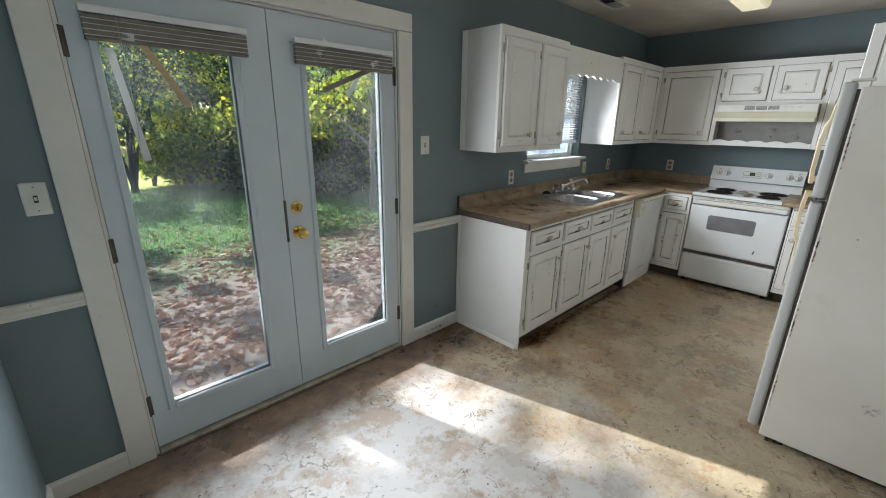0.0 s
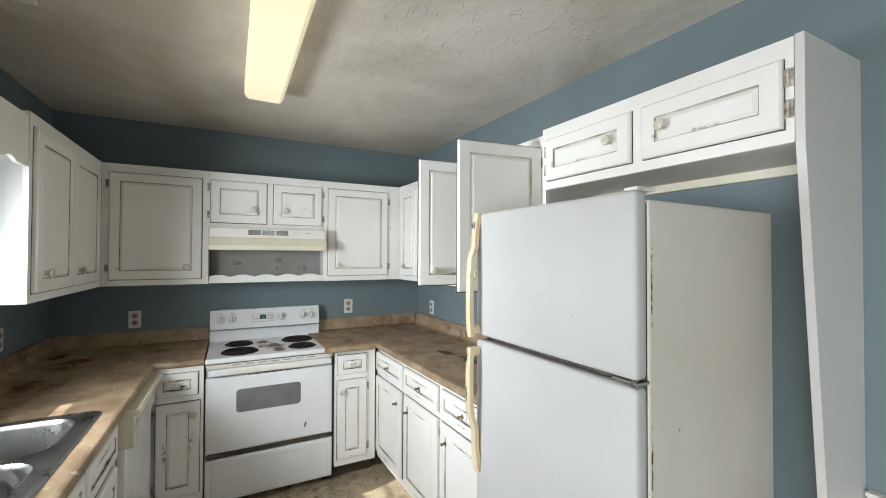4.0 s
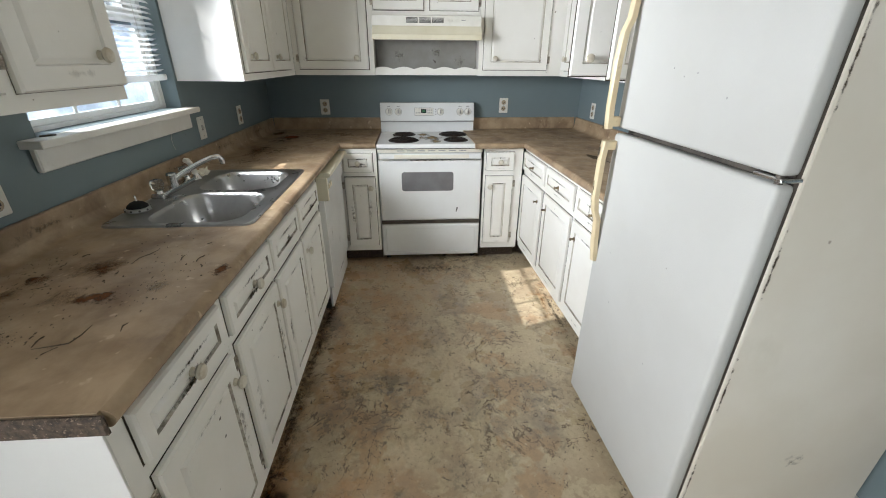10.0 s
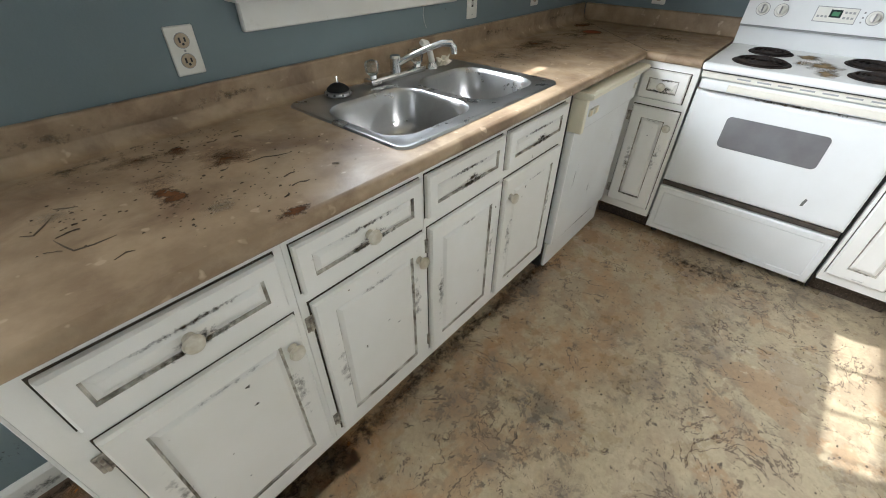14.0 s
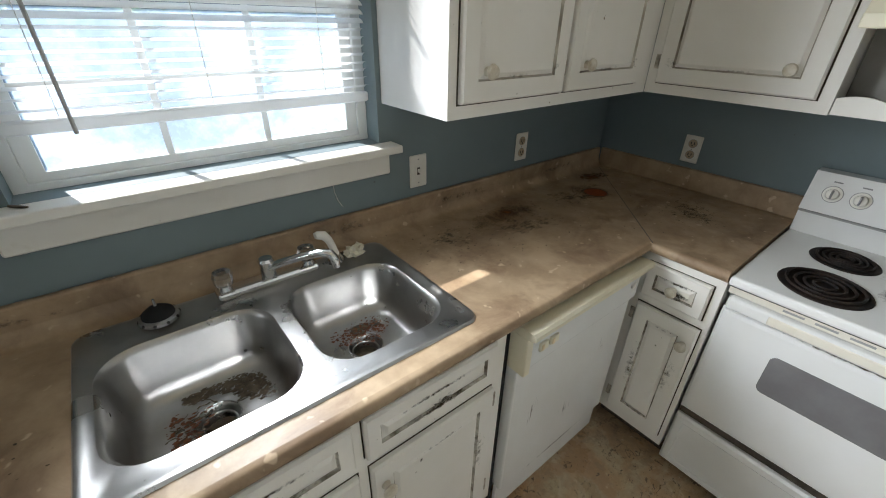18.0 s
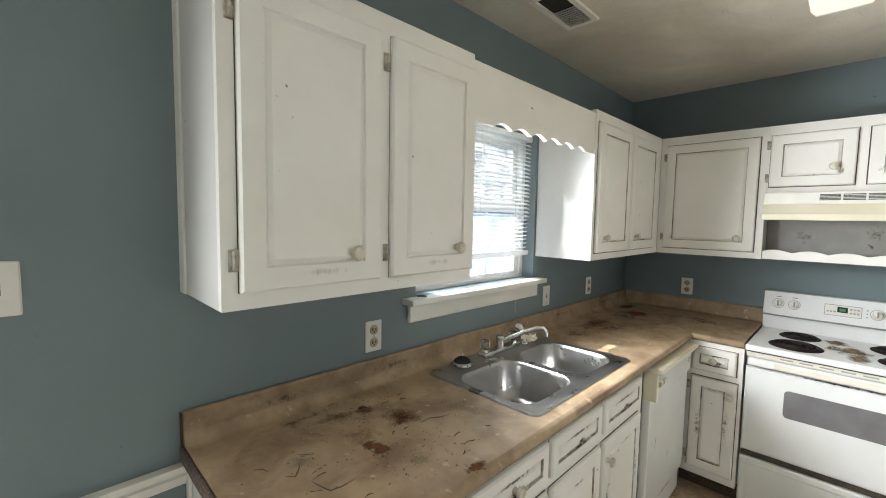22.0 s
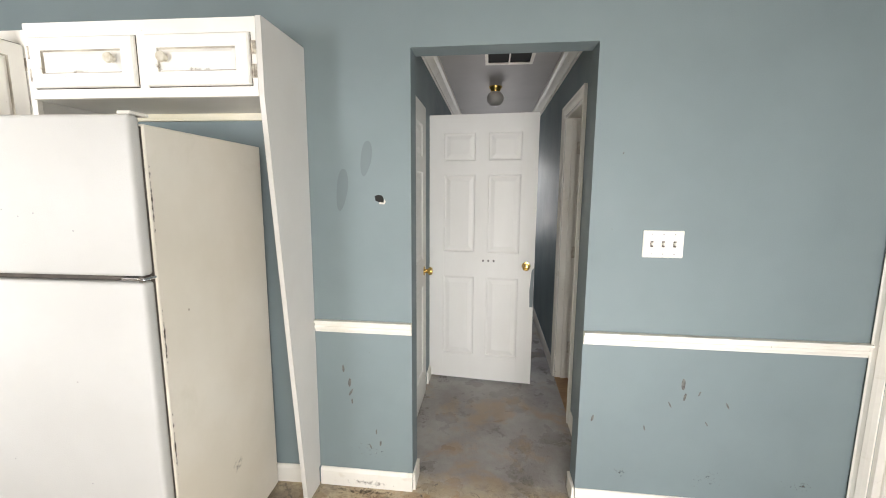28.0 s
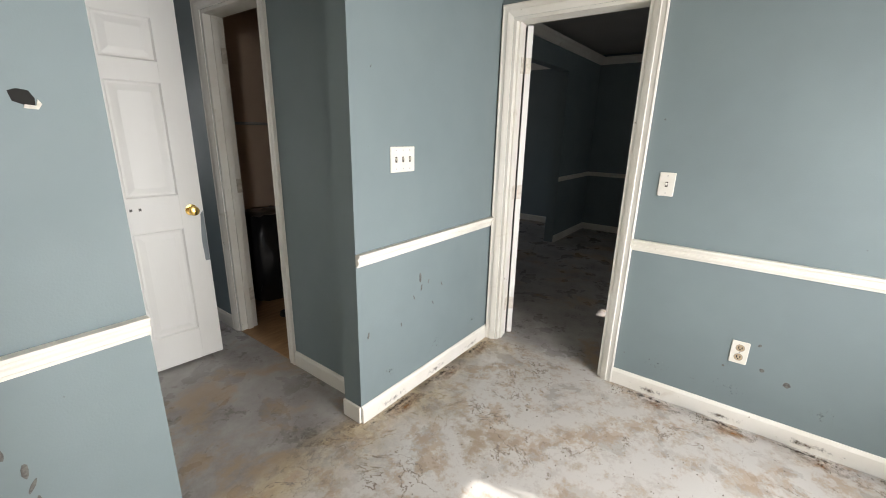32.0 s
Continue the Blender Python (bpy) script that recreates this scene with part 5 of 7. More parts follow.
def nosing(pts, parent, mt, z=0.8955, r=0.0195):
    """The rounded front edge of a laminate top."""
    bm = bmesh.new()
    rings = []
    for i, p in enumerate(pts):
        a, c = Vector(pts[max(i - 1, 0)]), Vector(pts[min(i + 1, len(pts) - 1)])
        d0 = (Vector(p) - a).normalized() if i else (c - Vector(p)).normalized()
        d1 = (c - Vector(p)).normalized() if i < len(pts) - 1 else d0
        n0, n1 = Vector((d0.y, -d0.x, 0)), Vector((d1.y, -d1.x, 0))
        out = (n0 + n1).normalized() / max(0.5, ((n0 + n1).normalized()).dot(n0))
        rings.append([bm.verts.new(Vector((p[0], p[1], z)) + out * r * math.cos(k * math.pi / 8 - math.pi / 2) * 1.0 + Vector((0, 0, r * math.sin(k * math.pi / 8 - math.pi / 2)))) for k in range(9)])
    for a, c in zip(rings, rings[1:]):
        for i in range(8):
            bm.faces.new((a[i], c[i], c[i + 1], a[i + 1]))
        bm.faces.new((a[8], c[8], c[0], a[0]))
    bm.faces.new(rings[0])
    bm.faces.new(rings[-1])
    bmesh.ops.recalc_face_normals(bm, faces=bm.faces[:])
    return part("front_edge", bm, mt, parent, "", True)


SX0, SX1, SY0, SY1 = 2.926, 3.716, -0.580, -0.074
ctr = thing("countertop", FN, (3.6, -0.3, 0.876), "stained brown mottled laminate countertop with a sink cut-out", "countertop")
bm = bmesh.new()
counter_leg(bm, 2.106, 5.099, -0.622, -0.002, ((SX0 + 0.015, SX1 - 0.015, SY0 + 0.015, SY1 - 0.015),))
counter_leg(bm, 4.468, 5.099, -0.8785, -0.622)
part("top", bm, M_COUNTER, ctr)
nosing([(2.112, -0.622), (4.468, -0.622), (4.468, -0.8785)], ctr, M_COUNTER)
part("raw_end", box(2.096, 2.1055, -0.634, -0.002, 0.872, 0.9135, 0.003), M_EDGE, ctr, "bare dark particle board end")
part("raw_splash_end", box(2.0985, 2.1015, -0.0215, -0.002, 0.9155, 1.006, 0.001), M_EDGE, ctr, "bare end of the backsplash")
part("backsplash", box(2.102, 5.078, -0.022, -0.001, 0.9155, 1.008, 0.006, 3), M_COUNTER, ctr)
part("backsplash", box(5.0785, 5.099, -0.8785, -0.023, 0.9155, 1.008, 0.006, 3), M_COUNTER, ctr)
COVE = ((-0.0215, 0.9152), (-0.0215, 0.955), (-0.0235, 0.940), (-0.029, 0.929), (-0.037, 0.9205), (-0.048, 0.9162), (-0.062, 0.9152))
part("cove", run(COVE, 2.104, 5.078), M_COUNTER, ctr, "", True)
bm = bmesh.new()
a, c = Vector((4.452, -0.64, 0.9152)), Vector((5.078, -0.022, 0.9152))
n_ = Vector((c.y - a.y, a.x - c.x, 0)).normalized() * 0.0012
for q in ((a - n_, c - n_, c + n_, a + n_),):
    lo = [bm.verts.new(p) for p in q]
    hi = [bm.verts.new(p + Vector((0, 0, 0.0008))) for p in q]
    bm.faces.new(hi)
    for i in range(4):
        bm.faces.new((lo[i], lo[(i + 1) % 4], hi[(i + 1) % 4], hi[i]))
part("mitre_seam", bm, M_SCUFF, ctr, "dark mitre seam")

ctr2 = thing("countertop", FS, (-2.0, -0.3, 0.876), "stained brown laminate corner countertop beside the refrigerator", "countertop")
bm = bmesh.new()
counter_leg(bm, -2.955, -0.965, -0.625, -0.002)
counter_leg(bm, -2.93, -2.30, -0.985, -0.625)
part("top", bm, M_COUNTER, ctr2)
nosing([(-2.30, -0.985), (-2.30, -0.625), (-0.965, -0.625)], ctr2, M_COUNTER)
part("backsplash", box(-2.93, -0.9845, -0.022, -0.001, 0.9155, 1.008, 0.006, 3), M_COUNTER, ctr2)
part("backsplash", box(-2.955, -2.934, -0.985, -0.023, 0.9155, 1.008, 0.006, 3), M_COUNTER, ctr2)

part("cove", run(COVE, -2.93, -0.985), M_COUNTER, ctr2, "", True)

# ---- sink ----
sink = thing("kitchen_sink", FN, (3.34, -0.33, 0.9155), "stainless steel double bowl sink, dirty with debris", "sink")


def bowl(bm, x0, x1, y0, y1, depth, z):
    """A bowl with rounded corners: rings go down from the rim; returns the rim's vertices."""
    def rr(ins, r, zz, k=6):
        pts_ = []
        for cx, cy, a0 in ((x1 - ins - r, y1 - ins - r, 0), (x0 + ins + r, y1 - ins - r, 90), (x0 + ins + r, y0 + ins + r, 180), (x1 - ins - r, y0 + ins + r, 270)):
            for i in range(k + 1):
                an = radians(a0 + 90 * i / k)
                pts_.append(bm.verts.new((cx + r * math.cos(an), cy + r * math.sin(an), zz)))
        return pts_
    rows = [(0, 0.085, z), (0.004, 0.083, z - 0.004), (0.010, 0.08, z - 0.016), (0.022, 0.075, z - depth * 0.72), (0.032, 0.07, z - depth * 0.9), (0.052, 0.06, z - depth * 0.985), (0.10, 0.04, z - depth)]
    rings = [rr(*r) for r in rows]
    for a_, c_ in zip(rings, rings[1:]):
        n2 = len(a_)
        for i in range(n2):
            bm.faces.new((a_[i], a_[(i + 1) % n2], c_[(i + 1) % n2], c_[i]))
    cx, cy, n2 = (x0 + x1) / 2, (y0 + y1) / 2 + 0.012, len(rings[-1])
    last = rings[-1]
    for r, dz in ((0.052, -0.001), (0.047, -0.003), (0.043, -0.010), (0.040, -0.046)):
        ring_ = [bm.verts.new((cx + r * math.cos(2 * math.pi * j / n2), cy + r * math.sin(2 * math.pi * j / n2), z - depth + dz)) for j in range(n2)]
        for i in range(n2):
            bm.faces.new((last[i], last[(i + 1) % n2], ring_[(i + 1) % n2], ring_[i]))
        last = ring_
    bm.faces.new(last)
    return rings[0]


BOWLS = ((2.960, 3.312, -0.526, -0.188, 0.155), (3.350, 3.675, -0.524, -0.186, 0.148))
ZR = 0.9195
for a, c, d, e, f in BOWLS:
    bm = bmesh.new()
    bowl(bm, a, c, d, e, f, ZR)
    part("bowl", bm, M_STEEL, sink, "", True)
# deck: a plate with two rounded holes, made of a filled outline
bm = bmesh.new()


def loop_of(x0, x1, y0, y1, r, z, k=6):
    out = []
    for cx, cy, a0 in ((x1 - r, y1 - r, 0), (x0 + r, y1 - r, 90), (x0 + r, y0 + r, 180), (x1 - r, y0 + r, 270)):
        for i in range(k + 1):
            an = radians(a0 + 90 * i / k)
            out.append(bm.verts.new((cx + r * math.cos(an), cy + r * math.sin(an), z)))
    return out


low = loop_of(SX0, SX1, SY0, SY1, 0.035, 0.9156)
lip_ = loop_of(SX0 + 0.004, SX1 - 0.004, SY0 + 0.004, SY1 - 0.004, 0.033, ZR + 0.0022)
rim_ = loop_of(SX0 + 0.013, SX1 - 0.013, SY0 + 0.013, SY1 - 0.013, 0.028, ZR + 0.0030)
outer = loop_of(SX0 + 0.019, SX1 - 0.019, SY0 + 0.019, SY1 - 0.019, 0.024, ZR + 0.0002)
loops = [outer] + [loop_of(a, c, d, e, 0.085, ZR) for a, c, d, e, f in BOWLS]
edges = []
for lp in loops:
    edges += [bm.edges.new((lp[i], lp[(i + 1) % len(lp)])) for i in range(len(lp))]
for lo_, hi_ in ((low, lip_), (lip_, rim_), (rim_, outer)):
    for i in range(len(lo_)):
        bm.faces.new((lo_[i], lo_[(i + 1) % len(lo_)], hi_[(i + 1) % len(hi_)], hi_[i]))
bmesh.ops.triangle_fill(bm, edges=edges, use_beauty=True)
bmesh.ops.recalc_face_normals(bm, faces=bm.faces[:])
part("deck", bm, M_STEEL, sink, "", True)
for (a, c, d, e, f) in BOWLS:
    x, y = (a + c) / 2, (d + e) / 2 + 0.012
    z = ZR - f
    dr = part("drain", tube(bmesh.new(), [(x + 0.0475 * math.cos(radians(a_)), y + 0.0475 * math.sin(radians(a_)), z - 0.0015) for a_ in range(0, 361, 12)], 0.0022, 6), M_CHROME, sink, "steel drain rim", True)
    part("drain_well", turned((x, y, z - 0.0455), (0, 0, 1), ((0, 0.0385), (0.0012, 0.0385), (0.004, 0.020)), 24), M_DEBRIS, dr, "dirty drain bottom")
    part("drain_collar", tube(bmesh.new(), [(x + 0.036 * math.cos(radians(a_)), y + 0.036 * math.sin(radians(a_)), z - 0.020) for a_ in range(0, 361, 12)], 0.0028, 6), M_STEEL, dr, "", True)

faucet = thing("faucet", FN, (3.357, -0.112, ZR), "chrome deck faucet with clear acrylic knob handles", "faucet")
part("base_plate", box(3.222, 3.492, -0.138, -0.088, ZR + 0.001, ZR + 0.022, 0.007, 2), M_CHROME, faucet)
for x in (3.247, 3.467):
    part("stem", turned((x, -0.112, ZR + 0.02), (0, 0, 1), ((0, 0.018), (0.012, 0.014)), 16), M_CHROME, faucet, "", True)
    bm = turned((x, -0.112, ZR + 0.032), (0, 0, 1), ((0, 0.014), (0.006, 0.022), (0.030, 0.026), (0.042, 0.022), (0.046, 0.012)), 10)
    part("knob_handle", bm, M_ACRYLIC, faucet, "clear faceted acrylic handle")
part("spout_hub", turned((3.357, -0.112, ZR + 0.02), (0, 0, 1), ((0, 0.020), (0.04, 0.019), (0.048, 0.021), (0.056, 0.017)), 18), M_CHROME, faucet, "", True)
part("spout", tube(bmesh.new(), [(3.357, -0.115, ZR + 0.045), (3.382, -0.15, ZR + 0.07), (3.422, -0.20, ZR + 0.098), (3.457, -0.245, ZR + 0.118), (3.477, -0.268, ZR + 0.118), (3.484, -0.276, ZR + 0.105), (3.485, -0.277, ZR + 0.085)], [0.012, 0.011, 0.0105, 0.011, 0.012, 0.012, 0.011], 14), M_CHROME, faucet, "angled chrome spout", True)
spray = thing("side_sprayer", FN, (3.552, -0.112, ZR), "white hose sprayer in a chrome holder", "sprayer")
part("holder", turned((3.552, -0.112, ZR + 0.001), (0, 0, 1), ((0, 0.026), (0.006, 0.024), (0.016, 0.017), (0.022, 0.015)), 18), M_CHROME, spray, "", True)
part("head", tube(bmesh.new(), [(3.552, -0.112, ZR + 0.02), (3.548, -0.110, ZR + 0.045), (3.540, -0.107, ZR + 0.070), (3.528, -0.104, ZR + 0.088), (3.510, -0.104, ZR + 0.094), (3.502, -0.105, ZR + 0.094)], [0.013, 0.011, 0.0115, 0.0135, 0.012, 0.0095], 14), M_PLATE, spray, "off-white plastic spray head", True)
M_RUBBER = mat("matt_black_rubber", (0.012, 0.012, 0.012), (0.02, 0.02, 0.02), 20, 0.75, spec=0.15)
strainer = thing("sink_strainer", FN, (3.095, -0.115, ZR), "black and steel basket strainer lying on the sink deck", "strainer")
part("basket", turned((3.095, -0.115, ZR + 0.001), (0, 0, 1), ((0, 0.040), (0.003, 0.044), (0.009, 0.043), (0.014, 0.036)), 24), M_STEEL, strainer, "", True)
part("stopper", turned((3.095, -0.115, ZR + 0.0145), (0, 0, 1), ((0, 0.0355), (0.007, 0.034), (0.017, 0.022), (0.023, 0.008)), 24), M_RUBBER, strainer, "black rubber stopper", True)
part("stem", turned((3.095, -0.115, ZR + 0.039), (0, 0, 1), ((0, 0.004), (0.018, 0.003)), 8), M_CHROME, strainer)
for i in range(10):
    an = 2 * math.pi * i / 10
    part("hole", turned((3.095 + 0.0425 * math.cos(an), -0.115 + 0.0425 * math.sin(an), ZR + 0.0085), (math.cos(an), math.sin(an), 0.35), ((0, 0.004), (0.0018, 0.0035)), 8), M_BLACK, strainer)
bm = bmesh.new()
bmesh.ops.create_icosphere(bm, subdivisions=3, radius=0.028)
for v in bm.verts:
    k = noise.noise(v.co * 70) * 0.5 + noise.noise(v.co * 160) * 0.3
    v.co = Vector((v.co.x * (1.1 + k), v.co.y * (0.8 + k), max(0, (v.co.z + 0.012) * (0.75 + k))))
    v.co += Vector((3.615, -0.115, ZR + 0.0022))
solo("crumpled_paper", bm, M_PAPER, FN, "crumpled off-white paper scrap on the sink edge", "paper")


def crumbs(name, boxes, count, size, mt, label, seed):
    """Loose debris: small flat uneven flakes in patches (x, y, radius, z)."""
    rnd = random.Random(seed)
    verts, faces = [], []
    for _ in range(count):
        x, y, r, z = rnd.choice(boxes)
        an, d = rnd.uniform(0, 6.283), r * rnd.random() ** 0.7
        px, py = x + d * math.cos(an) * 1.3, y + d * math.sin(an)
        s = size * rnd.uniform(0.35, 1.5)
        k = rnd.randint(4, 6)
        a0 = rnd.uniform(0, 6.283)
        h = s * rnd.uniform(0.15, 0.5)
        st = rnd.uniform(0.15, 0.8)
        b0 = len(verts)
        for j in range(k):
            q = a0 + 6.283 * j / k
            rr_ = s * rnd.uniform(0.6, 1.2)
            verts.append((px + rr_ * math.cos(q), py + rr_ * st * math.sin(q), z))
        for j in range(k):
            v = verts[b0 + j]
            verts.append((px + (v[0] - px) * 0.7, py + (v[1] - py) * 0.7, z + h))
        faces.append(tuple(range(b0 + k, b0 + 2 * k)))
        for j in range(k):
            faces.append((b0 + j, b0 + (j + 1) % k, b0 + k + (j + 1) % k, b0 + k + j))
    me = bpy.data.meshes.new(name)
    me.from_pydata(verts, [], faces)
    me.materials.append(mt)
    return tagged(new(name, me), label, "debris", "", "stuff")


ZB1, ZB2 = ZR - 0.155 + 0.0006, ZR - 0.148 + 0.0006
crumbs("sink_mud", ((3.235, 1.758, 0.034, ZB1), (3.250, 1.70, 0.034, ZB1), (3.18, 1.765, 0.030, ZB1), (3.13, 1.772, 0.022, ZB1), (3.10, 1.765, 0.016, ZB1), (3.22, 1.725, 0.03, ZB1)), 1300, 0.0055, M_DEBRIS, "dried mud and leaf crumbs in the sink bowl", 3)
crumbs("sink_rust_flakes", ((3.06, 1.62, 0.028, ZB1), (3.07, 1.655, 0.025, ZB1), (3.08, 1.70, 0.04, ZB1)), 190, 0.0055, M_RUST, "rust flakes in the sink bowl", 4)
crumbs("sink_crumbs", ((3.50, 1.74, 0.045, ZB2), (3.53, 1.72, 0.05, ZB2), (3.585, 1.745, 0.04, ZB2)), 700, 0.0034, M_RUST, "brown crumbs in the small sink bowl", 5)
crumbs("counter_crumbs", ((2.35, 1.70, 0.16, 0.9152), (3.95, 1.75, 0.18, 0.9152), (4.3, 1.72, 0.2, 0.9152), (4.75, 1.5, 0.2, 0.9152), (2.50, 1.80, 0.14, 0.9152), (2.55, 1.55, 0.12, 0.9152), (2.75, 1.62, 0.14, 0.9152), (2.6, 1.92, 0.08, 0.9152), (4.0, 1.8, 0.25, 0.9152)), 520, 0.0028, M_DEBRIS, "dark crumbs scattered on the counter", 6)
crumbs("floor_dirt", [(0.2 + 0.16 * i, 1.955, 0.07, 0.0004) for i in range(11)] + [(2.3 + 0.2 * i, 1.50, 0.06, 0.0004) for i in range(8)] + [(3.2 + 0.2 * i, -0.02, 0.06, 0.0004) for i in range(7)] + [(1.95, 1.9, 0.1, 0.0004), (-0.2, 1.2, 0.05, 0.0004), (-0.2, 0.7, 0.05, 0.0004), (-0.19, 0.3, 0.05, 0.0004), (0.3, -0.57, 0.07, 0.0004), (0.7, -0.58, 0.07, 0.0004), (1.9, -0.56, 0.06, 0.0004)], 1500, 0.0045, M_DEBRIS, "crumbled dirt along the floor's edges", 7)
crumbs("floor_flakes", [(3.3 + 0.25 * (i % 5), 0.3 + 0.25 * (i // 5), 0.22, 0.0004) for i in range(20)] + [(0.3 + 0.4 * (i % 5), 0.0 + 0.4 * (i // 5), 0.3, 0.0004) for i in range(25)], 1150, 0.0045, M_DEBRIS, "bits of scraped adhesive on the floor", 8)


def scraps(name, z, where, count, seed, label):
    """Thin curled shreds lying on a top: bent flattened strips."""
    rnd_ = random.Random(seed)
    bm_ = bmesh.new()
    for _ in range(count):
        x, y, sx_, sy_ = rnd_.choice(where)
        p = Vector((x + rnd_.uniform(-sx_, sx_), y + rnd_.uniform(-sy_, sy_), z + 0.0016))
        an = rnd_.uniform(-0.6, 0.6)
        pts_, k = [], rnd_.randint(3, 6)
        for i in range(k):
            pts_.append(p.copy())
            an += rnd_.uniform(-0.7, 0.7)
            p = p + Vector((math.cos(an), math.sin(an), 0)) * rnd_.uniform(0.003, 0.010)
        w = rnd_.uniform(0.0007, 0.0018)
        tube(bm_, pts_, [w * rnd_.uniform(0.5, 1.3) for _i in pts_], 5)
    me_ = bpy.data.meshes.new(name)
    bm_.to_mesh(me_)
    bm_.free()
    me_.materials.append(M_DEBRIS)
    return tagged(new(name, me_), label, "debris", "", "stuff")


for x0, x1, y0, y1, mt in ((3.02, 3.28, -0.47, -0.24, M_MUDFILM), (3.15, 3.28, -0.283, -0.225, M_MUD), (3.215, 3.29, -0.37, -0.27, M_MUD), (3.08, 3.20, -0.283, -0.235, M_MUD), (3.035, 3.105, -0.42, -0.34, M_MUD)):
    spot("sink_stain", FN, "xy", x0, x1, y0, y1, ZB1 + 0.0008, mt, "dried mud film in the sink bowl", "sink stains")
spot("sink_stain", FN, "xy", 3.45, 3.60, -0.33, -0.22, ZB2 + 0.0008, M_MUD, "dried mud film in the small sink bowl", "sink stains")
scraps("counter_scraps", 0.9152, ((2.38, 1.68, 0.12, 0.10), (2.52, 1.62, 0.12, 0.08), (2.70, 1.50, 0.10, 0.06), (2.6, 1.82, 0.18, 0.08), (2.26, 1.58, 0.06, 0.10)), 13, 12, "dark curled shreds on the countertop")
scraps("sink_twigs", ZB1, ((3.18, 1.768, 0.07, 0.022), (3.22, 1.72, 0.05, 0.04), (3.06, 1.65, 0.03, 0.04), (3.08, 1.70, 0.05, 0.04)), 60, 13, "thin twigs in the sink bowl")
scraps("floor_shreds", 0.0, ((2.6, 1.3, 0.5, 0.15), (3.4, 0.8, 0.7, 0.5), (1.9, 1.6, 0.2, 0.3)), 60, 14, "dark shreds on the floor")

# ---- dishwasher ----
dw = thing("dishwasher", FN, (4.11, -0.3, 0), "white built-in dishwasher with a yellowed control panel frame", "dishwasher")
part("body", box(3.812, 4.420, -0.585, -0.01, 0.10, 0.872, 0.002), M_GREY, dw)
part("door", box(3.816, 4.415, -0.634, -0.586, 0.150, 0.712, 0.006, 2), M_RANGE, dw, "white door, stained")
cp = part("control_panel", box(3.838, 4.415, -0.648, -0.586, 0.716, 0.842, 0.004, 2), M_RANGE, dw, "white control panel")
part("top_bar", extrude_outline([(-0.586, 0.846), (-0.668, 0.846), (-0.682, 0.853), (-0.682, 0.866), (-0.674, 0.872), (-0.586, 0.872)], 3.812, 4.415, "yz"), M_CREAM, cp, "yellowed cream top bar")
part("side_cheek", box(3.812, 3.8375, -0.660, -0.586, 0.712, 0.8455, 0.004, 2), M_CREAM, cp, "yellowed cream side cheek")
part("latch_slot", box(3.85, 4.41, -0.6495, -0.646, 0.832, 0.843, 0.001), M_DARKMETAL, cp, "dark strip along the latch slot")
for x in (3.878, 3.924):
    k = part("button", box(x, x + 0.036, -0.656, -0.647, 0.764, 0.792, 0.002), M_CREAM, cp, "yellowed rocker button")
    part("rocker_mark", box(x + 0.004, x + 0.015, -0.6585, -0.6555, 0.768, 0.788, 0.001), M_YELLOW, k)
part("dial", turned((4.372, -0.648, 0.782), (0, -1, 0), ((0, 0.014), (0.006, 0.012), (0.008, 0.007)), 16), M_PLATE, cp, "", True)
part("kick_plate", box(3.816, 4.415, -0.617, -0.600, 0.012, 0.142, 0.003), M_RANGE, dw, "white kick plate")
# black filler takes the place of the shade in this gap
part("side_gap", box(3.798, 3.811, -0.600, -0.02, 0.012, 0.872, 0), M_VOID, dw, "black filler painted for the shaded gap beside the dishwasher")
grime("grime_smear", "xz", 3.816, 4.41, 0.700, 0.714, -0.6346, M_GRUBBY2, dw, "brown line under the control panel")
grime("grime_smear", "xz", 3.816, 4.41, 0.150, 0.170, -0.6346, M_GRUBBY, dw, "dark line over the kick plate")

# ---- range ----
rg = thing("electric_range", FE, (1.257, -0.35, 0), "white freestanding electric coil range with stained cooktop", "range")
X0, X1 = 0.884, 1.632
part("body", box(X0, X1, -0.585, -0.03, 0.03, 0.875, 0.004), M_RANGE, rg)
dd = part("oven_door", ringed(X0 + 0.003, X1 - 0.003, 0.335, 0.79, -0.586, ((0, -0.615), (0.008, -0.624), (0.02, -0.626))), M_RANGE, rg)
pts = []
for cx, cz, a0 in ((1.425 - 0.02, 0.705 - 0.02, 0), (1.05 + 0.02, 0.705 - 0.02, 90), (1.05 + 0.02, 0.565 + 0.02, 180), (1.425 - 0.02, 0.565 + 0.02, 270)):
    for i in range(6):
        an = radians(a0 + 18 * i)
        pts.append((cx + 0.02 * math.cos(an), cz + 0.02 * math.sin(an)))
part("oven_window", extrude_outline(pts, -0.6275, -0.6255, "xz"), M_OVENGLASS, dd, "dark oven window glass")
hd = part("handle", box(X0 + 0.012, X1 - 0.012, -0.650, -0.612, 0.800, 0.842, 0.010, 3), M_RANGE, dd, "white handle with an off-white insert")
part("handle_insert", box(X0 + 0.12, X1 - 0.10, -0.6525, -0.645, 0.806, 0.834, 0.003), M_OFFWHITE, hd, "off-white handle insert")
for i in range(7):
    x = X0 + 0.14 + i * 0.073
    part("vent_slot", box(x, x + 0.050, -0.6312, -0.628, 0.855, 0.861, 0), M_GREY, rg, "grey vent slot")
part("trim_rail", box(X0 + 0.002, X1 - 0.002, -0.63, -0.60, 0.8445, 0.872, 0.003), M_OFFWHITE, rg, "off-white vent rail")
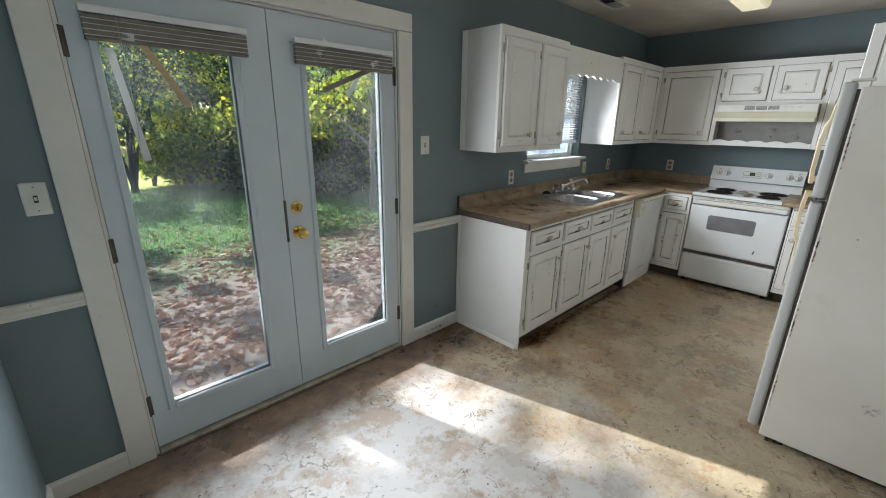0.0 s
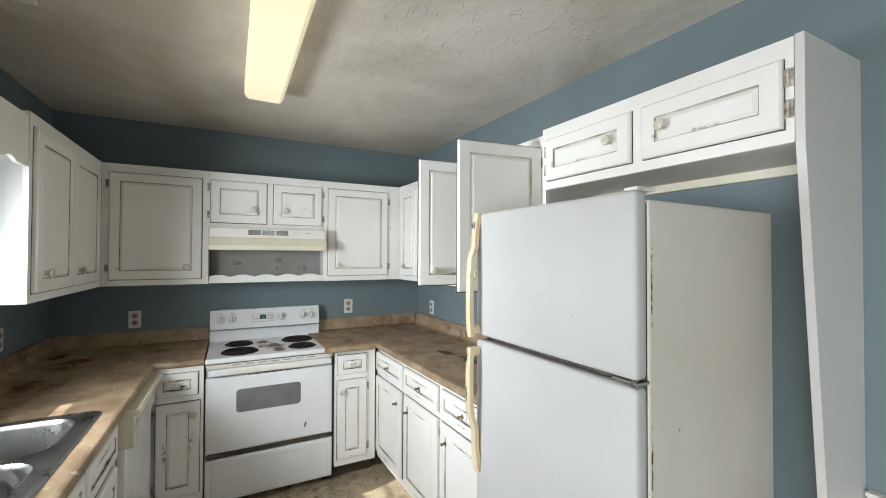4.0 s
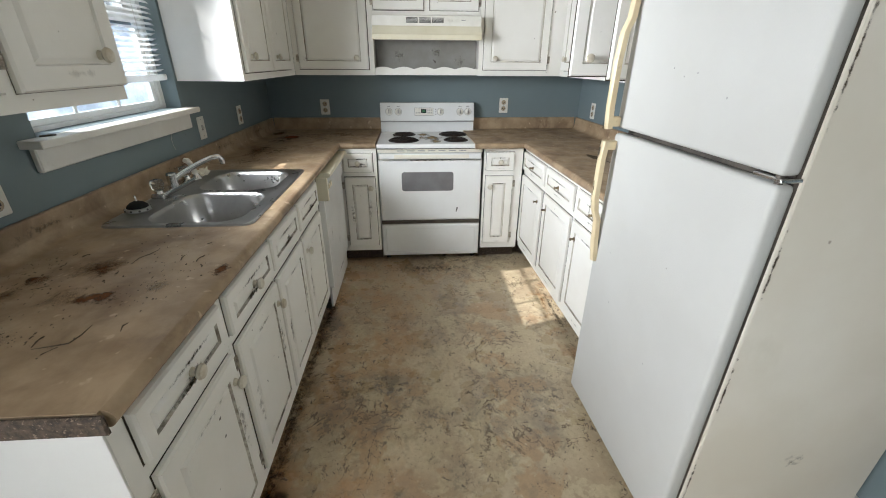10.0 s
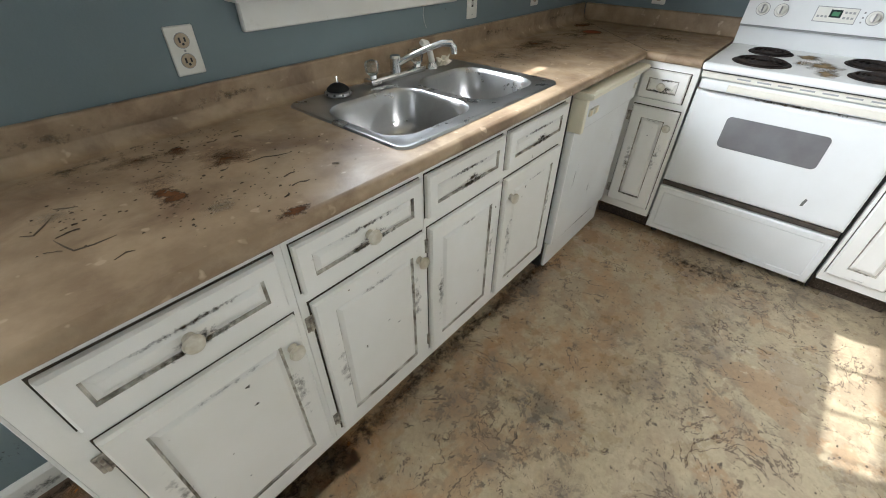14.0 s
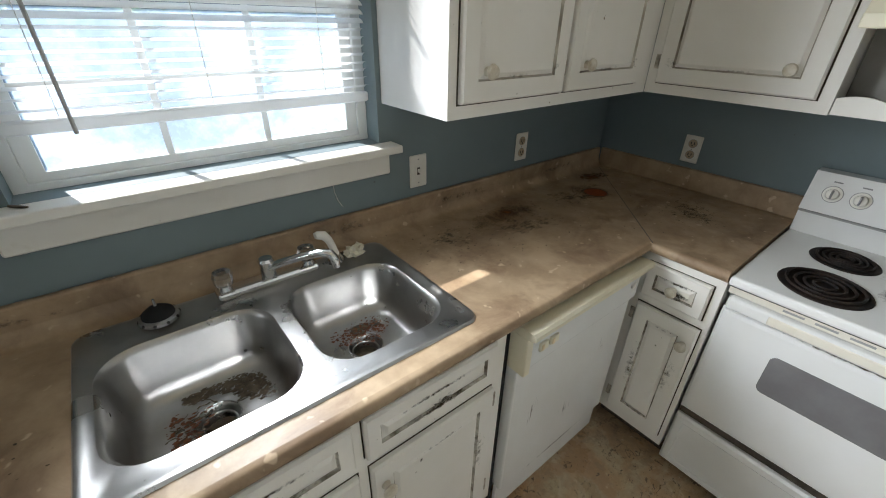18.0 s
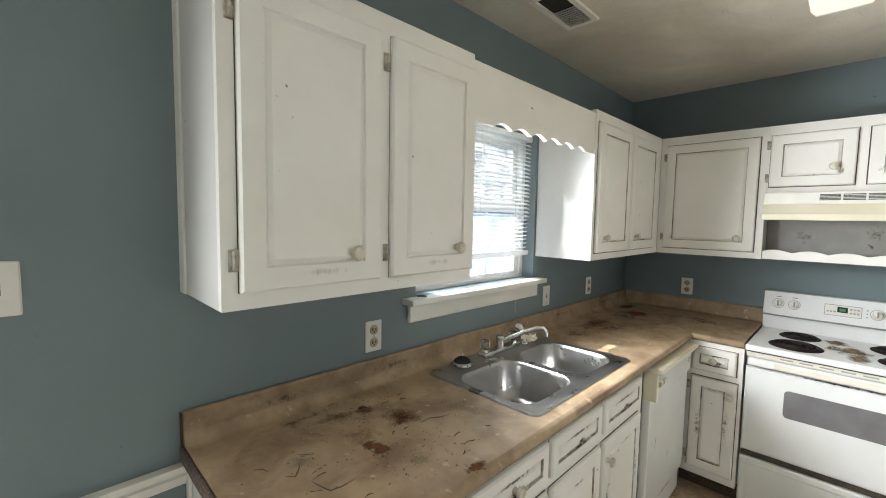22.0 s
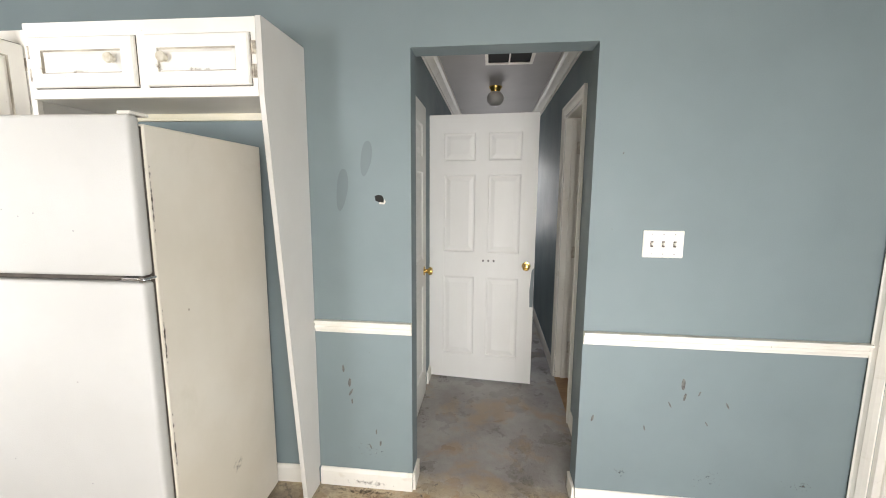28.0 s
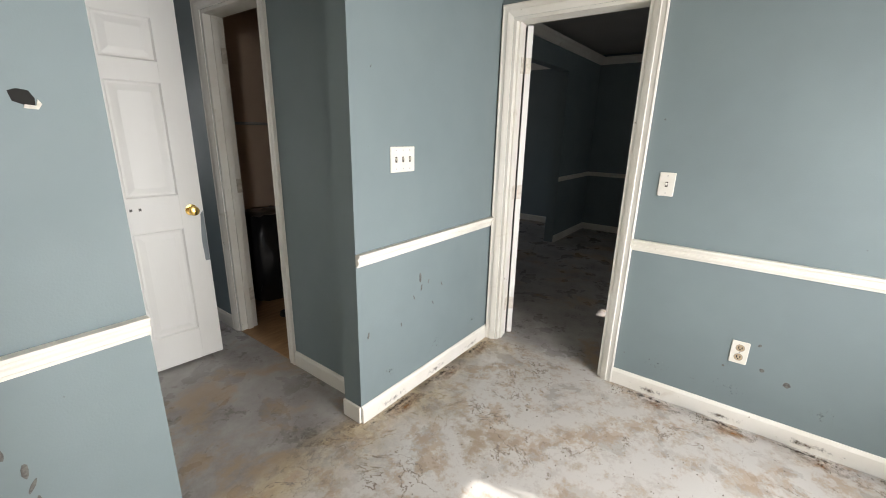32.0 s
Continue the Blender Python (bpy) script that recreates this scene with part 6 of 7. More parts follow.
part("drawer", ringed(X0 + 0.003, X1 - 0.003, 0.045, 0.30, -0.586, ((0, -0.618), (0.008, -0.626), (0.03, -0.627), (0.034, -0.624))), M_RANGE, rg, "white storage drawer")
part("door_gap", box(X0 + 0.006, X1 - 0.006, -0.612, -0.587, 0.306, 0.330, 0), M_DARKMETAL, rg, "dark strip in the gap under the oven door")
grime("grime_smear", "xz", X0 + 0.02, X1 - 0.02, 0.782, 0.800, -0.6268, M_GRUBBY, dd, "rusty line under the handle")
top = part("cooktop", box(X0 - 0.003, X1 + 0.003, -0.650, -0.10, 0.876, 0.908, 0.010, 3), M_RANGE, rg, "white enamel cooktop")
# black strip paints the shadow under the cooktop lip
part("front_shadow_gap", box(X0 + 0.002, X1 - 0.002, -0.64, -0.60, 0.8725, 0.8757, 0), M_BLACK, rg)
for x, y, r in ((1.07, -0.50, 0.098), (1.07, -0.255, 0.078), (1.45, -0.50, 0.078), (1.45, -0.255, 0.098)):
    pan = part("drip_pan", turned((x, y, 0.9083), (0, 0, 1), ((0, r + 0.012), (0.003, r + 0.010), (0.0035, r + 0.002), (0.001, r - 0.006)), 32), M_BURNER, top, "blackened drip pan", True)
    for k in range(4):
        rr_ = r * (0.92 - 0.22 * k)
        if rr_ > 0.012:
            part("coil", tube(bmesh.new(), [(x + rr_ * math.cos(radians(a_)), y + rr_ * math.sin(radians(a_)), 0.9155) for a_ in range(0, 361, 15)], 0.0042, 6), M_BURNER, pan, "", True)
bg = part("backguard", extrude_outline([(-0.030, 0.876), (-0.100, 0.876), (-0.098, 0.99), (-0.118, 0.995), (-0.086, 1.128), (-0.030, 1.128)], X0, X1, "yz"), M_RANGE, rg, "white control backguard")
part("panel_line", box(X0 + 0.002, X1 - 0.002, -0.1185, -0.097, 0.986, 0.992, 0), M_GREY, bg)


def on_guard(x, z):
    """The sloped face of the backguard."""
    return (x, -0.118 + (z - 0.995) * 0.0320 / 0.133 - 0.0005, z)


for x in (0.952, 1.026, 1.363, 1.520, 1.583):
    k = part("control_knob", turned(on_guard(x, 1.062), (0, -1, 0.24), ((0, 0.026), (0.003, 0.026), (0.004, 0.019), (0.018, 0.016), (0.020, 0.012)), 20), M_PLATE, bg, "off-white control knob", True)
    part("grip", box(x - 0.003, x + 0.003, on_guard(x, 1.062)[1] - 0.0265, on_guard(x, 1.062)[1] - 0.014, 1.051, 1.081, 0.002), M_GREY, k)
    part("dial_ring", turned(on_guard(x, 1.062), (0, -1, 0.24), ((-0.0005, 0.0285), (0.001, 0.0285)), 20), M_GREY, bg)


def guard_plate(x0, x1, z0, z1, mt, name, lift=0.001, label=""):
    """A thin plate on the sloped face."""
    bm = bmesh.new()
    lo = [bm.verts.new(Vector(on_guard(x, z)) + Vector((0, 0.001, 0))) for x, z in ((x0, z0), (x1, z0), (x1, z1), (x0, z1))]
    hi = [bm.verts.new(Vector(on_guard(x, z)) - Vector((0, lift, 0))) for x, z in ((x0, z0), (x1, z0), (x1, z1), (x0, z1))]
    bm.faces.new(hi)
    for i in range(4):
        bm.faces.new((lo[i], lo[(i + 1) % 4], hi[(i + 1) % 4], hi[i]))
    bmesh.ops.recalc_face_normals(bm, faces=bm.faces[:])
    return part(name, bm, mt, bg, label)


guard_plate(1.155, 1.305, 1.032, 1.092, M_GREY, "clock_border", 0.0006)
guard_plate(1.158, 1.302, 1.035, 1.089, M_PLATE, "clock_panel", 0.0012)
guard_plate(1.208, 1.250, 1.052, 1.082, M_SCREEN, "display", 0.002, "dark clock display")
# the digits' light is only a green colour here
guard_plate(1.216, 1.242, 1.058, 1.074, M_LED, "lit_digits", 0.003, "green clock digits, their glow painted as colour")
for i in range(3):
    guard_plate(1.165 + 0.014 * i, 1.174 + 0.014 * i, 1.050, 1.058, M_GREY, "button", 0.003)
    guard_plate(1.258 + 0.014 * i, 1.267 + 0.014 * i, 1.050, 1.058, M_GREY, "button", 0.003)
    guard_plate(1.258 + 0.014 * i, 1.267 + 0.014 * i, 1.070, 1.078, M_GREY, "button", 0.003)
    guard_plate(1.322, 1.328, 1.040 + 0.018 * i, 1.046 + 0.018 * i, M_INK, "indicator", 0.0015)
for x in (0.952, 1.026, 1.52, 1.583):
    guard_plate(x - 0.012, x + 0.012, 1.100, 1.104, M_INK, "printed_mark", 0.0008)
# burnt stain and a chip on the door
for u0, u1, v0, v1 in ((1.16, 1.27, -0.36, -0.16), (1.20, 1.36, -0.52, -0.29), (1.25, 1.35, -0.62, -0.44), (1.17, 1.24, -0.46, -0.32)):
    grime("burnt_stain", "xy", u0, u1, v0, v1, 0.9086, M_GREASE, rg, "brown burnt grease stain")
part("chip", extrude_outline([(1.447, 0.40), (1.457, 0.405), (1.462, 0.435), (1.454, 0.44), (1.448, 0.42)], -0.6268, -0.6258, "xz"), M_SCUFF, dd, "dark chip in the enamel")
for x in (X0 + 0.04, X1 - 0.04):
    for y in (-0.55, -0.08):
        part("foot", turned((x, y, 0.0), (0, 0, 1), ((0, 0.018), (0.031, 0.014)), 12), M_BLACK, rg)
# black strip put in for the shade between range and cabinet
solo("range_gap_shade", box(X1 + 0.004, X1 + 0.011, -0.60, -0.05, 0.02, 0.90, 0), M_BLACK, FE, "black strip painted for the shaded gap beside the range", "gap")

# ---- range hood ----
hood = thing("range_hood", FE, (1.25, -0.22, 1.56), "cream and yellowed under-cabinet range hood", "range hood")
HX0, HX1 = 0.886, 1.614
part("shell", extrude_outline([(-0.203, 1.570), (-0.203, 1.704), (-0.425, 1.704), (-0.430, 1.645), (-0.385, 1.605), (-0.47, 1.568), (-0.46, 1.562), (-0.36, 1.574)], HX0 + 0.001, HX1 - 0.001, "yz"), M_CREAM, hood)
part("fascia", box(HX0, HX1, -0.442, -0.4255, 1.642, 1.7035, 0.003), M_PLATE, hood, "off-white hood fascia")
lip = part("lip", box(HX0, HX1, -0.482, -0.466, 1.558, 1.592, 0.003), M_CREAM, hood, "yellowed front lip")
part("visor", extrude_outline([(-0.442, 1.642), (-0.476, 1.592), (-0.470, 1.590), (-0.430, 1.641)], HX0 + 0.001, HX1 - 0.001, "yz"), M_CREAM, hood, "yellowed sloping visor")
for k in range(3):
    for j in range(5):
        x = 1.11 + k * 0.086
        part("grille_slot", box(x, x + 0.078, -0.4435, -0.4415, 1.660 + j * 0.0066, 1.6642 + j * 0.0066, 0), M_BLACK, hood)
for x in (1.405, 1.45):
    part("switch", box(x - 0.014, x + 0.014, -0.446, -0.442, 1.668, 1.684, 0.002), M_PLATE, hood)
part("printed_mark", box(1.475, 1.505, -0.4428, -0.4418, 1.676, 1.680, 0), M_INK, hood)

# ---- refrigerator ----
fr = thing("refrigerator", FS, (-0.56, -0.35, 0), "white top-freezer refrigerator with yellowed handles, stained side", "refrigerator")
A0, A1, AF = -0.876, -0.198, -0.757
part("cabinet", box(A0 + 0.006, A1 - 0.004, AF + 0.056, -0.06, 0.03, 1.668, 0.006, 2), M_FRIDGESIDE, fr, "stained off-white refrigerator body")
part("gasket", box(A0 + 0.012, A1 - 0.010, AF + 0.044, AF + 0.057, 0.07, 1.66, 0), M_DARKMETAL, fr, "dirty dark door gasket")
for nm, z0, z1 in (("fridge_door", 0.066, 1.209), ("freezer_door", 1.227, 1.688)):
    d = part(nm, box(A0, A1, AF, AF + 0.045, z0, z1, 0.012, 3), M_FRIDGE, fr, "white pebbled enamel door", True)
    hx = A0 + 0.018
    if nm == "freezer_door":
        p_ = [(hx, AF - 0.005, 1.688), (hx, AF - 0.017, 1.62), (hx, AF - 0.021, 1.56), (hx, AF - 0.036, 1.52), (hx, AF - 0.043, 1.44), (hx, AF - 0.043, 1.30), (hx, AF - 0.038, 1.225)]
    else:
        p_ = [(hx, AF - 0.038, 1.185), (hx, AF - 0.043, 1.12), (hx, AF - 0.043, 0.98), (hx, AF - 0.036, 0.93), (hx, AF - 0.020, 0.89), (hx, AF - 0.016, 0.80), (hx, AF - 0.005, 0.72)]
    bm = bmesh.new()
    rows = []
    for q in p_:
        rows.append([bm.verts.new((q[0] + dx, q[1] + dy, q[2])) for dx, dy in ((-0.015, 0.010), (-0.014, -0.006), (-0.006, -0.011), (0.006, -0.011), (0.014, -0.006), (0.015, 0.010))])
    for a_, c_ in zip(rows, rows[1:]):
        for i in range(6):
            bm.faces.new((a_[i], a_[(i + 1) % 6], c_[(i + 1) % 6], c_[i]))
    bm.faces.new(rows[0])
    bm.faces.new(rows[-1])
    bmesh.ops.recalc_face_normals(bm, faces=bm.faces[:])
    h = part("handle", bm, M_YELLOW, d, "yellowed plastic handle", True)
    zc = (1.245, 1.265) if nm == "freezer_door" else (1.165, 1.185)
    part("handle_mount", box(hx - 0.013, hx + 0.013, AF - 0.036, AF + 0.001, zc[0] - 0.012, zc[1], 0.004), M_YELLOW, h)
    for a_, c_ in ((zc[0] - 0.10, zc[1] + 0.04), (zc[0] - 0.30, zc[0] - 0.16)):
        grime("grime_smear", "xz", hx - 0.014, hx + 0.014, a_, c_, AF - 0.0545, M_GRUBBY, h, "dark worn grime")
    if nm == "freezer_door":
        part("badge", box(hx - 0.009, hx + 0.009, AF - 0.0285, AF - 0.023, 1.626, 1.652, 0.001), M_GREY, h, "small grey badge plate")
        part("badge_disc", turned((hx, AF - 0.0283, 1.639), (0, -1, 0), ((0, 0.007), (0.001, 0.0065)), 14), M_DARKMETAL, h)
part("top_hinge", box(A1 - 0.05, A1 - 0.008, AF + 0.02, AF + 0.09, 1.6895, 1.699, 0.003), M_PLATE, fr, "hinge cap")
part("mid_hinge", box(A1 - 0.075, A1 - 0.001, AF + 0.004, AF + 0.054, 1.2135, 1.2225, 0.002), M_CHROME, fr, "dull chrome middle hinge bracket")
part("mid_hinge_pin", turned((A1 - 0.014, AF + 0.012, 1.210), (0, 0, 1), ((0, 0.008), (0.018, 0.008)), 10), M_DARKMETAL, fr)
part("kick_grille", box(A0 + 0.01, A1 - 0.01, AF + 0.085, AF + 0.1, 0.004, 0.066, 0.002), M_BLACK, fr)
for x in (A0 + 0.05, A1 - 0.05):
    for y in (-0.62, -0.08):
        part("foot", turned((x, y, 0.0), (0, 0, 1), ((0, 0.02), (0.031, 0.016)), 12), M_BLACK, fr)
for x, z in ((-0.62, 1.42), (-0.57, 1.40), (-0.52, 1.41), (-0.40, 1.20 + 0.16), (-0.75, 0.80), (-0.70, 0.62), (-0.44, 0.55)):
    part("scuff", turned((x, AF - 0.0002, z), (0, -1, 0), ((0, 0.0028), (0.0006, 0.0016)), 7), M_GREY, fr)

for y0, y1, z0, z1, mt in ((-0.45, -0.30, 0.28, 0.44, M_GRUBBY2),):
    grime("grime_smear", "yz", y0, y1, z0, z1, A1 - 0.0032, mt, fr, "brown stains on the refrigerator's side")
for z0, z1 in ((0.10, 0.50), (0.45, 0.85), (0.85, 1.18), (1.25, 1.64)):
    grime("grime_smear", "yz", AF + 0.057, AF + 0.072, z0, z1, A1 - 0.0034, M_GRUBBY, fr, "dark grime along the door gasket")

# ---- ceiling light, vents ----
cl = thing("ceiling_light", FX, (3.43, 0.86, CEIL - 0.10), "long ceiling fluorescent light with a yellowed wrap diffuser", "ceiling light")
LX0, LX1, LY0, LY1 = 2.825, 4.03, 0.765, 0.955
part("housing", box(LX0 + 0.004, LX1 - 0.004, LY0 + 0.03, LY1 - 0.03, CEIL - 0.045, CEIL - 0.001, 0.002), M_PLATE, cl)
for x0, x1 in ((LX0, LX0 + 0.010), (LX1 - 0.010, LX1)):
    part("end_cap", extrude_outline([(LY0, CEIL - 0.004), (LY0, CEIL - 0.075), (LY0 + 0.02, CEIL - 0.10), (LY1 - 0.02, CEIL - 0.10), (LY1, CEIL - 0.075), (LY1, CEIL - 0.004)], x0, x1, "yz"), M_PLATE, cl, "off-white end cap")
part("diffuser", extrude_outline([(LY0 + 0.001, CEIL - 0.006), (LY0 + 0.001, CEIL - 0.074), (LY0 + 0.01, CEIL - 0.090), (LY0 + 0.022, CEIL - 0.098), (LY1 - 0.022, CEIL - 0.098), (LY1 - 0.01, CEIL - 0.090), (LY1 - 0.001, CEIL - 0.074), (LY1 - 0.001, CEIL - 0.006)], LX0 + 0.0105, LX1 - 0.0105, "yz"), M_DIFF, cl, "yellowed acrylic diffuser with an added faint glow")


def vent(m, x0, x1, y0, y1, z, open_to, label, bars):
    """A ceiling register: frame, black plate painted for the throat's shade, slats; the part past open_to has lost its
    slats.
    """
    t = thing("ceiling_vent", m, ((x0 + x1) / 2, (y0 + y1) / 2, z - 0.012), label, "vent")
    b = 0.022
    fr_ = wall_mesh(x0, x1, y0, y1, z - 0.012, z - 0.0005, ((x0 + b, x1 - b, y0 + b, y1 - b),))
    for v in fr_.verts:
        v.co = Vector((v.co.x, v.co.z, v.co.y))
    part("frame", fr_, M_TRIM, t)
    part("throat", box(x0 + b, x1 - b, y0 + b, y1 - b, z - 0.0015, z - 0.0005, 0), M_VOID, t, "black plate painted for the duct's shade")
    for i in range(bars):
        x = open_to + (x1 - b - open_to) * (i + 0.5) / bars
        bm = bmesh.new()
        bx(bm, -0.0008, 0.0008, y0 + b, y1 - b, -0.007, 0.007)
        bmesh.ops.rotate(bm, cent=(0, 0, 0), matrix=Matrix.Rotation(radians(38), 3, "Y"), verts=bm.verts[:])
        bmesh.ops.translate(bm, vec=(x, 0, z - 0.007), verts=bm.verts[:])
        part("slat", bm, M_TRIM, t)
    return t


vent(FX, 3.32, 3.66, 1.64, 1.79, CEIL, 3.48, "white ceiling register with half of its slats gone", 9)
hv = vent(FX, 1.055, 1.40, -2.02, -1.67, 2.42, 1.38, "open return vent in the hall ceiling", 0)
part("bar", box(1.222, 1.232, -1.998, -1.692, 2.409, 2.4175, 0.001), M_TRIM, hv)
gl = thing("hall_light", FX, (1.32, -2.70, 2.26), "unlit frosted globe ceiling light with a brass fitter", "ceiling light")
part("fitter", turned((1.32, -2.70, 2.4195), (0, 0, -1), ((0, 0.06), (0.012, 0.058), (0.03, 0.045), (0.05, 0.04)), 20), M_BRASS, gl, "brass fitter", True)
part("globe", turned((1.32, -2.70, 2.375), (0, 0, -1), ((0, 0.038), (0.02, 0.062), (0.05, 0.078), (0.09, 0.072), (0.12, 0.045), (0.13, 0.012)), 20), M_GLOBE, gl, "frosted glass globe", True)

# ---- plates on the walls ----


def outlet(m, x, z, label="white duplex outlet on the wall"):
    t = thing("outlet", m, (x, 0, z), label, "outlet", "outlets")
    part("plate", box(x - 0.036, x + 0.036, -0.006, -0.0005, z - 0.058, z + 0.058, 0.003), M_PLATE, t)
    for s in (-1, 1):
        part("face_ring", turned((x, -0.0058, z + s * 0.024), (0, -1, 0), ((0, 0.0188), (0.0006, 0.0188)), 16), M_GREY, t)
        f = part("receptacle", turned((x, -0.0055, z + s * 0.024), (0, -1, 0), ((0, 0.0175), (0.003, 0.0170)), 16), M_ALMOND, t, "tan receptacle face")
        for dx, h in ((-0.0065, 0.006), (0.0065, 0.005)):
            part("slot", box(x + dx - 0.0022, x + dx + 0.0022, -0.0092, -0.0084, z + s * 0.024 - h + 0.002, z + s * 0.024 + h + 0.002, 0), M_BLACK, f)
        part("ground_hole", turned((x, -0.0084, z + s * 0.024 - 0.008), (0, -1, 0), ((0, 0.0033), (0.0008, 0.0033)), 8), M_BLACK, f)
    part("screw", turned((x, -0.006, z), (0, -1, 0), ((0, 0.003), (0.001, 0.0025)), 8), M_GREY, t)
    return t


def switch(m, x, z, n, label):
    t = thing("light_switch", m, (x, 0, z), label, "switch", "switches")
    w = 0.036 + 0.023 * (n - 1)
    part("plate", box(x - w, x + w, -0.006, -0.0005, z - 0.058, z + 0.058, 0.003), M_PLATE, t)
    for i in range(n):
        xx = x + (i - (n - 1) / 2) * 0.046
        part("slot", box(xx - 0.006, xx + 0.006, -0.0066, -0.0058, z - 0.013, z + 0.013, 0), M_DARKMETAL, t, "dark toggle slot")
        bm = box(xx - 0.004, xx + 0.004, -0.018, -0.004, z - 0.004, z + 0.008, 0.001)
        part("toggle", bm, M_PLATE, t)
        for s in (-1, 1):
            part("screw", turned((xx, -0.006, z + s * 0.042), (0, -1, 0), ((0, 0.003), (0.001, 0.0025)), 8), M_GREY, t)
    return t


outlet(FN, 2.722, 1.092)
switch(FN, 3.938, 1.096, 1, "white single switch beside the window")
outlet(FN, 4.475, 1.100)
outlet(FE, 2.02 - 1.582, 1.088)
outlet(FE, 2.02 - 0.128, 1.10)
outlet(FS, -2.66, 1.085)
switch(FN, 1.785, 1.37, 1, "white switch beside the French door")
switch(FN, -0.045, 1.232, 1, "white switch in the corner by the French door")
switch(FH, -0.606, 1.262, 3, "white three-gang switch beside the hall opening")
switch(FW, 0.368 + 0.615, 1.163, 1, "white switch beside the doorway")
outlet(FW, 0.805 + 0.615, 0.392, "white outlet low on the wall")

# hole, touched-up paint and scuffs on the south wall
hole = thing("wall_hole", FH, (-1.84, 0, 1.44), "broken hole in the painted plasterboard", "hole")
# the hole's dark inside is a flat black patch on the wall
part("cavity", extrude_outline([(-1.858, 1.455), (-1.843, 1.461), (-1.824, 1.458), (-1.816, 1.442), (-1.818, 1.424), (-1.834, 1.426), (-1.854, 1.434)], -0.0012, -0.0004, "xz"), M_VOID, hole)
part("torn_edge", extrude_outline([(-1.835, 1.428), (-1.816, 1.426), (-1.812, 1.44), (-1.806, 1.43), (-1.814, 1.418), (-1.838, 1.420)], -0.004, -0.0004, "xz"), M_PLASTER, hole, "torn pale plaster")


def patch(m, x, z, rx, rz, mt, name, label, lean=0.0, k=18, seed=0):
    rnd = random.Random(seed)
    pts_ = []
    for i in range(k):
        a_ = 2 * math.pi * i / k
        r_ = rnd.uniform(0.85, 1.12) if k < 20 else 1 + 0.07 * math.sin(2 * a_ + seed) + 0.05 * math.sin(3 * a_ + 1.7 * seed)
        dx, dz = rx * r_ * math.cos(a_), rz * r_ * math.sin(a_)
        pts_.append((x + dx + lean * dz, z + dz))
    return solo(name, extrude_outline(pts_, -0.0014, -0.0004, "xz"), mt, m, label, "stain")


for x, z, rx, rz in ((-1.895, 1.625, 0.024, 0.080), (-2.01, 1.485, 0.028, 0.090)):
    patch(FH, x, z, rx, rz, M_TOUCHUP, "paint_smudge", "darker touched-up paint smudge on the wall", 0.1, 40, int(abs(x) * 100))
rnd = random.Random(11)
for x, z, s in ((-2.03, 0.62, 0.02), (-2.00, 0.55, 0.025), (-1.995, 0.50, 0.02), (-1.99, 0.455, 0.016), (-1.87, 0.30, 0.014), (-1.85, 0.24, 0.016), (-1.90, 0.22, 0.013), (-0.47, 0.64, 0.03), (-0.46, 0.58, 0.02), (-0.40, 0.60, 0.012), (-0.52, 0.54, 0.014), (-0.62, 0.42, 0.014), (-0.28, 0.55, 0.015), (-0.79, 1.64, 0.006), (-0.85, 0.45, 0.02), (-0.36, 0.46, 0.012)):
    patch(FH, x, z, s * 0.28, s * 0.9, M_SCUFF, "wall_scuff", "dark scuff mark on the painted wall", rnd.uniform(-0.6, 0.6), 9, int(abs(x * 1000)))
for x, z, s in ((1.52, 0.33, 0.010), (1.62, 0.29, 0.014), (1.49, 0.45, 0.007), (1.37, 0.30, 0.006)):
    patch(FW, x, z, s, s, M_SCUFF, "wall_scuff", "dark mark on the painted wall", 0, 9, int(x * 1000))

# ---- closet and far room ----
setting("floor_closet", box(-0.25, 0.80, -2.7, -1.1, -0.01, 0.004, 0), mat("worn_orange_wood_floor", (0.42, 0.25, 0.12), (0.30, 0.165, 0.075), 6, 0.5, 0.65, streak=(1, 6, 1)), None, "worn orange-brown closet floor")
solo("closet_rod", tube(bmesh.new(), [(-0.24, -2.60, 1.42), (0.67, -2.60, 1.42)], 0.011, 10), M_GREY, FX, "thin grey metal closet rod", "rod")
bag = bmesh.new()
bmesh.ops.create_icosphere(bag, subdivisions=4, radius=0.3)
for v in bag.verts:
    k = noise.noise(v.co * 5) * 0.06 + noise.noise(v.co * 14) * 0.025
    v.co = Vector((v.co.x * 1.0 + k, v.co.y * (0.75 + k), min(max(0.0, (v.co.z + 0.26) * 1.65 + k), 0.74 + k * 0.5)))
    v.co += Vector((0.30, -2.40, 0.0045))
solo("rubbish_bag", bag, mat("black_plastic_bag", (0.012, 0.012, 0.013), (0.02, 0.02, 0.02), 10, 0.3), FX, "slumped black rubbish bag on the closet floor", "bag", smooth=True)
solo("floor_drain_cap", turned((0.42, -1.98, 0.0044), (0, 0, 1), ((0, 0.075), (0.018, 0.07), (0.024, 0.05)), 24), M_BLACK, FX, "round black cap on the closet floor", "cap", smooth=True)
mantel = thing("fireplace_mantel", FDW, (1.5, -0.1, 0), "white painted fireplace mantel in the dark living room", "mantel")
part("leg", box(2.02, 2.20, -0.16, -0.001, 0, 1.12, 0.006), M_TRIM, mantel)
part("leg", box(0.55, 0.73, -0.16, -0.001, 0, 1.12, 0.006), M_TRIM, mantel)
part("frieze", box(0.55, 2.20, -0.16, -0.001, 1.12, 1.34, 0.006), M_TRIM, mantel)
part("shelf", box(0.45, 2.30, -0.25, -0.001, 1.341, 1.40, 0.008), M_TRIM, mantel)
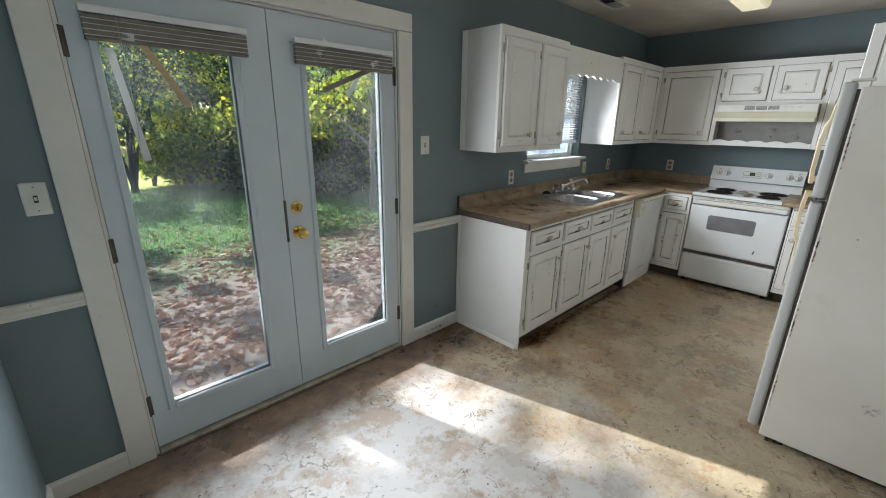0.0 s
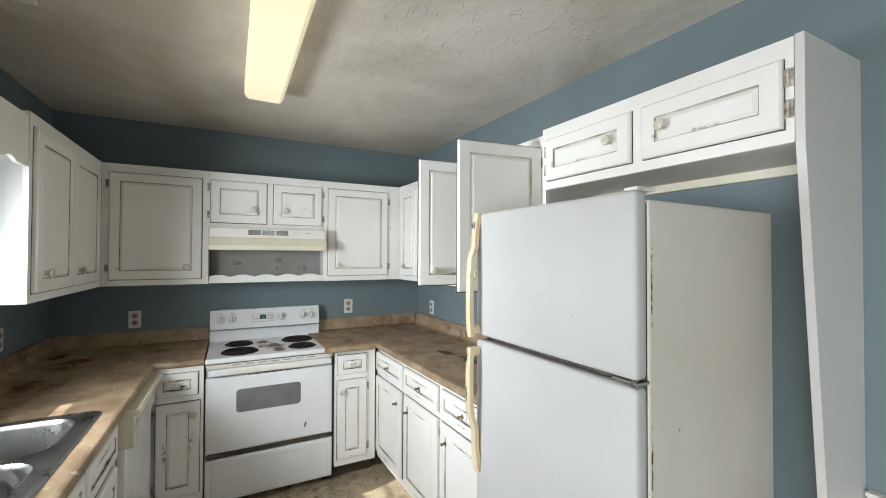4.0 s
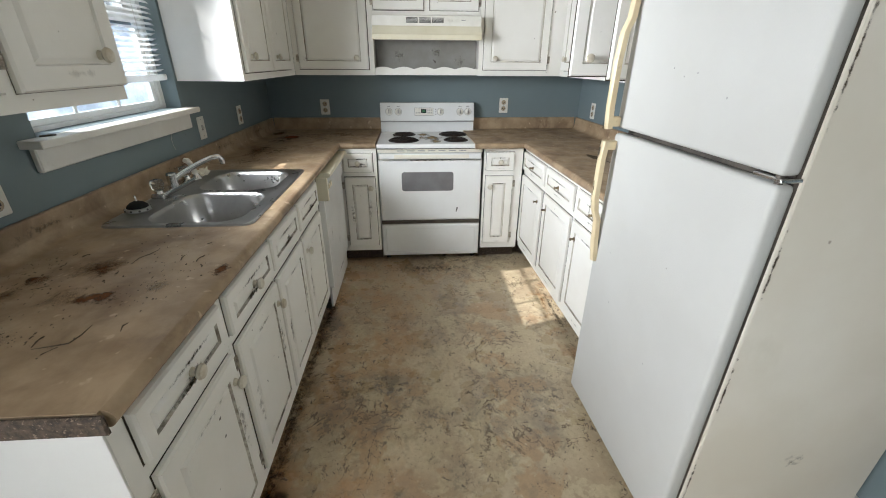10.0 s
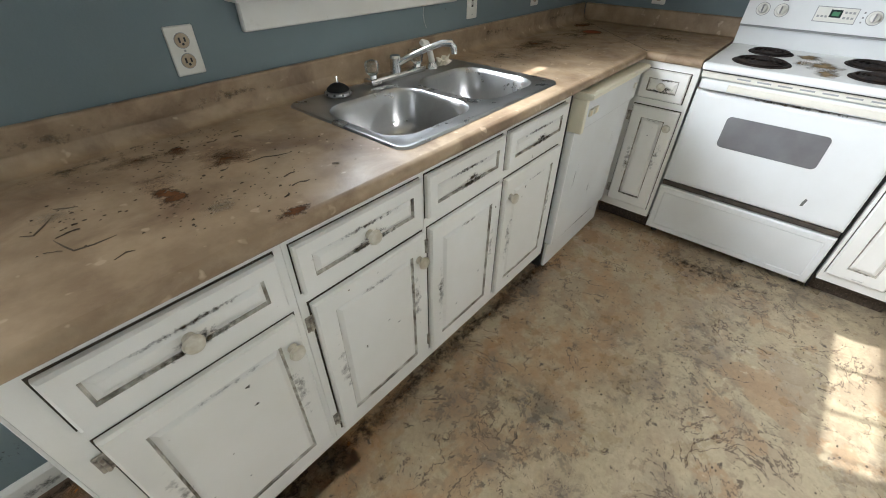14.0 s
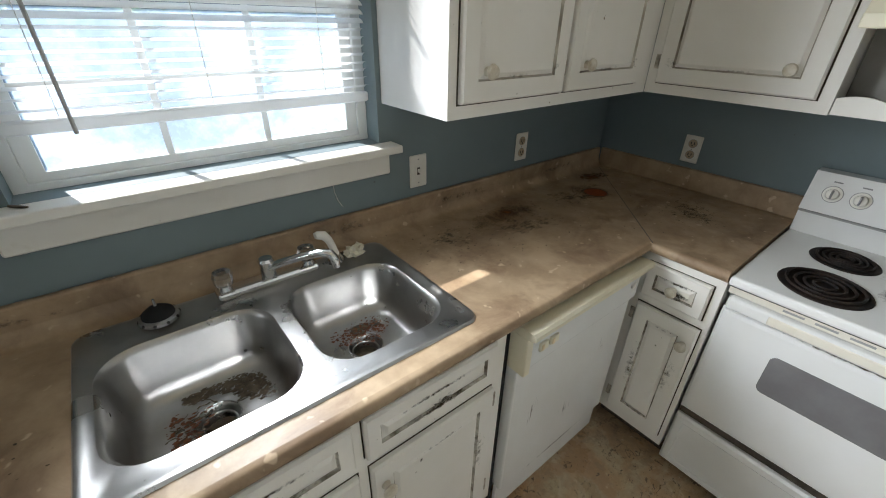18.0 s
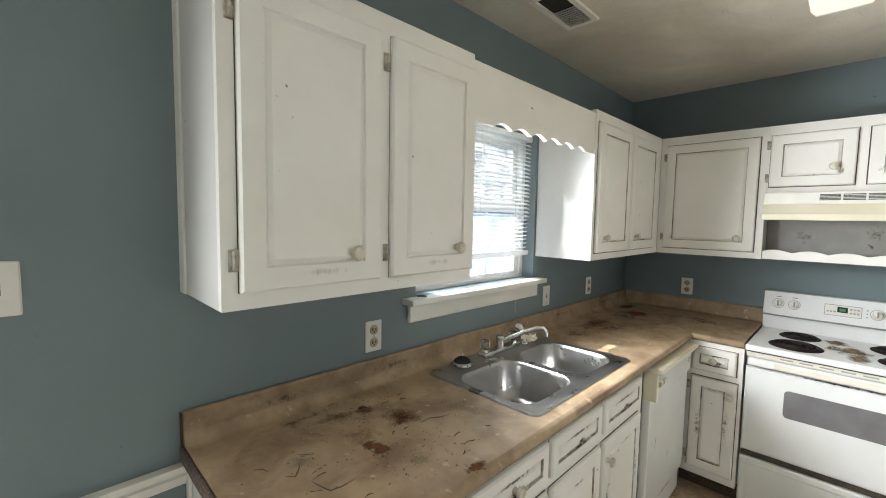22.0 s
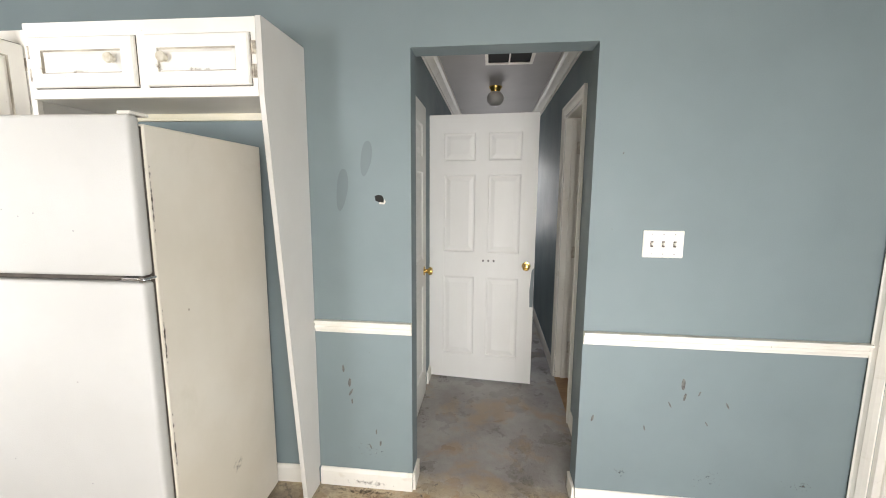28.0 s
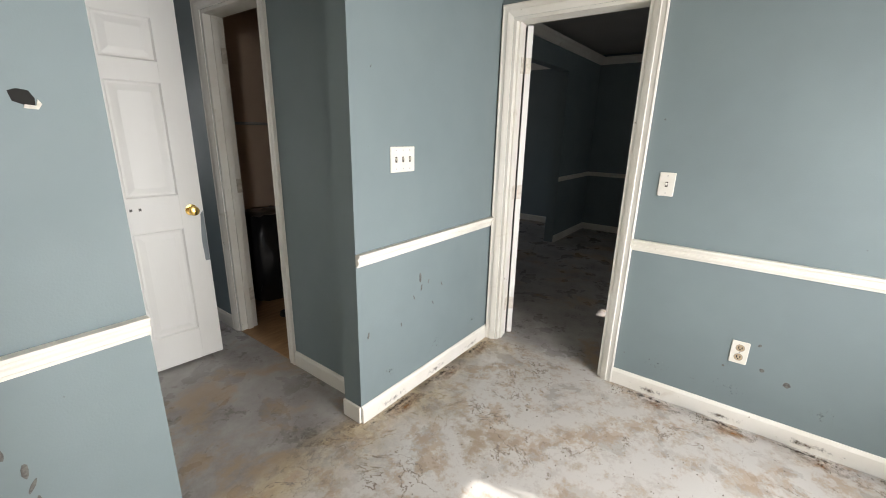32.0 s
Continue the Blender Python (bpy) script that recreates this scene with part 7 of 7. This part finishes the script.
part("firebox", box(0.73, 2.02, -0.03, -0.001, 0, 1.12, 0.002), M_BRICK, mantel, "dark firebox surround")
dwin = thing("window_2", FN, (-1.9, 0.08, 0.7), "white window of the dining room", "", "", "structure")
part("frame", wall_mesh(-1.949, -1.721, 1.521, 1.979, 0.07, 0.13, ((-1.92, -1.75, 1.55, 1.74), (-1.92, -1.75, 1.77, 1.95))), M_VINYL, dwin)
# unseen window added to go with the living room lamp
lwin = thing("added_window_4", pose(-4.57, -5.6, 0), (1.9, 0.05, 0.8), "white window added out of view in the living room", "", "", "structure")
part("frame", wall_mesh(1.201, 2.599, 0.801, 1.999, 0.03, 0.08, ((1.26, 2.54, 0.86, 1.38), (1.26, 2.54, 1.42, 1.94))), M_VINYL, lwin)
hwin = thing("window_3", pose(0, -4.7, 0), (1.3, 0.05, 0.9), "white window at the end of the hall", "", "", "structure")
part("frame", wall_mesh(0.951, 1.649, 0.901, 1.949, 0.03, 0.08, ((1.0, 1.6, 0.95, 1.40), (1.0, 1.6, 1.44, 1.90))), M_VINYL, hwin)

# stains on the counter


ZT = 0.9152
TOPS = "counter stains"
for x0, x1, y0, y1, mt, lb in (
        (2.40, 2.56, -0.42, -0.20, M_SPILL, "dried red-brown spill on the countertop"), (2.42, 2.52, -0.46, -0.28, M_SPILLD, "dark rusty spill on the countertop"),
        (2.56, 2.68, -0.36, -0.22, M_SPILLD, "dark rusty spill on the countertop"), (2.52, 2.74, -0.38, -0.18, M_SPILL, "dried red-brown spill on the countertop"),
        (2.52, 2.63, -0.22, -0.12, M_SPILLD, "dark rusty spill on the countertop"), (2.54, 2.66, -0.655, -0.57, M_SPILLD, "rusty spill at the counter's front edge"),
        (2.36, 2.60, -0.22, -0.08, M_SPILL, "dried red-brown spill on the countertop"), (2.14, 2.95, -0.10, -0.03, M_SPILL2, "dirt along the backsplash"),
        (2.42, 2.62, -0.56, -0.42, M_WORN, "pale worn patch on the countertop"), (2.20, 2.40, -0.38, -0.20, M_WORN, "pale worn patch on the countertop"),
        (3.80, 4.14, -0.36, -0.14, M_SPILL2, "dark dried smear on the countertop"), (4.10, 4.50, -0.42, -0.20, M_SPILL2, "dark dried smear on the countertop"),
        (4.72, 5.06, -0.20, -0.03, M_SPILLD, "dark rusty stain in the counter corner"), (4.40, 4.95, -0.34, -0.06, M_SPILL2, "dark dirt in the counter corner"), (4.55, 5.05, -0.80, -0.42, M_SPILL2, "dark dirt in the counter corner"),
        (4.55, 4.86, -0.36, -0.10, M_SPILL, "rusty brown stain in the counter corner"), (3.9, 4.5, -0.30, -0.05, M_SPILL, "soft brown stain on the countertop")):
    spot("counter_stain", FN, "xy", x0, x1, y0, y1, ZT + 0.0003, mt, lb, TOPS)
for pts_ in (((2.280, -0.384), (2.288, -0.420), (2.295, -0.443), (2.322, -0.448), (2.357, -0.445)), ((2.245, -0.327), (2.261, -0.341), (2.280, -0.318), (2.296, -0.294)), ((2.306, -0.262), (2.322, -0.276), (2.340, -0.285)),
             ((2.650, -0.351), (2.69, -0.350), (2.715, -0.366), (2.745, -0.374)), ((2.20, -0.25), (2.216, -0.262), (2.222, -0.281)), ((2.33, -0.52), (2.35, -0.512), (2.362, -0.517))):
    solo("counter_scratch", tube(bmesh.new(), [(x, y, ZT) for x, y in pts_], [0.0008] + [0.0017] * (len(pts_) - 2) + [0.0006], 6), M_DEBRIS, FN, "dark thin crack in the countertop laminate", "scratch", TOPS)
ring = thing("rust_ring", FN, (4.71, -0.25, ZT), "rusty round can mark in the counter corner", "stain", TOPS)
part("rust_disc", turned((4.71, -0.25, ZT + 0.0004), (0, 0, 1), ((0, 0.052), (0.0004, 0.052)), 28), mat("orange_rust_mark", (0.31, 0.088, 0.032), (0.17, 0.050, 0.022), 60, 0.8, spec=0.15), ring)
part("rim_mark", tube(bmesh.new(), [(4.71 + 0.05 * math.cos(radians(a_)), -0.25 + 0.05 * math.sin(radians(a_)), ZT + 0.0008) for a_ in range(0, 361, 15)], 0.0022, 5), M_DEBRIS, ring, "dark ring mark")
for x0, x1, y0, y1 in ((3.76, 4.10, -0.30, -0.08), (3.95, 4.45, -0.45, -0.12), (4.35, 4.80, -0.40, -0.05), (4.60, 5.05, -0.85, -0.35), (2.15, 2.60, -0.16, -0.03)):
    spot("counter_stain", FN, "xy", x0, x1, y0, y1, ZT + 0.0006, M_MOLD, "greenish dark film on the countertop", TOPS)
for x0, x1 in ((2.14, 2.6), (2.5, 3.1), (3.3, 3.9), (3.8, 4.5), (4.4, 5.0)):
    spot("splash_stain", FN, "xz", x0, x1, 0.935, 0.998, -0.0226, M_MOLD, "dark film on the backsplash", TOPS)
for x0, x1, z0, z1 in ((3.84, 4.00, 0.30, 0.66), (4.02, 4.24, 0.18, 0.50), (4.19, 4.38, 0.40, 0.70)):
    grime("drip_stain", "xz", x0, x1, z0, z1, -0.6348, M_DRIP, dw, "thin brown drips")
for x0, x1, y0, y1, mt, lb in ((-1.98, -1.60, -0.44, -0.27, M_WET, "dark smear on the countertop"), (-1.76, -1.42, -0.40, -0.25, M_WET, "dark smear on the countertop"), (-2.8, -2.3, -0.6, -0.1, M_SPILL2, "dark dirt in the counter corner")):
    spot("counter_stain", FS, "xy", x0, x1, y0, y1, ZT + 0.0003, mt, lb, TOPS)
# dirt on floor, walls and trim
rnd = random.Random(77)
for i in range(26):
    x = 2.2 + 0.065 * i
    spot("floor_stain", FX, "xy", x - 0.12, x + 0.14, 1.36 + rnd.uniform(-0.03, 0.03), 1.50, 0.0006 + 0.0002 * (i % 3), M_DARKDIRT if i % 2 else M_RUSTDIRT, "brown dirt on the floor before the cabinets", "floor stains")
for x0, x1, y0, y1, mt in ((2.9, 3.6, 0.00, 0.09, M_RUSTDIRT), (3.4, 4.3, 0.01, 0.10, M_RUSTDIRT), (3.0, 4.4, -0.01, 0.05, M_DARKDIRT), (1.95, 2.6, 1.1, 1.9, M_RUSTDIRT), (1.7, 2.15, 1.6, 2.0, M_DARKDIRT), (1.6, 2.1, 1.75, 2.0, M_DARKDIRT), (4.2, 4.45, 0.2, 1.35, M_DARKDIRT)):
    spot("floor_stain", FX, "xy", x0, x1, y0, y1, 0.0014, mt, "brown dirt on the floor before the cabinets", "floor stains")
for m, u0, u1 in ((FN, 1.672, 2.13), (FH, -2.10, -1.70), (FH, -0.90, 0.24), (FW, 0.91, 2.6)):
    k = max(1, int((u1 - u0) / 0.3))
    for i in range(k):
        a, c = u0 + (u1 - u0) * i / k, u0 + (u1 - u0) * (i + 1) / k
        spot("trim_dirt", m, "xz", a, c, 0.0, 0.06, -0.0146, M_TRIMDIRT, "brown dirt on the baseboard", "trim dirt")
        spot("floor_stain", m, "xy", a - 0.1, c + 0.1, -0.075, -0.010, 0.0012 + 0.0002 * (i % 2), M_DARKDIRT, "dark dirt along the baseboard", "floor stains")
        spot("floor_stain", m, "xy", a - 0.05, c + 0.12, -0.16, -0.012, 0.0018 + 0.0002 * (i % 2), M_RUSTDIRT, "rust-brown dirt along the baseboard", "floor stains")
        spot("wall_dirt", m, "xz", a, c, 0.09, 0.30, -0.0006, M_WALLDIRT, "dark specks low on the wall", "wall dirt")

# ---- the garden ----
GZ = -0.13


def ground_mat():
    m = bpy.data.materials.new("bare_earth_and_lawn")
    m.use_nodes = True
    n, l = m.node_tree.nodes, m.node_tree.links
    b = n["Principled BSDF"]
    b.inputs["Roughness"].default_value = 0.9
    g = n.new("ShaderNodeNewGeometry")
    sx = n.new("ShaderNodeSeparateXYZ")
    l.new(g.outputs["Position"], sx.inputs[0])

    def noi(sc, det):
        k = n.new("ShaderNodeTexNoise")
        k.inputs["Scale"].default_value, k.inputs["Detail"].default_value = sc, det
        l.new(g.outputs["Position"], k.inputs["Vector"])
        return k.outputs["Fac"]

    def rng(src, a, z):
        k = n.new("ShaderNodeMapRange")
        k.inputs["From Min"].default_value, k.inputs["From Max"].default_value = a, z
        l.new(src, k.inputs["Value"])
        return k.outputs[0]

    def mix(fac, a, c):
        k = n.new("ShaderNodeMix")
        k.data_type = "RGBA"
        l.new(fac, k.inputs[0])
        for i, v in ((6, a), (7, c)):
            if isinstance(v, tuple):
                k.inputs[i].default_value = (*v, 1)
            else:
                l.new(v, k.inputs[i])
        return k.outputs[2]

    ad = n.new("ShaderNodeMath")
    ad.operation = "MULTIPLY_ADD"
    l.new(noi(0.7, 6), ad.inputs[0])
    ad.inputs[1].default_value = 2.5
    l.new(sx.outputs["Y"], ad.inputs[2])
    earth = mix(rng(noi(6, 8), 0.35, 0.65), (0.30, 0.245, 0.205), (0.18, 0.140, 0.112))
    lawn = mix(rng(noi(5, 8), 0.35, 0.65), (0.09, 0.18, 0.05), (0.15, 0.20, 0.06))
    col = mix(rng(ad.outputs[0], 5.4, 6.8), earth, lawn)
    meadow = mix(rng(noi(3, 8), 0.35, 0.65), (0.52, 0.52, 0.12), (0.62, 0.55, 0.18))
    col = mix(rng(ad.outputs[0], 12.8, 14.0), col, meadow)
    l.new(col, b.inputs["Base Color"])
    bp = n.new("ShaderNodeBump")
    bp.inputs["Strength"].default_value = 0.5
    l.new(noi(40, 5), bp.inputs["Height"])
    l.new(bp.outputs[0], b.inputs["Normal"])
    return m


setting("ground", box(-300, 300, 2.17, 600, GZ - 0.3, GZ, 0), ground_mat(), None, "bare earth and lawn behind the house")
setting("ground_front", box(-300, 300, -600, -5.6, GZ - 0.3, GZ, 0), ground_mat(), None, "ground on the far side of the house")


def leaves(name, mt, centres, count, size, seed, kind="", flat=False, label=""):
    """Many small pointed leaves round weighted centres (x, y, z, rx, ry, rz)."""
    r = np.random.RandomState(seed)
    c = np.array(centres)
    w = c[:, 3] * c[:, 4] * np.maximum(c[:, 5], 0.05)
    idx = r.choice(len(c), count, p=w / w.sum())
    d = r.normal(size=(count, 3))
    d /= np.linalg.norm(d, axis=1)[:, None]
    d *= (r.uniform(0.25, 1.0, count) ** 0.5)[:, None]
    p = c[idx, :3] + d * c[idx, 3:6]
    if flat:
        nrm = np.stack([r.normal(0, 0.25, count), r.normal(0, 0.25, count), np.ones(count)], 1)
        p[:, 2] = c[idx, 2] + r.uniform(0.004, 0.018, count)
    else:
        nrm = r.normal(size=(count, 3))
    nrm /= np.linalg.norm(nrm, axis=1)[:, None]
    t = np.cross(nrm, r.normal(size=(count, 3)))
    t /= np.linalg.norm(t, axis=1)[:, None]
    s = np.cross(nrm, t)
    L = (size * r.uniform(0.6, 1.4, count))[:, None]
    v = np.stack([p - t * L * 0.5, p + s * L * 0.3 + nrm * L * 0.06, p + t * L * 0.5, p - s * L * 0.3 + nrm * L * 0.06], 1).reshape(-1, 3)
    f = np.arange(count * 4).reshape(-1, 4)
    me = bpy.data.meshes.new(name)
    me.from_pydata(v.tolist(), [], f.tolist())
    me.materials.append(mt)
    o = new(name, me)
    return tagged(o, label, "", "", kind) if kind or label else o


def tree(x, y, h, spread, seed, mt, count, size, label, low=0.35, cat="tree", bark=None, r0=None):
    """A tapered, forked trunk with limbs and a loose crown of leaves."""
    rnd_ = random.Random(seed)
    t = new("tree" if cat == "tree" else "shrub")
    t.location = (x, y, GZ)
    tagged(t, label, cat, "garden trees" if cat == "tree" else "garden shrubs")
    bm = bmesh.new()
    tips = []
    stems = 1 if cat == "tree" else 6
    for s_ in range(stems):
        lean = Vector((rnd_.uniform(-0.2, 0.2), rnd_.uniform(-0.2, 0.2), 1)) if stems == 1 else Vector((rnd_.uniform(-0.6, 0.6), rnd_.uniform(-0.5, 0.5), 1))
        r0 = r0 or (0.028 * h if stems == 1 else 0.022)
        pts_, rad = [], []
        hh = h * (0.85 if stems == 1 else rnd_.uniform(0.6, 0.95))
        for i in range(8):
            u = i / 7
            pts_.append((lean.x * hh * u * (0.4 + 0.6 * u) + rnd_.uniform(-0.04, 0.04) * h * 0.2, lean.y * hh * u * (0.4 + 0.6 * u) + rnd_.uniform(-0.04, 0.04) * h * 0.2, hh * u))
            rad.append(r0 * (1 - 0.85 * u))
        tube(bm, pts_, rad, 8)
        for k in range(9 if stems == 1 else 4):
            i = rnd_.randint(2, 6)
            b_ = Vector(pts_[i])
            an = rnd_.uniform(0, 6.283)
            ln = spread * rnd_.uniform(0.5, 1.0)
            e_ = b_ + Vector((math.cos(an) * ln, math.sin(an) * ln, ln * rnd_.uniform(0.2, 0.8)))
            mid_ = (b_ + e_) / 2 + Vector((0, 0, ln * 0.12))
            tube(bm, [b_, mid_, e_], [rad[i] * 0.55, rad[i] * 0.35, 0.006], 6)
            tips += [(mid_ * 0.5 + e_ * 0.5, ln), (e_, ln)]
    o = mesh_ob("trunk", bm, bark or M_BARK, True)
    o.parent = t
    cs = [(p.x, p.y, max(p.z, 0.3), ln * rnd_.uniform(0.35, 0.6), ln * rnd_.uniform(0.35, 0.6), ln * rnd_.uniform(0.25, 0.45)) for p, ln in tips if p.z > h * low * 0.6]
    if low < 0.05:
        cs += [(spread * rnd_.uniform(-0.7, 0.7), spread * rnd_.uniform(-0.5, 0.5), rnd_.uniform(0.25, 0.6), 0.55, 0.5, 0.35) for _ in range(9)]
    c = leaves("crown", mt, cs, count, size, seed)
    c.parent = t
    return t


YL = "sunlit yellow-green leafy shrub beside the lawn"
rnd = random.Random(21)
# loose hedge along the lawn's far side, nearer on the east
for i, (x, y, h, sp, mt, cnt) in enumerate(((-6.2, 12.4, 3.4, 1.3, M_LEAF_G, 3500), (-4.2, 12.0, 3.6, 1.3, M_LEAF_Y, 3500), (-2.2, 12.2, 3.2, 1.2, M_LEAF_G, 3500), (-0.6, 12.6, 3.4, 1.2, M_LEAF_Y, 3000),
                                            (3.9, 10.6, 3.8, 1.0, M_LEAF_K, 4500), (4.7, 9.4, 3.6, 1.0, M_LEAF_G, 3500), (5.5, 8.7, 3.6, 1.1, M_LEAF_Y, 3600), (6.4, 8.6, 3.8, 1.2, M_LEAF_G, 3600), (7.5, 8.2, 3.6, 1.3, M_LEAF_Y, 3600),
                                            (8.9, 8.4, 3.4, 1.3, M_LEAF_G, 3500), (10.6, 8.8, 3.4, 1.3, M_LEAF_Y, 3500))):
    tree(x, y, h, sp, 40 + i, mt, int(cnt * 0.6), 0.13, YL, 0.04, "shrub")
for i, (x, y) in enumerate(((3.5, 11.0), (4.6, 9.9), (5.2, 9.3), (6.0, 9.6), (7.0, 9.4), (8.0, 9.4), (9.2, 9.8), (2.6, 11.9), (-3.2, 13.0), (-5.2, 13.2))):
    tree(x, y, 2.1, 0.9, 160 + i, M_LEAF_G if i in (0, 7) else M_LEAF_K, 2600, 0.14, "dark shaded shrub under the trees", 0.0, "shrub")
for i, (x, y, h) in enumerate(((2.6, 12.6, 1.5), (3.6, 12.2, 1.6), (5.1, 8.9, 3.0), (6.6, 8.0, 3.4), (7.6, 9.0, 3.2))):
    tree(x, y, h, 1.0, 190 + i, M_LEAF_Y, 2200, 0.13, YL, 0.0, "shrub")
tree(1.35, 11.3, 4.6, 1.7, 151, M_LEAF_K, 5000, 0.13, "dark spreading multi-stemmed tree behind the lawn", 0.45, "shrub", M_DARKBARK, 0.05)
tree(1.9, 12.4, 3.6, 1.3, 152, M_LEAF_Y, 2600, 0.10, YL, 0.35, "shrub")
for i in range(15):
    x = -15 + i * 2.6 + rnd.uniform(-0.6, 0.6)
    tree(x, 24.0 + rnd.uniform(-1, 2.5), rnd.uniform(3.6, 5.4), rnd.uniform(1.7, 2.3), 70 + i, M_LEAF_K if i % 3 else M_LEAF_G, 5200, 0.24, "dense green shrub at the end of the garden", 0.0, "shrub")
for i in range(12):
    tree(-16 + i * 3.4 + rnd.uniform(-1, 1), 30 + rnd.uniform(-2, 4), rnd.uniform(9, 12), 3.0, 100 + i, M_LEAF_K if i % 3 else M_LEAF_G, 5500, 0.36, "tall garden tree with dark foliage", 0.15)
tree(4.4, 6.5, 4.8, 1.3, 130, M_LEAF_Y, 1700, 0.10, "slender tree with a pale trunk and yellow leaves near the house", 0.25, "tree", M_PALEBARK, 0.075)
# dark low shrubs added to paint the hedge's shaded foot
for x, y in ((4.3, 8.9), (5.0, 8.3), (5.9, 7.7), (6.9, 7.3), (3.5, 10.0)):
    tree(x, y, 1.2, 0.7, int(x * 50), M_LEAF_K, 1500, 0.11, "low shrub toned dark for the shaded foot of the hedge", 0.0, "shrub", M_DARKBARK)

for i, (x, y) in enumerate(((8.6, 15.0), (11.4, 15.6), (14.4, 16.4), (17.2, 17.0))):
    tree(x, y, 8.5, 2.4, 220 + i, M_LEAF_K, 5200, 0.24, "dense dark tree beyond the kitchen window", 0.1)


def shade_tree(x, y, h, shades, seed, count, size, label):
    """A tall tree added out of view: limbs reach to clumps of leaves that stand between the sun and the shaded ground
    (x, y, radius).
    """
    rnd_ = random.Random(seed)
    t = new("tree")
    t.location = (x, y, GZ)
    tagged(t, label, "tree", "garden trees")
    bm = bmesh.new()
    trunk = [Vector((0.12 * math.sin(i * 0.9), 0.10 * math.cos(i * 1.3) - 0.1, h * i / 9)) for i in range(10)]
    tube(bm, trunk, [0.20 * (1 - 0.085 * i) for i in range(10)], 10)
    cs = []
    for fx, fy, r in shades:
        s_ = (y + rnd_.uniform(-0.6, 0.6) - fy) / -SUN_DIR.y
        c = Vector((fx, fy, 0)) - SUN_DIR * s_ - Vector((x, y, GZ))
        b_ = min(trunk[3:], key=lambda q: (q - c).length + abs(q.z - c.z + 1.2))
        mid_ = (b_ + c) / 2 + Vector((rnd_.uniform(-0.2, 0.2), 0, 0.25))
        tube(bm, [b_, mid_, c], [0.055, 0.035, 0.008], 6)
        cs.append((c.x, c.y, c.z, r, r, r * 0.62))
    o = mesh_ob("trunk", bm, M_DARKBARK, True)
    o.parent = t
    k = sum(1 for f_ in shades if f_[1] < 2.0)
    for cl_, n_l, sz in ((cs[:k], int(count * 0.45), size * 0.72), (cs[k:], int(count * 0.55), size)):
        leaves("crown", M_LEAF_G, cl_, n_l, sz, seed).parent = t


rnd = random.Random(64)
# patches of floor and ground that the added clumps keep out of the sun
FLOOR_SHADE = [(0.62, 1.52, 0.19), (0.52, 1.15, 0.19), (0.72, 1.70, 0.14), (0.62, 1.30, 0.15), (1.06, 1.50, 0.12), (1.10, 1.18, 0.13), (0.68, 0.98, 0.15), (1.62, 1.03, 0.10), (1.12, 1.68, 0.09), (0.94, 1.74, 0.12), (1.10, 0.55, 0.20),
               (1.45, 0.92, 0.12), (1.55, 0.42, 0.12), (1.72, 0.66, 0.08), (1.30, 0.00, 0.20), (1.02, 0.90, 0.12), (1.24, 0.84, 0.12), (1.75, 0.12, 0.10), (0.40, 1.34, 0.10), (1.36, 0.60, 0.10), (1.20, 0.30, 0.15), (1.84, 0.36, 0.06)]
GROUND_SHADE = [(rnd.uniform(-1.2, 4.6), rnd.uniform(2.4, 6.6), rnd.uniform(0.16, 0.40)) for _ in range(18)]
shade_tree(-3.3, 12.6, 10.4, FLOOR_SHADE + GROUND_SHADE, 131, 9000, 0.13, "tall loose-limbed tree added out of view to dapple the sunlight")

leaves("fallen_leaves", M_LEAF_D, [(0.8, 4.3, GZ, 3.4, 1.9, 0.1), (2.0, 3.6, GZ, 2.2, 1.2, 0.1), (-0.5, 3.3, GZ, 2.0, 0.9, 0.1), (1.5, 6.0, GZ, 3.5, 1.5, 0.05), (3.0, 5.0, GZ, 2.0, 1.5, 0.08)], 4600, 0.088, 9, "stuff", True, "dry brown leaves fallen on the earth")
r_ = np.random.RandomState(5)
n_bl = 52000
px_, py_ = r_.uniform(-4.5, 7.0, n_bl), 4.2 + 7.6 * r_.uniform(0, 1, n_bl) ** 0.8
keep = (py_ > 5.6) | (r_.uniform(0, 1, n_bl) < 0.18)
px_, py_ = px_[keep], py_[keep]
k_ = len(px_)
hh_, an_ = r_.uniform(0.03, 0.09, k_), r_.uniform(0, 6.283, k_)
lx_, ly_ = r_.normal(0, 0.025, k_), r_.normal(0, 0.025, k_)
v_ = np.stack([np.stack([px_ - 0.006 * np.cos(an_), py_ - 0.006 * np.sin(an_), np.full(k_, GZ)], 1), np.stack([px_ + 0.006 * np.cos(an_), py_ + 0.006 * np.sin(an_), np.full(k_, GZ)], 1), np.stack([px_ + lx_, py_ + ly_, GZ + hh_], 1)], 1).reshape(-1, 3)
me = bpy.data.meshes.new("grass")
me.from_pydata(v_.tolist(), [], np.arange(k_ * 3).reshape(-1, 3).tolist())
me.materials.append(M_GRASS)
tagged(new("grass", me), "short green lawn grass", "grass", "", "stuff")
